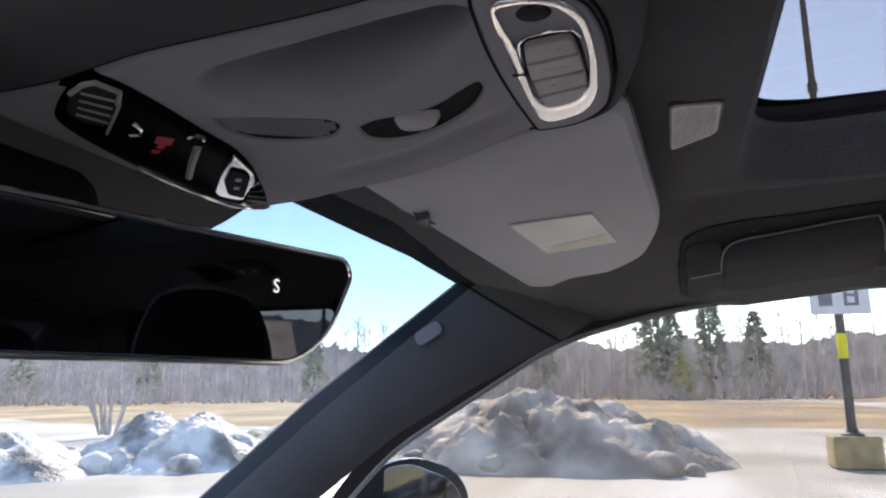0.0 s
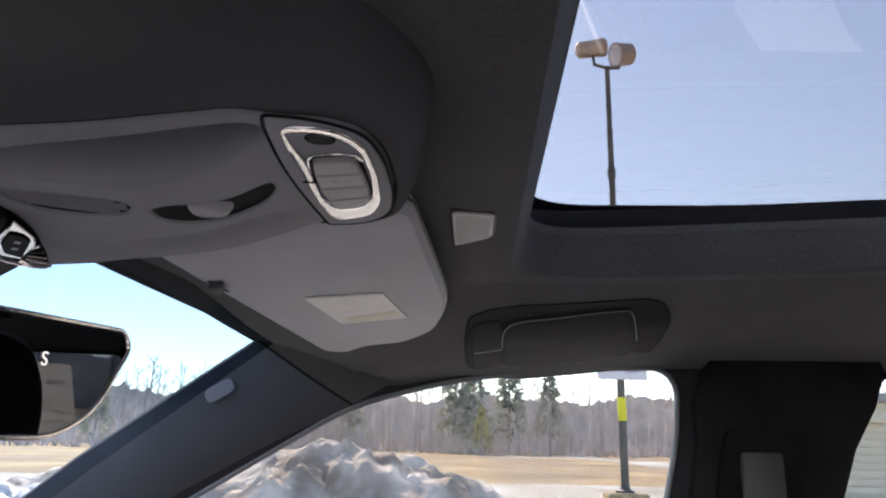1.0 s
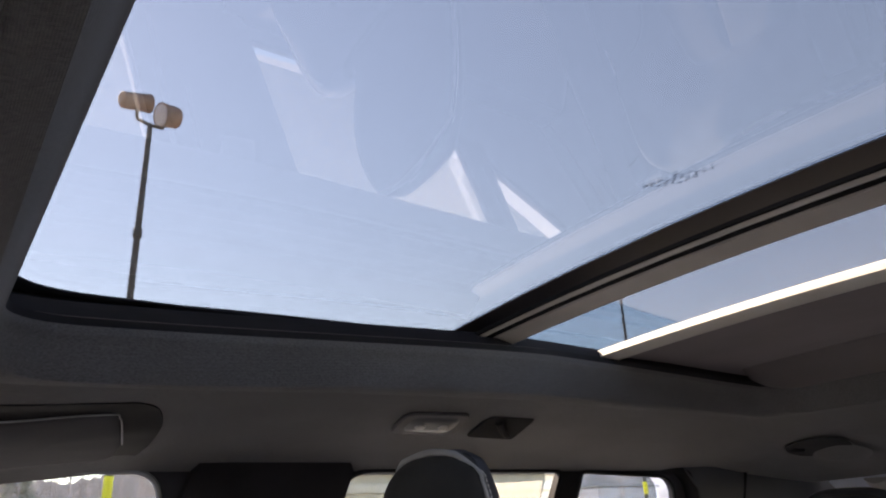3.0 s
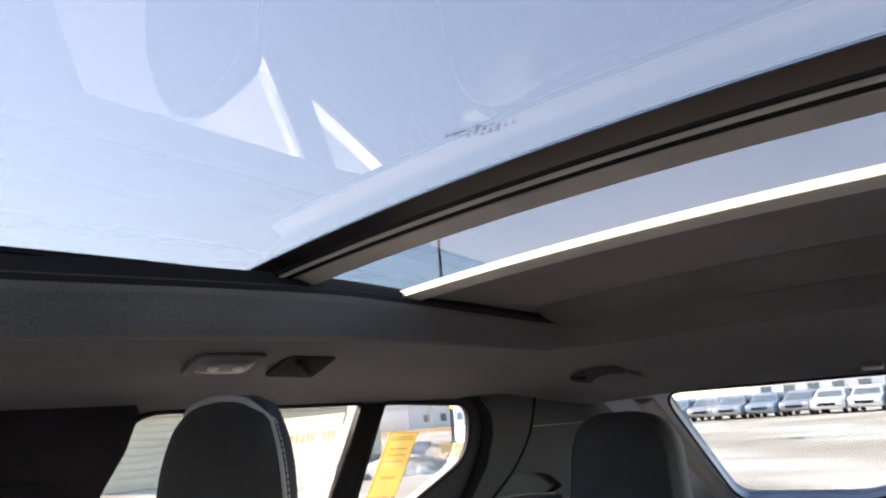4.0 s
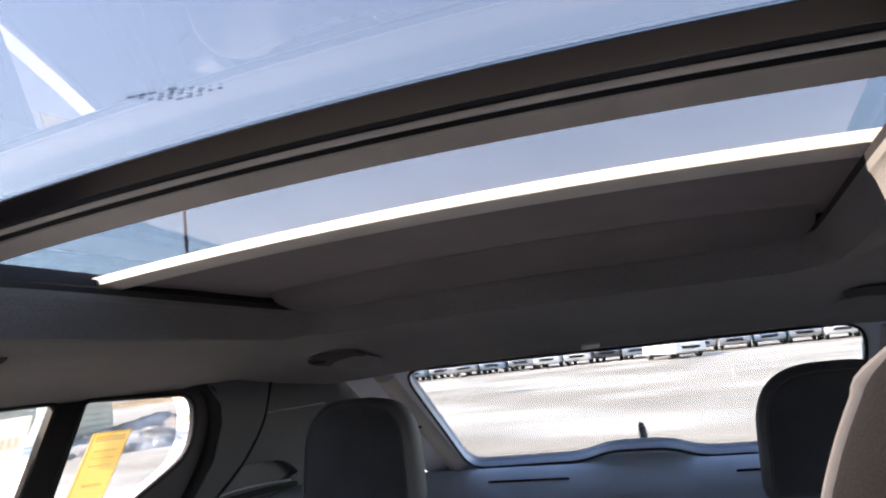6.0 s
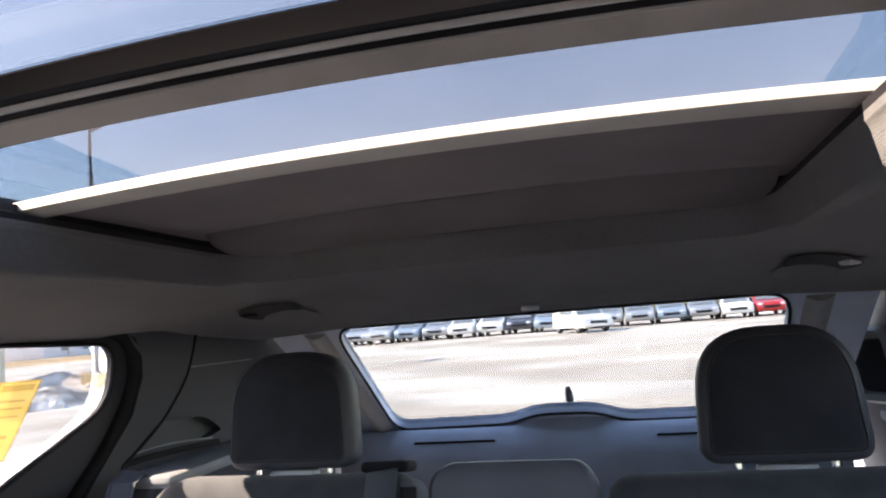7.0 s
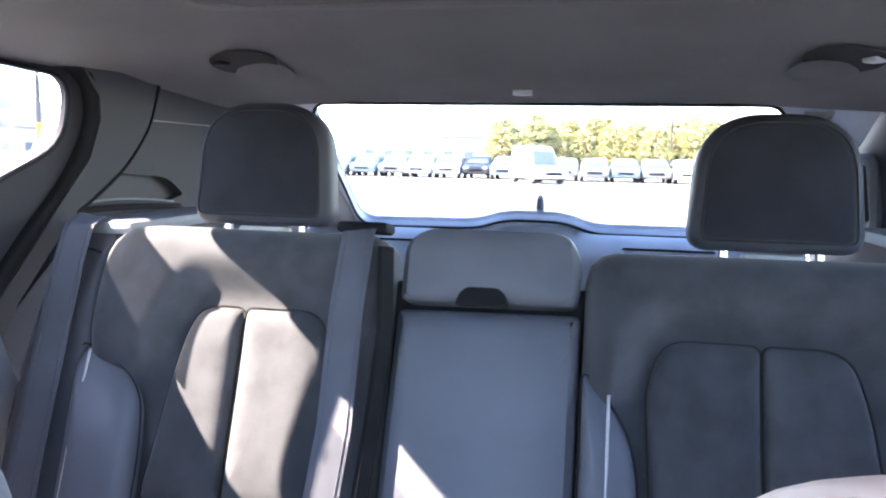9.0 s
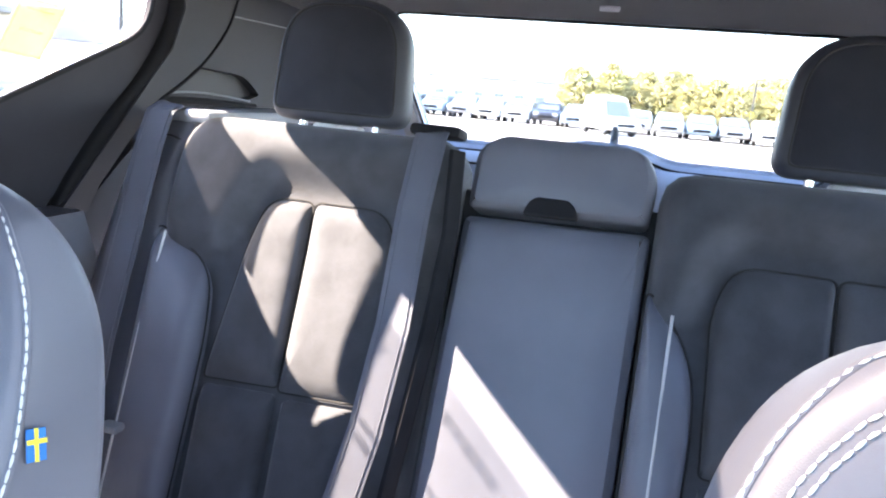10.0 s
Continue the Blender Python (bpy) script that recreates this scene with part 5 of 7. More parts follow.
# ---------------------------------------------------------------- sun visor and its label
VA, VB, VC = Vector((0.140, 0.378, 1.411)), Vector((0.555, 0.352, 1.402)), Vector((0.130, 0.212, 1.436))
vu = (VB - VA).normalized()
vw = (VC - VA)
vw = (vw - vu * vw.dot(vu)).normalized()
vn = vu.cross(vw)
if vn.z > 0:
    vn = -vn
VM = Matrix.Translation(VA) @ Matrix((vu, vw, vn)).transposed().to_4x4()
sv = thing("sun_visor", "folded grey vinyl sun visor with warning label", "sun visor")
vo = dense(round_poly([(0.0, 0.0), (0.418, -0.002), (0.440, 0.058), (0.388, 0.126), (0.27, 0.156), (0.0, 0.160)], [0.016, 0.035, 0.05, 0.06, 0.06, 0.02], 6), 0.012)
rings = [[VM @ Vector((p.x, p.y, z)) for p in o] for o, z in ((offset_poly(vo, -0.008), -0.020), (vo, -0.013), (vo, -0.005), (offset_poly(vo, -0.004), 0.0), (offset_poly(vo, -0.012), 0.0018))]
part("body", loft(rings), M_VISOR, sv)
part("edge_seam", sweep([VM @ Vector((p.x, p.y, -0.009)) for p in offset_poly(vo, 0.0004)], 0.0012, 5, closed=True), M_PLASTIC, sv)
part("pivot_clip", sweep([VM @ Vector((0.050, 0.004, -0.008)), VM @ Vector((0.076, 0.003, -0.006)), VM @ Vector((0.102, 0.004, -0.008))], 0.0055, 8), M_PLASTIC, sv, "dark clip of the visor's inner end")
# shade of the finger hollow, laid on the flat visor as a dark patch
part("finger_recess", pillow(round_poly([(0.074, 0.006), (0.070, 0.019), (0.080, 0.030), (0.097, 0.025), (0.116, 0.028), (0.128, 0.016), (0.112, 0.007)], [0.004, 0.008, 0.006, 0.012, 0.007, 0.007, 0.008], 5), 0.0006, VM @ pose(0, 0, 0.0010), 4, 0.001), M_PILLAR, sv, "dark patch for shade in the finger recess")
part("retaining_clip", plate(round_poly([(0.076, 0.006), (0.076, 0.018), (0.096, 0.011), (0.098, 0.005)], 0.003, 4), 0.006, VM @ pose(0, 0, 0.0008), 0.0015), M_PLASTIC, sv, "small grey retaining clip")
L = [Vector(p) for p in ((0.287, 0.316, 1.407), (0.305, 0.258, 1.421), (0.407, 0.247, 1.416), (0.395, 0.306, 1.402))]
lq = [VM.inverted() @ p for p in L]
lq = [(p.x, p.y) for p in lq]
part("warning_label", plate([Vector(p) for p in lq], 0.0014, VM @ pose(0, 0, 0.0022), 0.0002), M_LABEL, sv, "cream airbag warning label", smooth=False)
lx = [p[0] for p in lq]
ly = [p[1] for p in lq]
part("label_band", block((0.024, 0.046, 0.0004), 0.0, VM @ pose(max(lx) - 0.026, sum(ly) / 4 + 0.004, 0.0037)), M_LABEL_Y, sv, "pale yellow band on the label")

# ---------------------------------------------------------------- microphone grilles
def mic(name, quad, label):
    t = thing(name, label, "grille", "microphone grilles in the headliner")
    q = [Vector(p) for p in quad]
    o = (q[0] + q[2]) / 2
    u = (q[1] - q[0]).normalized()
    v = (q[3] - q[0])
    v = (v - u * v.dot(u)).normalized()
    n = u.cross(v)
    if n.z > 0:
        n = -n
    m = Matrix.Translation(o - n * 0.001) @ Matrix((u, v, n)).transposed().to_4x4()
    pl = [m.inverted() @ p for p in q]
    ol = round_poly([(p.x, p.y) for p in pl], 0.006, 5)
    part("bezel", plate(offset_poly(ol, 0.0015), 0.003, m, 0.001), M_PLASTIC, t)
    part("plate", plate(ol, 0.0042, m, 0.001), M_GRILLE, t)
    bm = bmesh.new()
    inside = offset_poly(ol, -0.002)
    xs, ys = [p.x for p in inside], [p.y for p in inside]

    def within(x, y):
        odd = False
        for p, q in zip(inside, inside[1:] + inside[:1]):
            if (p.y > y) != (q.y > y) and x < (q.x - p.x) * (y - p.y) / (q.y - p.y) + p.x:
                odd = not odd
        return odd
    for i in range(int((max(xs) - min(xs)) / 0.0018) + 1):
        for j in range(int((max(ys) - min(ys)) / 0.0016) + 1):
            x = min(xs) + 0.0018 * i + (0.0009 if j % 2 else 0)
            y = min(ys) + 0.0016 * j
            if within(x, y):
                block((0.0007, 0.0007, 0.0006), 0.0, m @ pose(x, y, 0.0040, 0, 0, 45), bm=bm)
    tagged(part("perforation", bm, M_BLACK, t, smooth=False), kind="stuff")


mic("microphone_grille", [(0.171, 0.1985, 1.4480), (0.163, 0.1720, 1.4438), (0.212, 0.1725, 1.4438), (0.250, 0.1990, 1.4480)], "pale perforated grille set in the headliner beside the visor")
mic("microphone_grille", [(-0.085, 0.1985, 1.4478), (-0.091, 0.1725, 1.4428), (-0.147, 0.1725, 1.4428), (-0.172, 0.1985, 1.4478)], "pale perforated grille set in the headliner behind the console")

# ---------------------------------------------------------------- grab handle
gh = thing("grab_handle", "charcoal plastic grab handle in a recess above the door", "grab handle")


def on_liner(x, y, out=0.0):
    """A point of the headliner, moved out into the cabin."""
    dx, dy = (roof_z(x + 0.01, y) - roof_z(x - 0.01, y)) / 0.02, (roof_z(x, y + 0.01) - roof_z(x, y - 0.01)) / 0.02
    return Vector((x, y, roof_z(x, y))) + Vector((dx, dy, -1)).normalized() * out


def liner_patch(outline, rows):
    """A padded patch that follows the headliner. rows: (share of the outline, height)."""
    c = sum(outline, Vector((0, 0))) / len(outline)
    return loft([[on_liner(*c.lerp(p, f), h) for p in outline] for f, h in rows])


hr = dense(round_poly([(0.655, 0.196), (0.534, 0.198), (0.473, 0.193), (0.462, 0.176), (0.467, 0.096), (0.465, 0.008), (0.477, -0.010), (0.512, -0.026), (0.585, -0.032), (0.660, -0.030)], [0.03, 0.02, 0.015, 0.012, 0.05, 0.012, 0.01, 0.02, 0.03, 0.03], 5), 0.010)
# no hollow here: the recess's shade is a flat black patch
part("recess", liner_patch(hr, ((1.0, -0.002), (0.985, 0.0012), (0.93, 0.0008), (0.7, 0.0008), (0.4, 0.0008), (0.1, 0.0008))), M_BLACK, gh, "flat black patch for the shaded handle recess")
cap = dense(round_poly([(0.640, 0.188), (0.497, 0.189), (0.488, 0.182), (0.492, 0.158), (0.560, 0.153), (0.640, 0.150)], [0.01, 0.012, 0.01, 0.014, 0.02, 0.01], 4), 0.008)
part("end_cover", liner_patch(cap, ((1.0, 0.0), (1.0, 0.0018), (0.96, 0.0026), (0.6, 0.0028), (0.2, 0.0028))), M_DOORFRAME, gh)
gp = dense(round_poly([(0.650, 0.150), (0.530, 0.154), (0.512, 0.152), (0.503, 0.140), (0.490, 0.030), (0.501, 0.020), (0.575, 0.001), (0.655, -0.004)], [0.02, 0.02, 0.008, 0.012, 0.010, 0.012, 0.03, 0.02], 5), 0.008)
part("grip", liner_patch(gp, ((1.0, 0.0), (1.0, 0.0022), (0.97, 0.0034), (0.90, 0.0038), (0.6, 0.0040), (0.2, 0.0040))), M_DOORFRAME, gh)
# pale line stands for light caught along the grip's inboard edge
part("edge_line", sweep([on_liner(q.x, q.y, 0.0030) for q in smooth_path([(0.560, 0.155, 0), (0.524, 0.1555, 0), (0.508, 0.151, 0), (0.5005, 0.139, 0), (0.495, 0.090, 0), (0.4885, 0.031, 0), (0.498, 0.021, 0), (0.518, 0.014, 0), (0.573, 0.001, 0)], 4)], 0.0009, 6), M_BACKTRIM, gh, "pale line for light on the grip's edge")
part("cover_line", sweep([on_liner(0.566, y, 0.0028) for y in (0.186, 0.176, 0.166, 0.155)], 0.0008, 5), M_VISOR, gh)

# ---------------------------------------------------------------- reading lamp and coat hook
def roof_frame(x, y, dx=0.02):
    """A frame on the headliner: its x runs along the car, its z looks into the cabin."""
    a, b = Vector((x - dx, y, roof_z(x - dx, y))), Vector((x + dx, y, roof_z(x + dx, y)))
    c, d = Vector((x, y - dx, roof_z(x, y - dx))), Vector((x, y + dx, roof_z(x, y + dx)))
    u, v = (d - c).normalized(), (b - a).normalized()
    n = u.cross(v).normalized()
    if n.z > 0:
        n = -n
    v = n.cross(u)
    return Matrix.Translation((x, y, roof_z(x, y))) @ Matrix((u, v, n)).transposed().to_4x4()


rl = thing("reading_lamp", "grey oval reading lamp set in the side of the headliner", "lamp")
RM = roof_frame(0.521, -0.352) @ pose(0, 0, 0.002, 14)
part("bezel", plate(round_poly([(-0.052, -0.024), (0.046, -0.022), (0.054, 0.020), (-0.046, 0.022)], 0.014, 5), 0.006, RM, 0.002), M_PLASTIC, rl)
part("lens", pillow(round_poly([(-0.042, -0.016), (0.036, -0.015), (0.043, 0.013), (-0.037, 0.015)], 0.012, 5), 0.004, RM @ pose(0, 0, 0.005), 4), M_LENS, rl, "frosted lens")
for u in (-0.016, 0.018):
    part("lamp_button", pillow([(0.009 * math.cos(k * math.tau / 14), 0.006 * math.sin(k * math.tau / 14)) for k in range(14)], 0.003, RM @ pose(u, 0, 0.0075), 3), M_ALU, rl)
ch = thing("coat_hook", "black folding coat hook beside the reading lamp", "hook")
HM = roof_frame(0.526, -0.471) @ pose(0, 0, 0.002, 14)
part("base", plate(round_poly([(-0.046, -0.026), (0.034, -0.024), (0.046, 0.024), (-0.036, 0.026)], 0.009, 4), 0.004, HM, 0.001), M_BLACK, ch)
part("hook", sweep([HM @ Vector(p) for p in ((-0.02, 0.016, 0.004), (0.0, 0.0, 0.010), (0.014, -0.014, 0.006))], 0.005, 8), M_FRAME, ch)

# ---------------------------------------------------------------- roof fittings over the rear seats
for sg in (1, -1):
    f = thing("belt_anchor", "dark hooded belt anchor in the rear headliner", "anchor", "roof belt anchors")
    def dish(cx, cy, rx, ry, drop, crown):
        rings = []
        for f in (1.0, 0.97, 0.85, 0.65, 0.4, 0.15):
            rings.append([(cx + rx * f * math.cos(k * math.tau / 28), cy + ry * f * math.sin(k * math.tau / 28),
                           roof_z(cx + rx * f * math.cos(k * math.tau / 28), cy + ry * f * math.sin(k * math.tau / 28)) - drop - crown * (1 - f * f)) for k in range(28)])
        return loft(rings)
    cx = sg * 0.447
    # opening before the hood is a black disc, its shade put into the colour
    part("mouth", dish(cx, -1.130, 0.053, 0.056, 0.005, 0.001), M_BLACK, f)
    part("hood", dish(cx - sg * 0.010, -1.190, 0.048, 0.052, 0.006, 0.009), M_LINER, f)
    part("clip", block((0.026, 0.022, 0.010), 0.004, pose(cx + sg * 0.034, -1.118, roof_z(cx + sg * 0.03, -1.12) - 0.005, 0, 0, -sg * 35)), M_VISOR if sg < 0 else M_FRAME, f)

# ---------------------------------------------------------------- front seats
SEAT_W = [(0.50, 0.270), (0.80, 0.275), (1.00, 0.272), (1.06, 0.268), (1.10, 0.260), (1.14, 0.238), (1.165, 0.205), (1.185, 0.165), (1.205, 0.135), (1.24, 0.120), (1.30, 0.118), (1.345, 0.110), (1.38, 0.094), (1.40, 0.076), (1.412, 0.048)]
SEAT_Y = [(0.50, -0.11), (0.80, -0.19), (1.00, -0.245), (1.12, -0.270), (1.20, -0.268), (1.30, -0.252), (1.38, -0.262), (1.412, -0.285)]
SEAT_T = [(0.50, 0.12), (0.90, 0.115), (1.10, 0.095), (1.20, 0.070), (1.28, 0.085), (1.36, 0.085), (1.40, 0.06), (1.412, 0.03)]


def smooth_at(table, v):
    """A value from a table, on a curve that is smooth through its points."""
    n = len(table)
    v = max(table[0][0], min(table[-1][0], v))
    i = min(n - 2, max(k for k in range(n) if table[k][0] <= v))
    (x1, p1), (x2, p2) = table[i], table[i + 1]
    x0, p0 = table[max(0, i - 1)]
    x3, p3 = table[min(n - 1, i + 2)]
    m1 = (p2 - p0) / (x2 - x0)
    m2 = (p3 - p1) / (x3 - x1)
    h = x2 - x1
    t = (v - x1) / h
    return (2 * t ** 3 - 3 * t * t + 1) * p1 + (t ** 3 - 2 * t * t + t) * h * m1 + (3 * t * t - 2 * t ** 3) * p2 + (t ** 3 - t * t) * h * m2


def seat_ring(z, grow=0.0, back=True, n=72):
    w, y, t = smooth_at(SEAT_W, z) + grow, smooth_at(SEAT_Y, z), smooth_at(SEAT_T, z)
    bolster = 0.050 * max(0.0, min(1.0, (1.16 - z) / 0.15))
    ring = []
    for k in range(n):
        a = k * math.tau / n
        c, s = math.cos(a), math.sin(a)
        x = w * (abs(c) ** 0.55) * (1 if c > 0 else -1)
        yy = t * 0.5 * (abs(s) ** 0.75) * (1 if s > 0 else -1)
        if s > 0:
            yy += bolster * max(0.0, (abs(x) / w - 0.62) / 0.38) ** 1.5
        ring.append(Vector((x, y - t * 0.5 + yy, z)))
    return ring


def seat_front(x, z, off=0.0):
    """The seat's front face at x from its middle."""
    w, y, t = smooth_at(SEAT_W, z), smooth_at(SEAT_Y, z), smooth_at(SEAT_T, z)
    u = min(0.985, abs(x) / w)
    c = u ** (1 / 0.55)
    s = math.sqrt(max(0.0, 1 - c * c))
    bolster = 0.050 * max(0.0, min(1.0, (1.16 - z) / 0.15))
    return Vector((x, y - t * 0.5 + t * 0.5 * s ** 0.75 + bolster * max(0.0, (u - 0.62) / 0.38) ** 1.5 + off, z))


def seat_point(z, a, sgn, out=0.0):
    """On the seat's skin, a degrees forward of its side."""
    w, y, t = smooth_at(SEAT_W, z) + out, smooth_at(SEAT_Y, z), smooth_at(SEAT_T, z) + 2 * out
    c, s = math.cos(radians(a)), math.sin(radians(a))
    x = w * c ** 0.55
    bolster = 0.050 * max(0.0, min(1.0, (1.16 - z) / 0.15))
    return Vector((sgn * x, y - smooth_at(SEAT_T, z) * 0.5 + t * 0.5 * s ** 0.75 + bolster * max(0.0, (x / w - 0.62) / 0.38) ** 1.5, z))


def front_seat(x, label, flagged, sink=0.0, inset=0.0, ahead=0.0, lift=0.0):
    t = thing("front_seat", label, "car seat", "front seats", at=(x, -0.1, 0.33 + sink))
    inv = Matrix.Translation((0, 0.1, -0.33))

    def settle(mesh):
        """Headrests stand further in than the backs, and are a little wider."""
        for v in mesh.verts:
            f = max(0.0, min(1.0, (v.co.z - 1.15) / 0.07))
            f = f * f * (3 - 2 * f)
            deep = max(0.0, min(1.0, (-0.255 - v.co.y) / 0.085))
            v.co.x = v.co.x * (1 + (-0.03 - 0.20 * deep) * f) + inset * f
            v.co.y += ahead * f + 0.28 * max(0.0, -0.255 - v.co.y) * f
            v.co.z += (lift - 0.007) * f
        mesh.transform(inv)

    zs = [0.50, 0.60, 0.70, 0.80, 0.90, 0.97, 1.02, 1.06, 1.09, 1.12, 1.14, 1.16, 1.18, 1.20, 1.22, 1.25, 1.28, 1.31, 1.34, 1.365, 1.385, 1.40, 1.408, 1.412]
    zs = [a + (b - a) * k / 3 for a, b in zip(zs, zs[1:]) for k in range(3)] + [zs[-1]]
    for nm, part_z, mt in (("backrest", [z for z in zs if z <= 1.192], M_LEATHER), ("headrest", [z for z in zs if z >= 1.185], M_DARKHIDE)):
        bm = loft([seat_ring(z, 0.0 if nm == "backrest" else 0.0004) for z in part_z])
        settle(bm)
        part(nm, bm, mt, t)
    # suede face of the headrest, and of the back below
    face_z = [1.205 + 0.01 * k for k in range(17)] + [1.372, 1.379, 1.386, 1.392, 1.397, 1.400, 1.403, 1.405, 1.407]
    turn = (13, 18, 25, 35, 47, 60, 75)
    rows = [[seat_point(z, a, -1, 0.0022) for a in turn] + [seat_point(z, 90, 1, 0.0022)] + [seat_point(z, a, 1, 0.0022) for a in turn[::-1]] for z in face_z]
    bm = loft(rows, closed=False, caps=False)
    settle(bm)
    part("headrest_face", bm, M_SUEDE_DARK, t, "dark suede headrest face")
    rows = []
    for z in [0.60 + 0.50 * k / 12 for k in range(13)]:
        w = 0.118
        rows.append([seat_front(-w + 2 * w * j / 10, z, 0.006) for j in range(11)])
    bm = loft(rows, closed=False, caps=False)
    settle(bm)
    part("centre_panel", bm, M_SUEDE, t)
    # pale piping that frames the headrest, with stitching beside it
    def frame_path(a, off):
        side = [[seat_point(z, a, sgn, off) for z in face_z[:-6]] for sgn in (-1, 1)]
        return side[0] + [Vector((x, -0.281 - 0.0012 * (12 - a), 1.4108 + off - 2.2 * x * x)) for x in (-0.060, -0.045, -0.025, 0.0, 0.025, 0.045, 0.060)] + side[1][::-1]
    bm = sweep(smooth_path(frame_path(12, 0.001), 4), 0.0036, 8)
    settle(bm)
    part("piping", bm, M_BAND, t, "pale grey piping band")
    for a in (7.5, 2.5):
        bm = stitches(smooth_path(frame_path(a, 0.0014), 3), 0.0046, 0.0014, 0.0008)
        settle(bm)
        tagged(part("stitching", bm, M_STITCH, t, "white double stitching"), kind="stuff")
    # sewn fold over each shoulder, and a double row inside it
    for sgn in (-1, 1):
        fold = [(1.170, 1), (1.158, 2.5), (1.149, 6), (1.139, 9), (1.125, 9.5), (1.11, 9.5), (1.095, 9), (1.081, 8.4), (1.065, 6.5), (1.048, 5), (1.01, 4), (0.95, 4), (0.85, 4)]
        bm = sweep(smooth_path([seat_point(z, a, sgn, -0.0004) for z, a in fold], 4), 0.0022, 8)
        settle(bm)
        part("shoulder_fold", bm, M_LEATHER, t)
        bm = stitches(smooth_path([seat_point(z, a + 1.5, sgn, 0.0016) for z, a in fold], 4), 0.0060, 0.0007, 0.0009)
        settle(bm)
        tagged(part("shoulder_stitching", bm, M_STITCH, t, "white stitching"), kind="stuff")
        for d in (0.0, 3.5):
            row2 = [seat_point(z - d * 0.0012, a + d, sgn, 0.0007) for z, a in ((1.158, 33), (1.149, 31), (1.139, 28.5), (1.125, 26.5), (1.113, 25), (1.085, 22), (1.04, 20), (0.95, 20))]
            bm = stitches(row2, 0.0046, 0.0009, 0.0008)
            settle(bm)
            tagged(part("inner_stitching", bm, M_STITCH, t, "white double stitching"), kind="stuff")
    bm = block((0.50, 0.52, 0.16), 0.05, pose(0, 0.15, 0.47, 6), 3)
    settle(bm)
    part("seat_cushion", bm, M_LEATHER, t)
    if flagged:
        # small cloth flag tag sewn into the inner seam
        n = Vector((-0.90, 0.30, 0.30)).normalized()
        u = Vector((-0.25, -0.95, 0.0))
        u = (u - n * u.dot(n)).normalized()
        v = n.cross(u)
        if v.z < 0:
            v = -v
        fm = Matrix.Translation(inv @ seat_point(1.0525, 3.0, -1, 0.0028)) @ Matrix((u, v, n)).transposed().to_4x4() @ pose(0, 0, 0, 0, 0, -9) @ Matrix.Diagonal((0.82, 0.88, 1.0, 1.0))
        tag = part("flag_tag", plate([Vector(p) for p in ((0.0, -0.0088), (0.011, -0.0088), (0.011, 0.0088), (0.0, 0.0088))], 0.0016, fm, 0.0004), M_BLUE, t, "small blue flag tag with yellow cross", smooth=False)
        part("cross_bar", block((0.0022, 0.0178, 0.0006), 0, fm @ pose(0.0052, 0, 0.0018)), M_YELLOW, tag)
        part("cross_arm", block((0.0112, 0.0026, 0.0006), 0, fm @ pose(0.0055, 0.0018, 0.0019)), M_YELLOW, tag)
    return t


front_seat(0.440, "charcoal leather front seat with pale piping and flag tag", True, 0.0, -0.030)
front_seat(-0.399, "charcoal leather front seat with white stitching beside the door", False, -0.005, 0.056, 0.090, 0.015)

# ---------------------------------------------------------------- rear seats
LEAN = math.atan(0.32)


def seat_frame(x, z, out=0.0):
    """On the rear backrest: u runs to the car's left, v up the backrest, w forward."""
    y = -1.0 + (1.17 - z) * 0.32
    s, c = math.sin(LEAN), math.cos(LEAN)
    n = Vector((0, c, s))
    m = Matrix((Vector((-1, 0, 0)), Vector((0, -s, c)), n)).transposed().to_4x4()
    return Matrix.Translation(Vector((x, y, z)) + n * out) @ m


def on_back(pts, r, seg=6):
    """World (x, z) outline turned into backrest coordinates about (0, 1.17)."""
    c = math.cos(LEAN)
    return round_poly([(-x, (z - 1.17) / c) for x, z in pts], r, seg)


BACK = seat_frame(0, 1.17)


def shrunk(outline, f):
    c = sum(outline, Vector((0, 0))) / len(outline)
    return [c.lerp(p, f) for p in outline]


def backrest_mesh(outline, thick=0.11, crown=0.004):
    rings = [[BACK @ Vector((p.x, p.y, z)) for p in o] for o, z in ((offset_poly(outline, -0.02), -thick), (outline, -thick + 0.02), (outline, -0.022), (offset_poly(outline, -0.004), -0.008), (offset_poly(outline, -0.013), -0.001), (shrunk(outline, 0.90), crown * 0.4), (shrunk(outline, 0.75), crown * 0.8), (shrunk(outline, 0.4), crown))]
    return loft(rings)


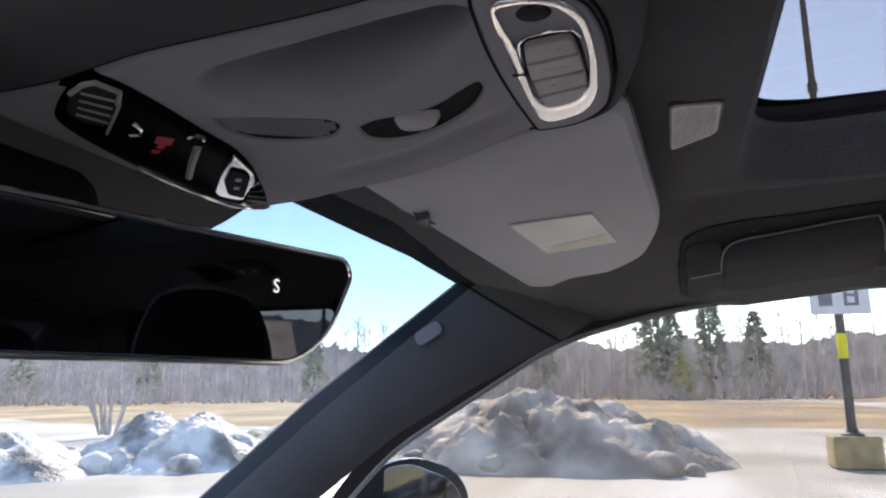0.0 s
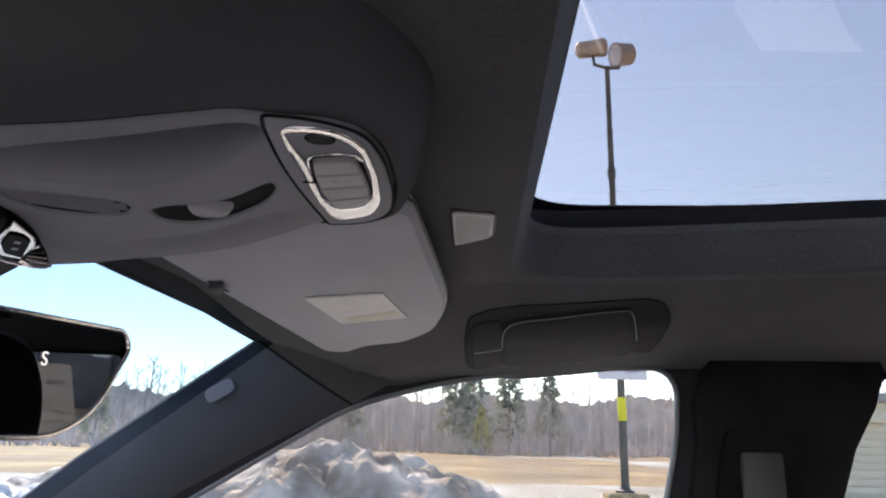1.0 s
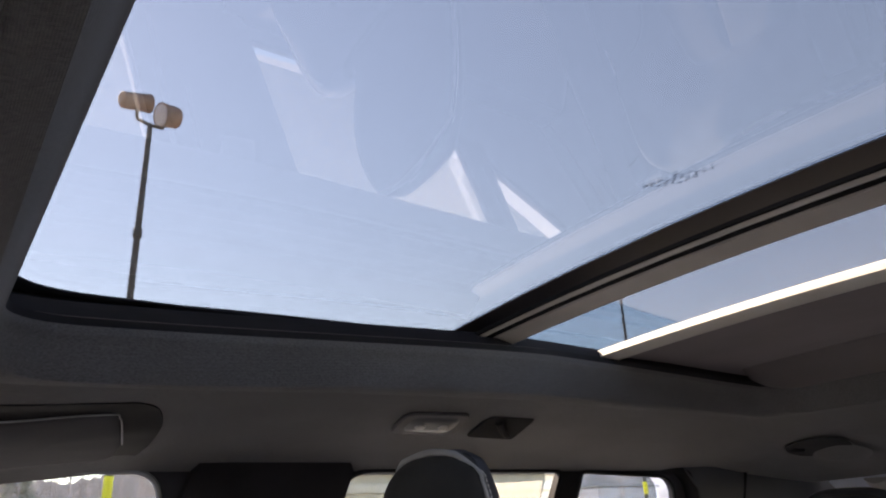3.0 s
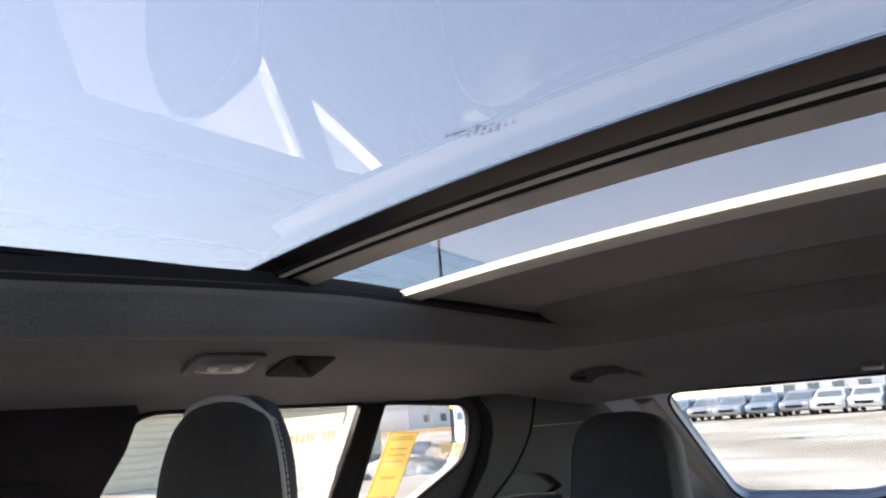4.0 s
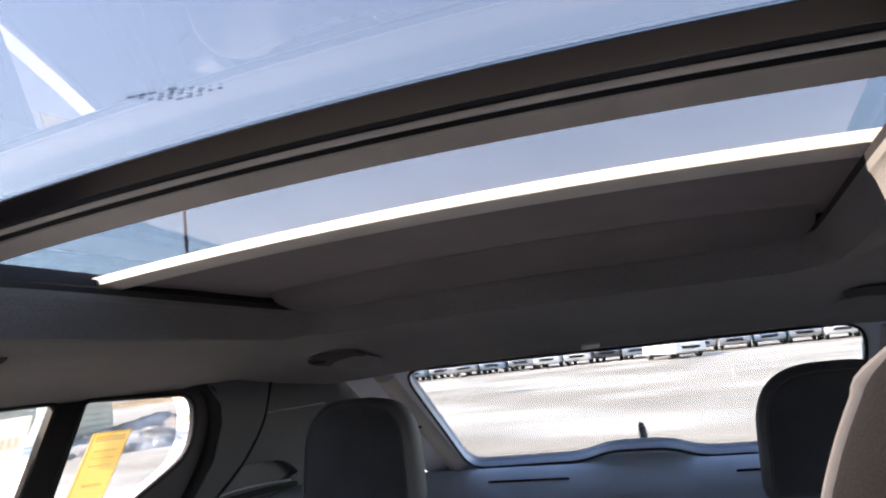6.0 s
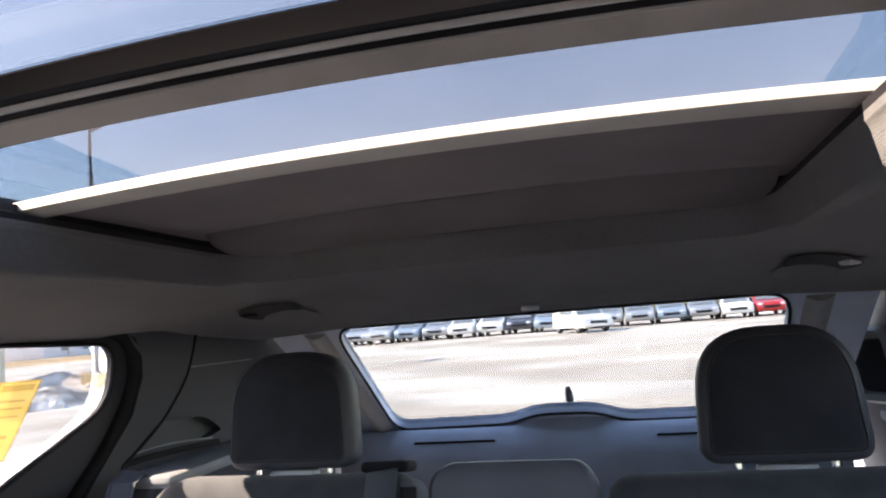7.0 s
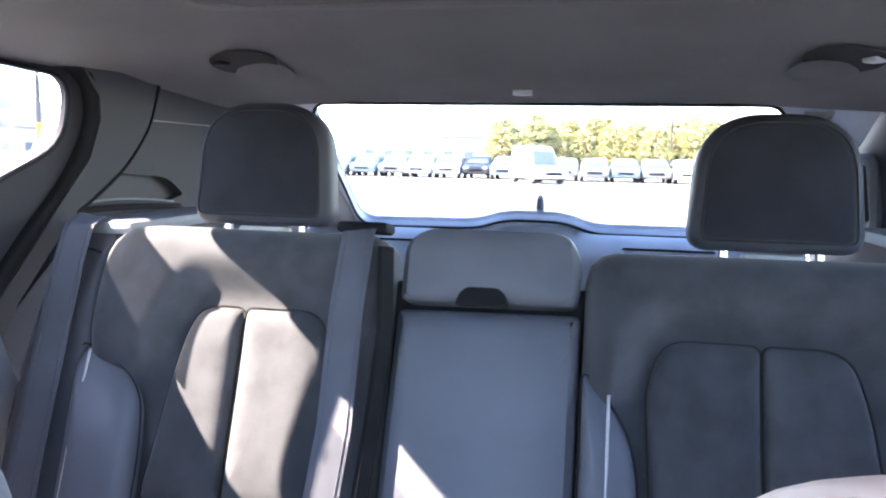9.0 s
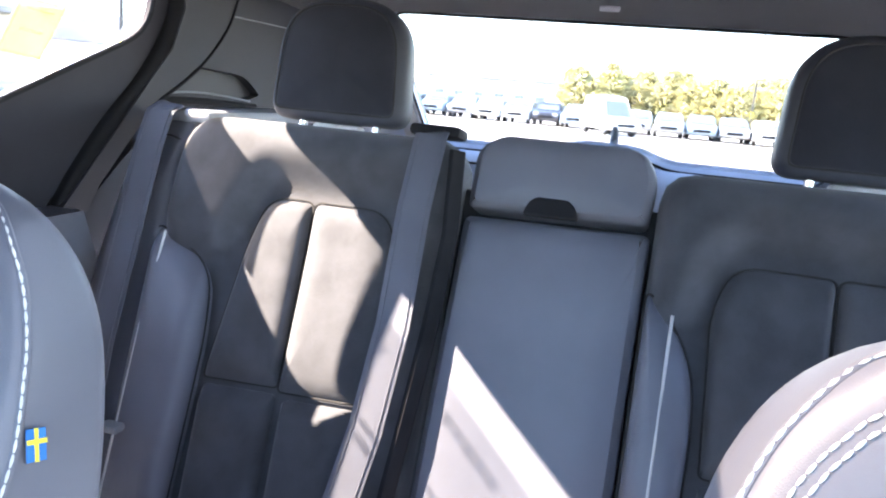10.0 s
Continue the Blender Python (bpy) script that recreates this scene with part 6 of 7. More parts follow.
def bolstered_back(outline, pad, swell, thick=0.11):
    """A seat back whose rim swells up round a sunken middle."""
    c = sum(pad, Vector((0, 0))) / len(pad)
    n = 132
    ways = [Vector((math.cos(k * math.tau / n), math.sin(k * math.tau / n))) for k in range(n)]
    outer = [ray_reach(outline, c, d) for d in ways]
    inner = [min(o - 0.012, ray_reach(pad, c, d) + 0.004) for d, o in zip(ways, outer)]
    rings = [[BACK @ Vector((*(c + d * (o - 0.02)), -thick)) for d, o in zip(ways, outer)], [BACK @ Vector((*(c + d * o), -thick + 0.02)) for d, o in zip(ways, outer)],
             [BACK @ Vector((*(c + d * o), -0.030)) for d, o in zip(ways, outer)]]
    for k in range(17):
        t = k / 16
        row = []
        for d, o, i in zip(ways, outer, inner):
            gap = o - i
            run = t * gap
            edge = math.sqrt(max(0.0, 1 - (1 - min(1.0, run / min(0.045, gap * 0.45))) ** 2))
            rise = max(0.0, min(1.0, (gap - run) / min(0.075, gap * 0.62)))
            lower = max(0.0, min(1.0, ((c + d * (o - run)).y + 0.22) / 0.06))
            high = swell * min(1.0, gap / 0.08) * (0.1 + 0.9 * lower)
            row.append(BACK @ Vector((*(c + d * (o - run)), -0.024 + (0.024 + high * rise * rise * (3 - 2 * rise)) * edge - 0.004 * (1 - rise))))
        rings.append(row)
    for f in (0.8, 0.4):
        rings.append([BACK @ Vector((*(c + d * i * f), -0.004)) for d, i in zip(ways, inner)])
    return loft(rings)


def rear_section(name, label, x_in, x_out, pad_in, pad_out, seam, top, crest):
    """One outer rear seat back. x_in is beside the middle seat."""
    t = thing(name, label, "rear seat", "rear seat backs", at=(0, -1.0, 0.4))
    inv = Matrix.Translation((0, 1.0, -0.4))
    sg = 1 if x_out > x_in else -1

    def add(nm, bm, mat, lab="", parent=None):
        bm.transform(inv)
        return part(nm, bm, mat, parent or t, lab)

    out = on_back([(x_in, 0.45), (x_in, crest - 0.002), (x_out - sg * 0.012, crest), (x_out + sg * 0.004, 1.06), (x_out, 0.45)], [0.02, 0.045, 0.075, 0.06, 0.02], 10)
    whole = on_back([(pad_in + 0.012 * sg, 0.48), (pad_in, 0.99), (pad_in + 0.022 * sg, top), (pad_out - 0.022 * sg, top), (pad_out, 1.0), (pad_out + 0.03 * sg, 0.80), (pad_out + 0.03 * sg, 0.48)], [0.01, 0.10, 0.06, 0.06, 0.10, 0.05, 0.01])
    add("backrest", bolstered_back(out, whole, 0.030), M_SUEDE)
    # two upper pads split by a seam, two lower ones
    for a, b, ra, rb in ((pad_in, seam - sg * 0.0005, 0.06, 0.014), (seam + sg * 0.0005, pad_out, 0.014, 0.06)):
        o = on_back([(a + (0.012 * sg if a == pad_in else 0.004 * sg), 0.805), (a, 1.0), (a + (0.022 * sg if a == pad_in else 0), top), (b - (0.022 * sg if b == pad_out else 0), top), (b, 0.99), (b - (-0.004 * sg if b != pad_out else -0.03 * sg), 0.80)],
                    [0.008, 0.10, ra, rb, 0.10, 0.008])
        add("upper_pad", pillow(offset_poly(o, -0.0010), 0.020, BACK @ pose(0, 0, -0.002), 10, 0.01, 0.45), M_SUEDE)
        add("pad_seam", sweep([BACK @ Vector((p.x, p.y, 0.0005)) for p in o], 0.0013, 6, closed=True), M_SUEDE_DARK)
        o = on_back([(a + (0.012 * sg if a == pad_in else 0.004 * sg), 0.50), (a + (0.012 * sg if a == pad_in else 0.004 * sg), 0.797), (b + (0.03 * sg if b == pad_out else -0.004 * sg), 0.792), (b + (0.03 * sg if b == pad_out else -0.004 * sg), 0.50)], 0.01)
        add("lower_pad", pillow(offset_poly(o, -0.0010), 0.026, BACK @ pose(0, 0, -0.002), 8, 0.01, 0.55), M_SUEDE)
    # leather side bolster with a pale line of piping
    o = on_back([(x_out + sg * 0.010, 0.45), (x_out + sg * 0.006, 1.000), (x_out - sg * 0.022, 0.992), (pad_out + sg * 0.046, 0.950), (pad_out + sg * 0.036, 0.86), (pad_out + sg * 0.050, 0.45)], [0.01, 0.01, 0.03, 0.05, 0.06, 0.01])
    add("side_bolster", pillow(o, 0.034, BACK @ pose(0, 0, 0.004), 7, 0.012, 0.6), M_LEATHER, "smooth leather side bolster")
    add("bolster_seam", sweep([BACK @ Vector((p.x, p.y, 0.0085)) for p in offset_poly(o, 0.001)], 0.0014, 5, closed=True), M_SUEDE_DARK)
    line = [BACK @ Vector((-(x_out - sg * 0.020 + sg * 0.012 * min(1.0, k / 8)), (0.992 - 0.045 * k - 1.17) / math.cos(LEAN), 0.0255 + 0.008 * min(1.0, k / 3))) for k in range(12)]
    add("piping", sweep(line, 0.0020, 6), M_PIPING, "pale piping")
    if sg < 0:
        o = on_back([(x_in + sg * 0.0, 0.45), (x_in, 1.01), (x_in + sg * 0.02, 0.995), (x_in + sg * 0.064, 0.935), (x_in + sg * 0.074, 0.86), (x_in + sg * 0.066, 0.45)], [0.01, 0.01, 0.03, 0.04, 0.06, 0.01])
        add("inner_bolster", pillow(o, 0.032, BACK @ pose(0, 0, 0.003), 7, 0.012, 0.6), M_LEATHER, "smooth leather inner bolster")
        add("inner_seam", sweep([BACK @ Vector((p.x, p.y, 0.0075)) for p in offset_poly(o, 0.001)], 0.0014, 5, closed=True), M_SUEDE_DARK)
        line = [BACK @ Vector((-(x_in + sg * 0.033), (0.985 - 0.05 * k - 1.17) / math.cos(LEAN), 0.029 + 0.005 * min(1.0, k / 3))) for k in range(12)]
        add("inner_piping", sweep(line, 0.0022, 6), M_PIPING, "pale piping")
    return t


rear_section("rear_bench_seat", "charcoal suede rear seat back lit by a patch of sun", 0.162, 0.606, 0.230, 0.462, 0.367, 1.064, 1.178)
rear_section("rear_bench_seat", "charcoal suede rear seat back in shade", -0.110, -0.60, -0.188, -0.452, -0.328, 1.056, 1.168)

cs = thing("middle_seat", "grey leather middle seat back with folded head restraint", "rear seat", "rear seat backs", at=(0.02, -1.0, 0.4))
inv = Matrix.Translation((-0.02, 1.0, -0.4))
for nm, pts, r, th, lab in (("armrest", [(-0.105, 0.45), (-0.105, 1.080), (0.146, 1.076), (0.162, 0.45)], 0.012, 0.006, "smooth leather folded armrest"),
                            ("head_restraint", [(-0.100, 1.090), (-0.106, 1.15), (-0.085, 1.186), (0.115, 1.186), (0.142, 1.165), (0.143, 1.086)], [0.012, 0.03, 0.03, 0.03, 0.03, 0.012], 0.010, "low leather head restraint")):
    bm = backrest_mesh(on_back(pts, r), 0.09, 0.010)
    bm.transform(inv @ Matrix.Translation(Vector((0, math.cos(LEAN), math.sin(LEAN))) * th))
    ob = part(nm, bm, M_LEATHER, cs, lab)
bm = plate(on_back([(-0.012, 1.082), (0.062, 1.082), (0.056, 1.098), (0.046, 1.106), (0.004, 1.106), (-0.006, 1.098)], 0.005, 4), 0.012, BACK @ pose(0, 0, 0.010), 0.002)
bm.transform(inv)
part("pull_slot", bm, M_BLACK, cs, "dark pull slot")
bk = thing("seat_back_shell", "dark carpeted back of the rear seats", "rear seat", at=(0.01, -1.0, 0.4))
bm = plate(on_back([(-0.63, 0.42), (-0.63, 1.12), (0.64, 1.12), (0.64, 0.42)], 0.02), 0.03, BACK @ pose(0, 0, -0.09), 0.004)
bm.transform(Matrix.Translation((-0.01, 1.0, -0.4)))
part("shell", bm, M_FLOOR, bk)
for sg in (1, -1):
    wg = thing("seat_side_wing", "padded grey leather wing between rear seat and door", "rear seat", "rear seat wings", at=(sg * 0.65, -1.0, 0.4))
    o = on_back([(sg * 0.600, 0.42), (sg * 0.600, 1.165), (sg * 0.655, 1.172), (sg * 0.690, 1.13), (sg * 0.715, 0.95), (sg * 0.735, 0.42)], [0.01, 0.02, 0.02, 0.03, 0.05, 0.01])
    if sg < 0:
        o = o[::-1]
    bm = pillow(o, 0.030, BACK @ pose(0, 0, -0.012), 7, 0.06)
    bm.transform(Matrix.Translation((-sg * 0.65, 1.0, -0.4)))
    part("cushion", bm, M_LEATHER, wg)
    ln = [BACK @ Vector((-sg * x, (z - 1.17) / math.cos(LEAN), 0.012)) for x, z in ((0.604, 1.128), (0.630, 1.133), (0.660, 1.128), (0.690, 1.108))]
    bm = sweep(smooth_path(ln, 3), 0.0016, 6)
    bm.transform(Matrix.Translation((-sg * 0.65, 1.0, -0.4)))
    part("seam", bm, M_SUEDE_DARK, wg)
rs = thing("rear_seat_cushion", "charcoal leather rear seat cushion", "rear seat")
part("cushion", block((1.22, 0.48, 0.17), 0.05, pose(0.01, -0.72, 0.48, 8), 3), M_LEATHER, rs)

for x, lab in ((0.366, "upright charcoal suede rear headrest on steel posts"), (-0.348, "upright charcoal suede rear headrest nearer the driver side")):
    h = thing("rear_headrest", lab, "headrest", "rear headrests", at=(x, -1.03, 1.17))
    ho2 = round_poly([(-0.109, 0.007), (0.109, 0.007), (0.098, 0.188), (-0.098, 0.188)], [0.030, 0.030, 0.082, 0.082], 10)
    hm = Matrix((Vector((-1, 0, 0)), Vector((0, -0.12, 0.993)), Vector((0, 0.993, 0.12)))).transposed().to_4x4()
    rings = [[hm @ Vector((p.x, p.y, z)) for p in o] for o, z in ((offset_poly(ho2, -0.02), -0.036), (offset_poly(ho2, -0.010), -0.032), (ho2, -0.018), (ho2, 0.012), (offset_poly(ho2, -0.006), 0.024), (offset_poly(ho2, -0.014), 0.029), (shrunk(offset_poly(ho2, -0.014), 0.6), 0.032))]
    part("cushion", loft(rings), M_DARKHIDE, h)
    face = offset_poly(ho2, -0.0135)
    mid_f = sum(face, Vector((0, 0))) / len(face)
    part("face", loft([[hm @ Vector((*(mid_f.lerp(p, f)), 0.0275 + 0.012 * (1 - f * f) + (0.0012 if f < 1 else 0))) for p in face] for f in (1.0, 0.985, 0.93, 0.82, 0.65, 0.4, 0.15)]), M_SUEDE_HEAD, h, "suede face with a stitched border")
    part("seam", sweep([hm @ Vector((p.x, p.y, 0.0295)) for p in offset_poly(ho2, -0.0130)], 0.0012, 5, closed=True), M_SUEDE_DARK, h)
    for u in (-0.060, 0.060):
        part("post", sweep([hm @ Vector((u, 0.035, 0)), hm @ Vector((u, -0.06, 0))], 0.007, 10), M_CHROME, h, "steel post")
    h.location.z -= 0.010 if x < 0 else 0.0
    part("guide", block((0.075, 0.030, 0.014), 0.005, hm @ pose(0.0, -0.002, 0, 90)), M_PIPING, h, "pale plastic guide")

# ---------------------------------------------------------------- seat belts
def webbing(name, pts, width, label, face=Vector((0, 1, 0))):
    t = thing(name, label, "seat belt", "rear seat belts", at=pts[0])
    inv = Matrix.Translation(-Vector(pts[0]))
    rows = []
    v = [Vector(p) for p in pts]
    fine = []
    for a, b in zip(v, v[1:]):
        fine += [a.lerp(b, k / 5) for k in range(5)]
    fine.append(v[-1])
    for i, p in enumerate(fine):
        d = (fine[min(i + 1, len(fine) - 1)] - fine[max(i - 1, 0)]).normalized()
        w = d.cross(face).normalized() * width * 0.5
        n = w.cross(d).normalized() * 0.0008
        rows.append([p - w + n, p - w * 0.5 + n * 2, p + w * 0.5 + n * 2, p + w + n, p + w - n, p - w - n])
    bm = loft(rows)
    bm.transform(inv)
    part("webbing", bm, M_BELT, t)
    for f in (-0.36, 0.36):
        ln = []
        for i, p in enumerate(fine):
            d = (fine[min(i + 1, len(fine) - 1)] - fine[max(i - 1, 0)]).normalized()
            w = d.cross(face).normalized()
            n = d.cross(w).normalized()
            if n.dot(face) < 0:
                n = -n
            ln.append(inv @ (p + w * width * f + n * 0.0016))
        part("woven_ridge", sweep(ln, 0.0011, 4), M_BELT, t)
    return t, inv


b1, inv1 = webbing("seat_belt", [(0.204, -1.02, 1.184), (0.203, -0.978, 1.178), (0.203, -0.925, 1.08), (0.203, -0.875, 0.93), (0.214, -0.83, 0.80), (0.246, -0.77, 0.62)], 0.047, "dark webbing belt hanging down the middle seat edge")
bm = block((0.075, 0.05, 0.016), 0.006, pose(0.202, -1.01, 1.180, 10))
bm.transform(inv1)
part("belt_exit", bm, M_BLACK, b1)
bm = sweep([(0.160, -0.965, 1.160), (0.152, -0.934, 1.05), (0.158, -0.896, 0.93), (0.168, -0.850, 0.80), (0.188, -0.80, 0.62)], 0.013, 8, flat=0.5)
bm.transform(inv1)
part("edge_strap", bm, M_BLACK, b1)
b2, inv2 = webbing("seat_belt", [(0.646, -1.035, 1.176), (0.643, -1.005, 1.182), (0.640, -0.975, 1.172), (0.637, -0.945, 1.12), (0.640, -0.895, 0.98), (0.646, -0.85, 0.84), (0.650, -0.79, 0.62)], 0.046, "dark webbing belt along the outer seat edge", Vector((-0.12, 0.95, 0.3)))
bm = block((0.03, 0.022, 0.012), 0.004, pose(0.583, -0.80, 0.735))
bm.transform(inv2)
part("isofix_tag", bm, M_BACKTRIM, b2)

# ---------------------------------------------------------------- papers on the side glass
def paper(name, quad, mat, label, bars, ink):
    """A sheet fixed inside a side window. quad: (y, z) corners, from the upper front one on."""
    t = thing(name, label, "sticker")
    fx = lambda y, z: side_x(y, z) + 0.045
    part("sheet", panel(quad, [], fx, 0.0012), mat, t, smooth=False)
    a, b, c, d = [Vector(q) for q in quad]
    for u0, u1, v0, v1 in bars:
        q = [a.lerp(b, u).lerp(d.lerp(c, u), v) for u, v in ((u0, v0), (u1, v0), (u1, v1), (u0, v1))]
        part("print", panel([(p.x, p.y) for p in q], [], lambda y, z: side_x(y, z) + 0.0435, 0.0008), ink, t, smooth=False)


rows = [(0.46 + 0.055 * k, 0.46 + 0.055 * k + 0.038, 0.095, 0.15) for k in range(9)]
paper("price_sheet", [(-0.528, 1.386), (-0.733, 1.393), (-0.684, 1.107), (-0.481, 1.107)], M_PAPER, "white printed price sheet taped inside the rear window",
      [r for r in rows if r[0] not in (0.46 + 0.055 * 5,)] + [(0.10, 0.34, 0.10, 0.14), (0.55, 0.72, 0.40, 0.43), (0.55, 0.70, 0.46, 0.50), (0.10, 0.40, 0.30, 0.32), (0.10, 0.36, 0.36, 0.38)], M_PRINT)
paper("yellow_notice", [(-0.850, 1.351), (-0.931, 1.348), (-0.877, 1.231), (-0.802, 1.239)], M_YPAPER, "yellow printed notice stuck inside the quarter window",
      [(0.12, 0.88, 0.05, 0.13), (0.2, 0.8, 0.24, 0.27), (0.2, 0.8, 0.34, 0.36), (0.2, 0.8, 0.44, 0.46), (0.25, 0.75, 0.68, 0.72), (0.0, 1.0, 0.0, 0.025), (0.0, 1.0, 0.975, 1.0), (0.0, 0.05, 0.0, 1.0), (0.95, 1.0, 0.0, 1.0)], M_BROWNINK)

# ---------------------------------------------------------------- door mirror outside
dm = thing("door_mirror", "dark wing mirror on the passenger door", "wing mirror", at=(0.935, 0.640, 1.100))
WM = Matrix((Vector((0.724, -0.690, 0)), Vector((0, 0, 1)), Vector((-0.690, -0.724, 0)))).transposed().to_4x4()
mo2 = round_poly([(-0.115, -0.070), (0.095, -0.075), (0.122, 0.010), (0.092, 0.062), (0.0, 0.091), (-0.080, 0.064), (-0.118, 0.0)], [0.03, 0.04, 0.05, 0.04, 0.08, 0.04, 0.04], 6)
part("housing", loft([[WM @ Vector((p.x * f, p.y * f, z)) for p in mo2] for f, z in ((0.55, -0.10), (0.85, -0.075), (0.97, -0.03), (1.0, -0.005), (0.985, 0.003), (0.93, 0.004))]), M_DARKCAR, dm)
part("mirror_glass", plate(round_poly([(-0.046, -0.058), (0.083, -0.060), (0.106, 0.004), (0.080, 0.046), (0.0, 0.077), (-0.046, 0.070)], [0.01, 0.03, 0.04, 0.03, 0.06, 0.012], 6), 0.003, WM @ pose(0, 0, 0.003), 0.001), M_DOORMIRROR, dm, "mirror glass")
part("arm", sweep([(-0.06, 0.06, -0.05), (-0.13, 0.09, -0.09)], [0.03, 0.04], 8), M_BLACK, dm)

# ---------------------------------------------------------------- outside: ground and field
def sheet(x0, x1, y0, y1, z, step, bump, seed, hole=None):
    nx, ny = max(2, int((x1 - x0) / step)), max(2, int((y1 - y0) / step))
    bm = bmesh.new()
    g = [[bm.verts.new((x0 + (x1 - x0) * i / nx, y0 + (y1 - y0) * j / ny, 0)) for i in range(nx + 1)] for j in range(ny + 1)]
    for r in g:
        for v in r:
            v.co.z = z + bump * noise.noise(Vector((v.co.x * 0.05, v.co.y * 0.05, seed)))
            if bump and (v.co.x in (x0, x1) or v.co.y in (y0, y1)):
                v.co.z = -0.03
    for a, b in zip(g, g[1:]):
        for i in range(nx):
            bm.faces.new((a[i], a[i + 1], b[i + 1], b[i]))
    return bm


structure("ground", sheet(-600, 600, -600, 600, 0.0, 20, 0.0, 1), M_ASPHALT, "pale worn asphalt of a large parking lot", "parking lot")
fields = [(24.5, 420, -14, 420), (-420, 24.5, 22, 420), (60, 420, -160, -14)]
for k, (x0, x1, y0, y1) in enumerate(fields):
    structure("field", sheet(x0, x1, y0, y1, 0.10, 6, 0.25, 3 + k), M_GRASS, "dry tan grass field beside the lot", "field")
for k in range(11):
    ln = thing("parking_line", "faded painted parking line on the asphalt", "road marking", "parking lines", at=(-9 + 2.9 * k, -24, 0))
    part("paint", block((0.12, 5.0, 0.008), 0.002, pose(0, 0, 0.004)), M_MARK, ln)


# ---------------------------------------------------------------- snow piles
def pile(center, radii, height, seed, mat, label, rough=0.35, turn=0.0):
    bm = bmesh.new()
    n, m = 96, 30
    c, s = math.cos(turn), math.sin(turn)
    rows = []
    for j in range(m + 1):
        f = 1 - j / m
        row = []
        for i in range(n):
            a = i * math.tau / n
            wob = 1 + 0.22 * noise.noise(Vector((math.cos(a) * 1.6, math.sin(a) * 1.6, seed)))
            x, y = radii[0] * f * wob * math.cos(a), radii[1] * f * wob * math.sin(a)
            p = Vector((x * 0.9, y * 0.9, seed * 3.1))
            lump = abs(noise.noise(p)) + 0.5 * abs(noise.noise(p * 2.3)) + 0.30 * abs(noise.noise(p * 5.0)) + 0.12 * noise.noise(p * 11)
            z = height * ((1 - f ** 1.7) * (1 - rough * 0.5) + rough * 1.0 * (lump - 0.35) * min(1.0, (1 - f) * 5))
            row.append((center[0] + c * x - s * y, center[1] + s * x + c * y, max(-0.05, z) - 0.02))
        rows.append(row)
    loft(rows, caps=True, bm=bm)
    t = thing("snow_pile", label, "snow pile", "ploughed snow piles", at=(center[0], center[1], 0))
    bm.transform(Matrix.Translation((-center[0], -center[1], 0)))
    part("snow", bm, mat, t)
    rng = random.Random(seed)
    for k in range(14):
        a, f = rng.uniform(0, math.tau), rng.uniform(0.72, 1.02)
        x, y = radii[0] * f * math.cos(a), radii[1] * f * math.sin(a)
        r = rng.uniform(0.12, 0.34) * min(1.0, height)
        cb = bmesh.new()
        bmesh.ops.create_icosphere(cb, subdivisions=2, radius=r)
        for v in cb.verts:
            v.co *= 1 + 0.35 * noise.noise(v.co * (2.2 / r * 0.3) + Vector((seed, k, 0)))
            v.co.z *= 0.8
        cb.transform(Matrix.Translation((c * x - s * y, s * x + c * y, r * 0.4 + height * 0.15 * (1 - f))))
        part("lump", cb, mat, t)
    return t


pile((13.2, 2.6), (2.4, 3.2), 1.50, 5, M_SNOWDIRT, "large gritty grey snow pile beside the lot")
pile((12.2, 6.3), (1.6, 2.1), 0.95, 9, M_SNOW, "low broken snow pile with dirty lumps")
pile((11.5, 9.3), (1.7, 2.2), 1.05, 12, M_SNOW, "broken snow bank with blue shaded hollows")
pile((9.3, 11.3), (1.8, 2.0), 0.80, 17, M_SNOW, "bright lumpy snow bank at the lot's edge")
pile((6.2, 13.2), (2.4, 1.6), 0.70, 21, M_SNOW, "bright lumpy snow bank at the lot's edge")
pile((19.0, -21.5), (3.2, 1.6), 0.70, 25, M_SNOWDIRT, "low dirty snow ridge far off", turn=0.4)
pile((25.5, -18.0), (3.5, 1.5), 0.6, 31, M_SNOW, "low dirty snow ridge far off", turn=1.0)
pile((14.5, -15.0), (2.2, 1.4), 0.55, 37, M_SNOW, "low dirty snow ridge far off", turn=0.9)
pile((17.0, 9.0), (2.0, 2.6), 0.8, 41, M_SNOWDIRT, "low gritty snow heap behind the bank")


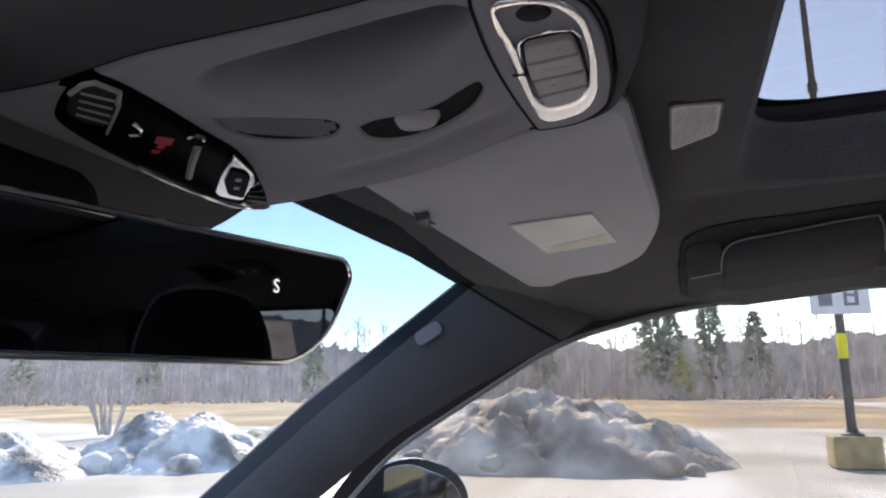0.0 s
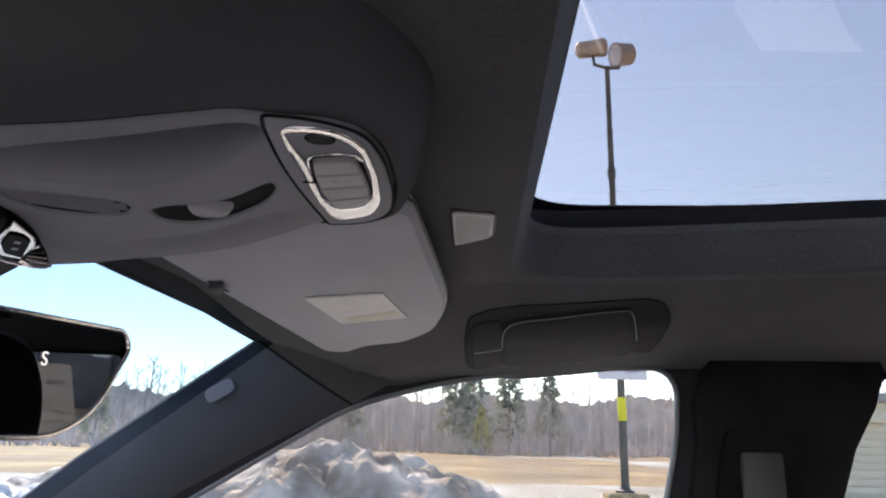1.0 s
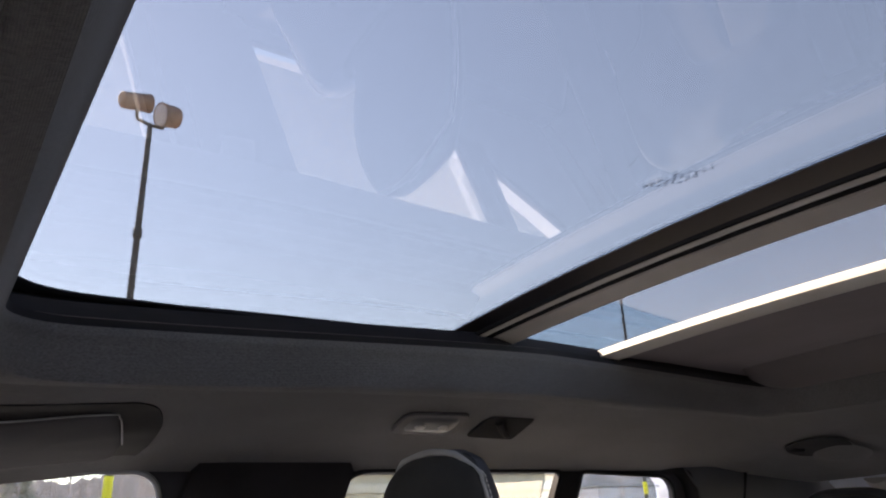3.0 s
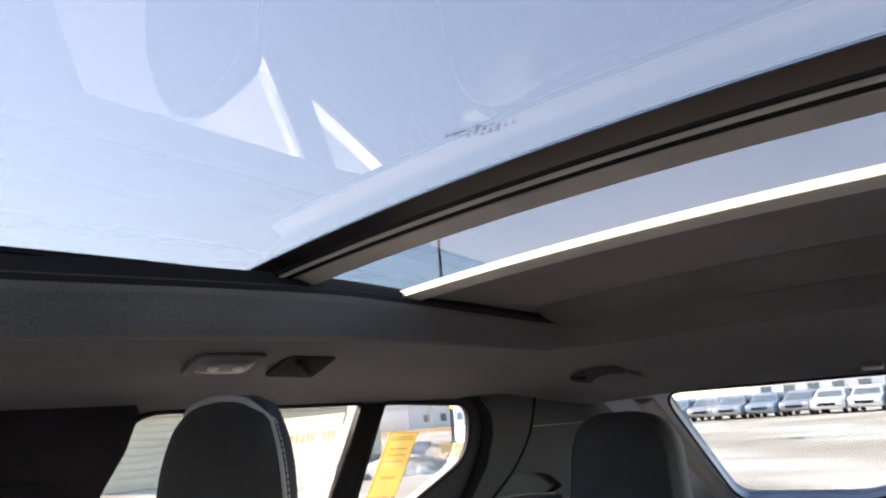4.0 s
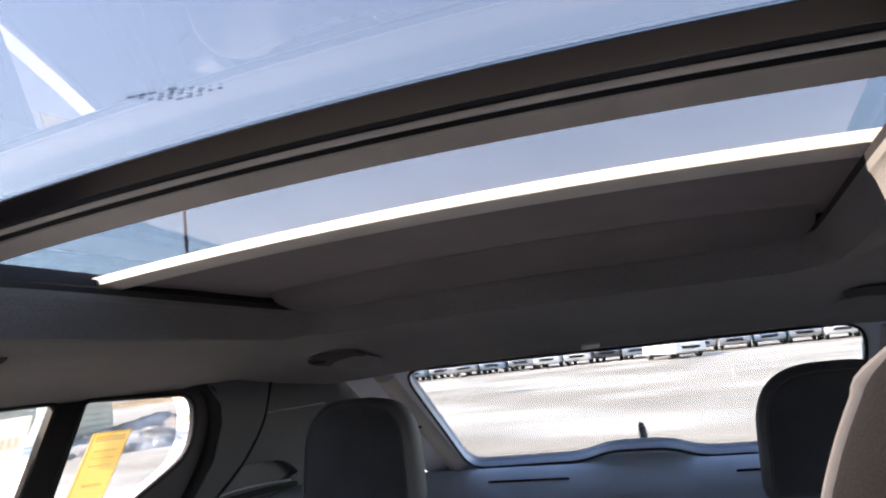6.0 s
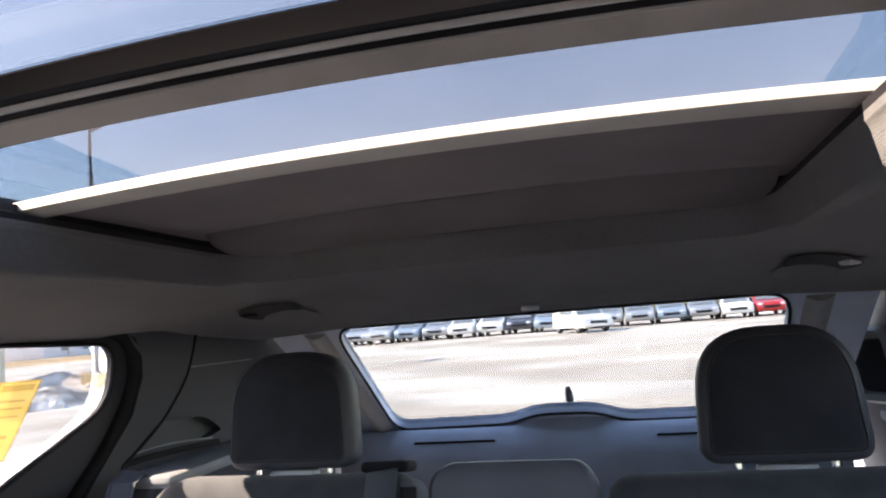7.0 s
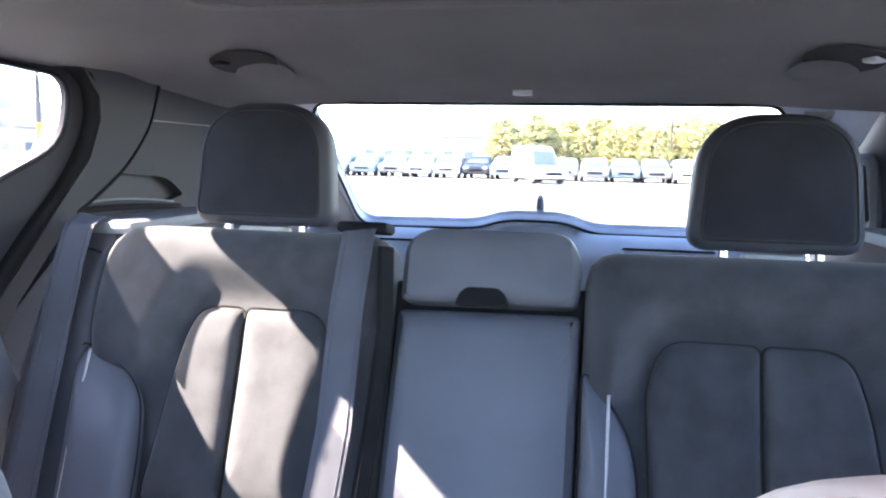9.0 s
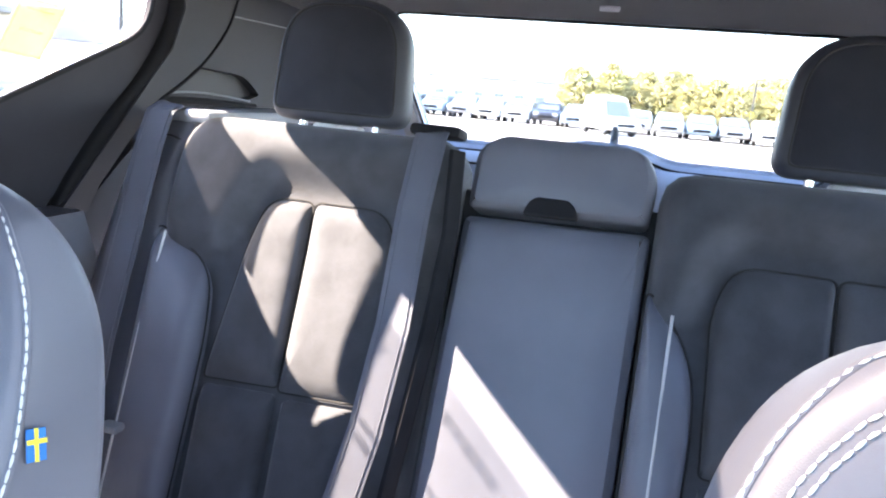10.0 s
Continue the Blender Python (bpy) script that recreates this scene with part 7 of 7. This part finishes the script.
# ---------------------------------------------------------------- light pole with sign and floodlights
def light_pole(x, y, label, sign=True):
    t = thing("light_pole", label, "light pole", "parking lot light poles", at=(x, y, 0))
    part("base", plate(round_poly([(-0.36, -0.36), (0.36, -0.36), (0.36, 0.36), (-0.36, 0.36)], 0.05, 3), 0.52, Matrix.Identity(4), 0.03), M_CONCRETE, t, "tan concrete base")
    part("flange", lathe([(0.17, 0.52), (0.17, 0.55), (0.10, 0.58), (0.075, 0.64)], Matrix.Identity(4), 14), M_STEEL, t)
    part("pole", lathe([(0.075, 0.55), (0.07, 3.0), (0.06, 7.0), (0.05, 9.05)], Matrix.Identity(4), 14), M_STEEL, t)
    part("wrap", lathe([(0.078, 1.78), (0.080, 1.79), (0.080, 2.19), (0.078, 2.20)], Matrix.Identity(4), 14), M_WRAP, t, "bright yellow reflective wrap")
    face = pose(0, 0, 0, 90, 0, -90 + 10)
    if sign:
        sp = part("sign", plate(round_poly([(-0.48, 2.52), (0.48, 2.52), (0.48, 3.16), (-0.48, 3.16)], 0.04, 3), 0.02, face @ pose(0, 0, 0.09), 0.003), M_SIGN, t, "white lot sign")
        for x0, x1, z0, z1 in ((0.06, 0.12, 2.66, 3.02), (0.24, 0.30, 2.66, 3.02), (0.10, 0.26, 2.66, 2.71), (0.10, 0.26, 2.815, 2.865), (0.10, 0.26, 2.97, 3.02), (-0.34, -0.12, 2.66, 3.02)):
            part("sign_mark", plate([Vector(p) for p in ((x0, z0), (x1, z0), (x1, z1), (x0, z1))], 0.004, face @ pose(0, 0, 0.111), 0.0005), M_SIGNBAR, sp)
    part("collar", lathe([(0.075, 6.55), (0.085, 6.58), (0.085, 6.74), (0.07, 6.77)], Matrix.Identity(4), 12), M_STEEL, t)
    part("yoke", sweep([(-0.06, 0.30, 9.30), (-0.06, 0.27, 9.06), (0, 0, 9.02), (0.04, -0.25, 9.04), (0.04, -0.28, 9.26)], 0.04, 6), M_STEEL, t)
    for hm, ln, r in ((Matrix.Translation((-0.05, 0.34, 9.44)) @ pose(0, 0, 0, 76, 0, 12), 0.62, 0.19), (Matrix.Translation((0.05, -0.36, 9.36)) @ pose(0, 0, 0, 104, 0, 200), 0.40, 0.25)):
        fl = part("floodlight", lathe([(r * 0.55, -ln * 0.5), (r * 0.9, -ln * 0.42), (r * 0.95, 0.0), (r, ln * 0.38), (r * 1.05, ln * 0.42), (r * 1.05, ln * 0.5), (r * 0.9, ln * 0.5)], hm, 20), M_TAN, t, "tan cylindrical floodlight")
        part("lens", lathe([(r * 0.9, ln * 0.5), (r * 0.7, ln * 0.52), (r * 0.2, ln * 0.53)], hm, 18), M_SIGN, fl)
    return t


light_pole(13.49, -2.49, "steel light pole with yellow wrap, sign and two floodlights")
light_pole(17.6, -21.0, "distant steel light pole with yellow wrap", False)
light_pole(-7.0, -62.0, "distant steel light pole at the lot's far edge", False)


# ---------------------------------------------------------------- cream building
def building(x0, x1, y0, y1, h, wall, label, rows=(), roof=0.35):
    t = thing("building", label, "building", at=((x0 + x1) / 2, (y0 + y1) / 2, 0))
    cx, cy = (x0 + x1) / 2, (y0 + y1) / 2
    part("wall", block((x1 - x0, y1 - y0, h), 0.03, pose(0, 0, h / 2)), wall, t)
    part("roof", block((x1 - x0 + 0.7, y1 - y0 + 0.7, roof), 0.05, pose(0, 0, h + roof / 2)), M_GREYROOF, t)
    part("fascia", block((x1 - x0 + 0.5, y1 - y0 + 0.5, 0.30), 0.02, pose(0, 0, h - 0.45)), wall, t)
    k = 0
    z = 0.25
    while z < h - 0.7 and k < 16:
        part("siding_board", block((0.04, y1 - y0 + 0.02, 0.20), 0.012, pose(x0 - cx - 0.015, 0, z)), wall, t)
        z += 0.22
        k += 1
    for (side, u, z0, w, hh) in rows:
        m = pose(x0 - cx - 0.02, u, z0, 90, 0, -90) if side == "x" else pose(u, y1 - cy + 0.02, z0, 90, 0, 180)
        win = part("window", plate([Vector(p) for p in ((-w / 2, -hh / 2), (w / 2, -hh / 2), (w / 2, hh / 2), (-w / 2, hh / 2))], 0.05, m, 0.01), M_WHITEPAINT, t)
        part("pane", plate([Vector(p) for p in ((-w / 2 + 0.08, -hh / 2 + 0.08), (w / 2 - 0.08, -hh / 2 + 0.08), (w / 2 - 0.08, hh / 2 - 0.08), (-w / 2 + 0.08, hh / 2 - 0.08))], 0.06, m, 0.01), M_CARGLASS, win)
    return t


building(22, 30, -21.5, -9.6, 2.75, M_CREAM, "low cream building with horizontal siding and flat roof", [("x", u, 1.3, 0.30, 0.24) for u in (-3.6, -2.4, 1.5, 3.2)], 0.25)
building(14, 34, -118, -104, 4.4, M_SIGN, "long pale grey shed beyond the parked cars", [("y", u, 1.8, 1.6, 1.6) for u in (-7.5, -4.5, -1.5, 1.5, 4.5, 7.5)])
building(95, 120, -130, -100, 5.0, M_SIGN, "distant pale grey warehouse beyond the lot", [("x", u, 2.0, 2.0, 1.6) for u in (-10, -5, 0, 5, 10)])


# ---------------------------------------------------------------- parked cars
def parked_car(x, y, paint, label, van=False, turn=0.0):
    t = thing("parked_car", label, "car", "parked cars in a row", at=(x, y, 0))
    t.rotation_euler = (0, 0, turn)
    h = 2.15 if van else 1.55
    w = 0.92
    prof = [(2.2, 0.35), (2.25, 0.62), (2.1, 0.86), (1.15, 1.00), (0.45, h - 0.10), (0.1, h), (-1.2 if not van else -2.0, h - 0.02), (-2.0, 1.10 if not van else h - 0.2), (-2.2, 0.95), (-2.25, 0.40), (-2.1, 0.28), (2.0, 0.28)]
    rp = round_poly(prof, 0.12, 3)
    rows = []
    for f, s in ((-1.0, 0.93), (-0.94, 0.985), (-0.8, 1.0), (0.8, 1.0), (0.94, 0.985), (1.0, 0.93)):
        row = []
        for p in rp:
            tuck = 1 - 0.20 * max(0.0, (p.y - 0.95) / (h - 0.95))
            row.append((f * w * tuck, p.x * s, 0.7 + (p.y - 0.7) * s))
        rows.append(row)
    part("body", loft(rows), paint, t)
    a, b = Vector((0, 1.13, 1.03)), Vector((0, 0.42, h - 0.12))
    ws = loft([[(-0.74, a.y, a.z), (0.74, a.y, a.z), (0.74, a.y + 0.03, a.z + 0.01), (-0.74, a.y + 0.03, a.z + 0.01)], [(-0.62, b.y, b.z), (0.62, b.y, b.z), (0.62, b.y + 0.03, b.z + 0.01), (-0.62, b.y + 0.03, b.z + 0.01)]])
    part("windscreen", ws, M_CARGLASS, t)
    for sg in (-1, 1):
        xs = sg * 0.90
        q = [(0.85, 1.05), (0.30, h - 0.18), (-1.1, h - 0.18), (-1.7 if not van else -0.9, 1.08)]
        part("side_window", loft([[(xs * 0.985 - sg * 0.10 * max(0, (z - 1.0)) , yy, z) for yy, z in q], [(xs * 1.0 - sg * 0.10 * max(0, (z - 1.0)) + sg * 0.01, yy, z) for yy, z in q]]), M_CARGLASS, t)
        part("headlight", block((0.32, 0.10, 0.14), 0.04, pose(sg * 0.66, 2.17, 0.74)), M_SIGN, t)
        for yy in (1.35, -1.35):
            m = pose(sg * 0.80, yy, 0.33, 0, 90, 0)
            wh = part("wheel", lathe([(0.20, -0.11), (0.31, -0.10), (0.33, -0.05), (0.33, 0.05), (0.31, 0.10), (0.20, 0.11)], m, 20), M_TYRE, t)
            part("rim", lathe([(0.20, -0.115), (0.10, -0.10), (0.10, 0.10), (0.20, 0.115)], m, 14), M_SILVER, wh)
    part("grille", block((1.0, 0.06, 0.16), 0.02, pose(0, 2.22, 0.58)), M_BLACK, t)
    return t


paints = [(M_SILVER, "silver"), (M_WHITEPAINT, "white"), (M_BLUECAR, "pale blue"), (M_SILVER, "silver"), (M_BLUECAR, "pale blue"), (M_WHITEPAINT, "white"), (M_DARKCAR, "dark"), (M_BLUECAR, "pale blue"), (M_SILVER, "silver")]
for k in range(17):
    x = 23.0 - 1.98 * k
    pt, nm = paints[(k * 5 + 2) % len(paints)]
    if x < -7.0:
        pt, nm = (M_REDCAR, "red")
    parked_car(x, -50.0 - 0.3 * (k % 3), pt, f"{nm} parked car facing the lot")
    if x < -7.0:
        break
parked_car(2.6, -42.5, M_WHITEPAINT, "white van parked ahead of the row", True, 0.5)


# ---------------------------------------------------------------- trees
def bare_tree(bm, x, y, h, seed, twigs):
    """A leafless tree: trunk, limbs and a haze of twigs, added to one mesh."""
    rng = random.Random(seed)
    lean = rng.uniform(-0.06, 0.06)
    top = Vector((x + lean * h, y + rng.uniform(-0.05, 0.05) * h, h * 0.92))
    base = Vector((x, y, 0))
    r = 0.014 * h
    sweep([base, base.lerp(top, 0.45) + Vector((rng.uniform(-0.02, 0.02) * h, 0, 0)), top], [r, r * 0.65, r * 0.15], 5, bm=bm)
    for k in range(twigs):
        f = rng.uniform(0.22, 0.95)
        p = base.lerp(top, f)
        a = rng.uniform(0, math.tau)
        ln = h * rng.uniform(0.12, 0.30) * (1.15 - f * 0.6)
        d = Vector((math.cos(a), math.sin(a), rng.uniform(0.5, 1.3))).normalized()
        q = p + d * ln
        sweep([p, p.lerp(q, 0.5) + Vector((0, 0, 0.03 * h * rng.random())), q], [r * 0.35, r * 0.22, r * 0.08], 3, bm=bm)
        for j in range(3):
            s = p.lerp(q, rng.uniform(0.3, 0.95))
            e = s + Vector((rng.uniform(-1, 1), rng.uniform(-1, 1), rng.uniform(0.2, 1.2))).normalized() * ln * rng.uniform(0.3, 0.55)
            sweep([s, e], [r * 0.16, r * 0.05], 3, bm=bm)


def evergreen(x, y, h, w, seed, mat, label, name="evergreen_tree", bushy=False):
    t = thing(name, label, "tree", at=(x, y, 0))
    part("trunk", lathe([(0.022 * h, 0), (0.016 * h, h * 0.4), (0.004 * h, h * 0.96)], Matrix.Identity(4), 8), M_BARK, t)
    rng = random.Random(seed)
    bm = bmesh.new()
    n = 900 if bushy else 420
    for k in range(n):
        f = rng.random() ** 0.8
        z = h * (0.14 + 0.86 * f)
        if bushy:
            f = rng.random()
            z = h * (0.05 + 0.95 * f)
        spread = w * (math.sqrt(max(0.0, 1 - (1.7 * f - 0.7) ** 2)) if bushy else (1 - f) ** 0.75) * (0.75 + 0.5 * noise.noise(Vector((f * 6, seed, 0)))) + 0.05 * w
        a = rng.uniform(0, math.tau)
        rr = spread * math.sqrt(rng.uniform(0.15, 1.0))
        c = Vector((rr * math.cos(a), rr * math.sin(a), z))
        s = h * rng.uniform(0.018, 0.045) * (1.5 if bushy else 1.0)
        d = Vector((math.cos(a), math.sin(a), rng.uniform(-0.5, 0.3))).normalized()
        u = d.orthogonal().normalized()
        v = d.cross(u)
        pts = [c + d * s * 1.4, c + u * s * 0.7, c - d * s * 0.7, c - u * s * 0.7, c + v * s * 0.5, c - v * s * 0.5]
        vs = [bm.verts.new(p + Vector((rng.uniform(-1, 1), rng.uniform(-1, 1), rng.uniform(-1, 1))) * s * 0.25) for p in pts]
        for i, j, m2 in ((0, 1, 4), (1, 2, 4), (2, 3, 4), (3, 0, 4), (1, 0, 5), (2, 1, 5), (3, 2, 5), (0, 3, 5)):
            bm.faces.new((vs[i], vs[j], vs[m2]))
    part("crown", bm, mat, t, smooth=False)


rng = random.Random(7)
for band, (d0, d1, count, hh) in enumerate(((96, 104, 150, 9.0), (108, 118, 170, 12.0), (124, 140, 170, 15.0))):
    bm = bmesh.new()
    for k in range(count):
        a = radians(8 + 116 * (k + rng.random()) / count)
        d = rng.uniform(d0, d1)
        bare_tree(bm, d * math.sin(a) * 1.0, d * math.cos(a), hh * rng.uniform(0.65, 1.15), 100 * band + k, 12)
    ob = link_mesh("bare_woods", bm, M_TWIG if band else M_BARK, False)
    tagged(ob, "belt of grey brown leafless woods behind the field", "woods", kind="stuff")
bm = bmesh.new()
for k in range(1500):
    a = radians(rng.uniform(5, 126))
    d = rng.uniform(92, 128)
    h = rng.uniform(0.8, 3.6)
    p = Vector((d * math.sin(a), d * math.cos(a), 0))
    for j in range(4):
        e = p + Vector((rng.uniform(-1, 1), rng.uniform(-1, 1), rng.uniform(0.8, 1.4))).normalized() * h
        sweep([p, e], [0.07, 0.02], 3, bm=bm)
tagged(link_mesh("brushwood", bm, M_TWIG, False), "tangled brown undergrowth at the foot of the woods", "undergrowth", kind="stuff")
# flat backdrop sheets; their haze is only the pale colour
for dist, low, high, lab in ((150, 6.5, 10.5, "grey brown depth of the woods, haze in its colour"), (175, 9.0, 15.0, "far crowns of the woods, haze in their colour")):
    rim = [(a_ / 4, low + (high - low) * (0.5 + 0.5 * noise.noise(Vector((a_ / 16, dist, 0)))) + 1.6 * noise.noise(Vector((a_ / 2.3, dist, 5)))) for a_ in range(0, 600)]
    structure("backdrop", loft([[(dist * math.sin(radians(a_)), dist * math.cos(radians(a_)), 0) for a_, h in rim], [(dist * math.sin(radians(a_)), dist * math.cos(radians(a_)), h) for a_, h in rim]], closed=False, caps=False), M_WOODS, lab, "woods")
for az_, d, h, w in ((62, 100, 8, 2.2), (80, 108, 11, 2.8), (88.2, 104, 12.5, 3.4), (89.6, 100, 11, 2.8), (92.4, 104, 12, 3.4), (95.5, 112, 10.5, 3.0), (76, 112, 10.5, 3.0), (50, 110, 9.5, 2.6), (42, 104, 8, 2.4)):
    a = radians(az_)
    evergreen(d * math.sin(a), d * math.cos(a), h * 1.15, w * 1.2, int(az_ * 10), M_PINE, "tall evergreen with haze-paled needles standing in the bare woods")
evergreen(94 * math.sin(radians(90.2)), 94 * math.cos(radians(90.2)), 6.0, 1.9, 77, M_YTREE, "short yellow green conifer at the wood's edge")
for k in range(36):
    x = 9.0 - 1.25 * k + rng.uniform(-0.5, 0.5)
    evergreen(x, -86 + rng.uniform(-4, 4), rng.uniform(4.6, 6.6), 2.3, 500 + k, M_YTREE, "bushy yellow green tree behind the parked cars", "bushy_tree", True)
bm = bmesh.new()
for k in range(70):
    a = radians(rng.uniform(128, 205))
    d = rng.uniform(112, 150)
    bare_tree(bm, d * math.sin(a), d * math.cos(a), rng.uniform(5, 8.5), 900 + k, 14)
tagged(link_mesh("bare_woods", bm, M_TWIG, False), "thin line of leafless trees beyond the lot", "woods", kind="stuff")
sh = bmesh.new()
rng = random.Random(3)
for k in range(16):
    a = rng.uniform(0, math.tau)
    p = Vector((0.25 * math.cos(a), 0.25 * math.sin(a), 0))
    q = p + Vector((math.cos(a) * rng.uniform(0.2, 0.9), math.sin(a) * rng.uniform(0.2, 0.9), rng.uniform(1.5, 2.6)))
    sweep([p, p.lerp(q, 0.5) + Vector((0, 0, 0.2)), q], [0.035, 0.022, 0.006], 5, bm=sh)
    for j in range(5):
        s = p.lerp(q, rng.uniform(0.35, 0.95))
        sweep([s, s + Vector((rng.uniform(-0.5, 0.5), rng.uniform(-0.5, 0.5), rng.uniform(0.2, 0.7)))], [0.012, 0.003], 3, bm=sh)
shrub = thing("bare_shrub", "leafless brown shrub standing in the dry field", "shrub", at=(18.0, 27.0 * 0.62, 0.1))
part("stems", sh, M_BARK, shrub)
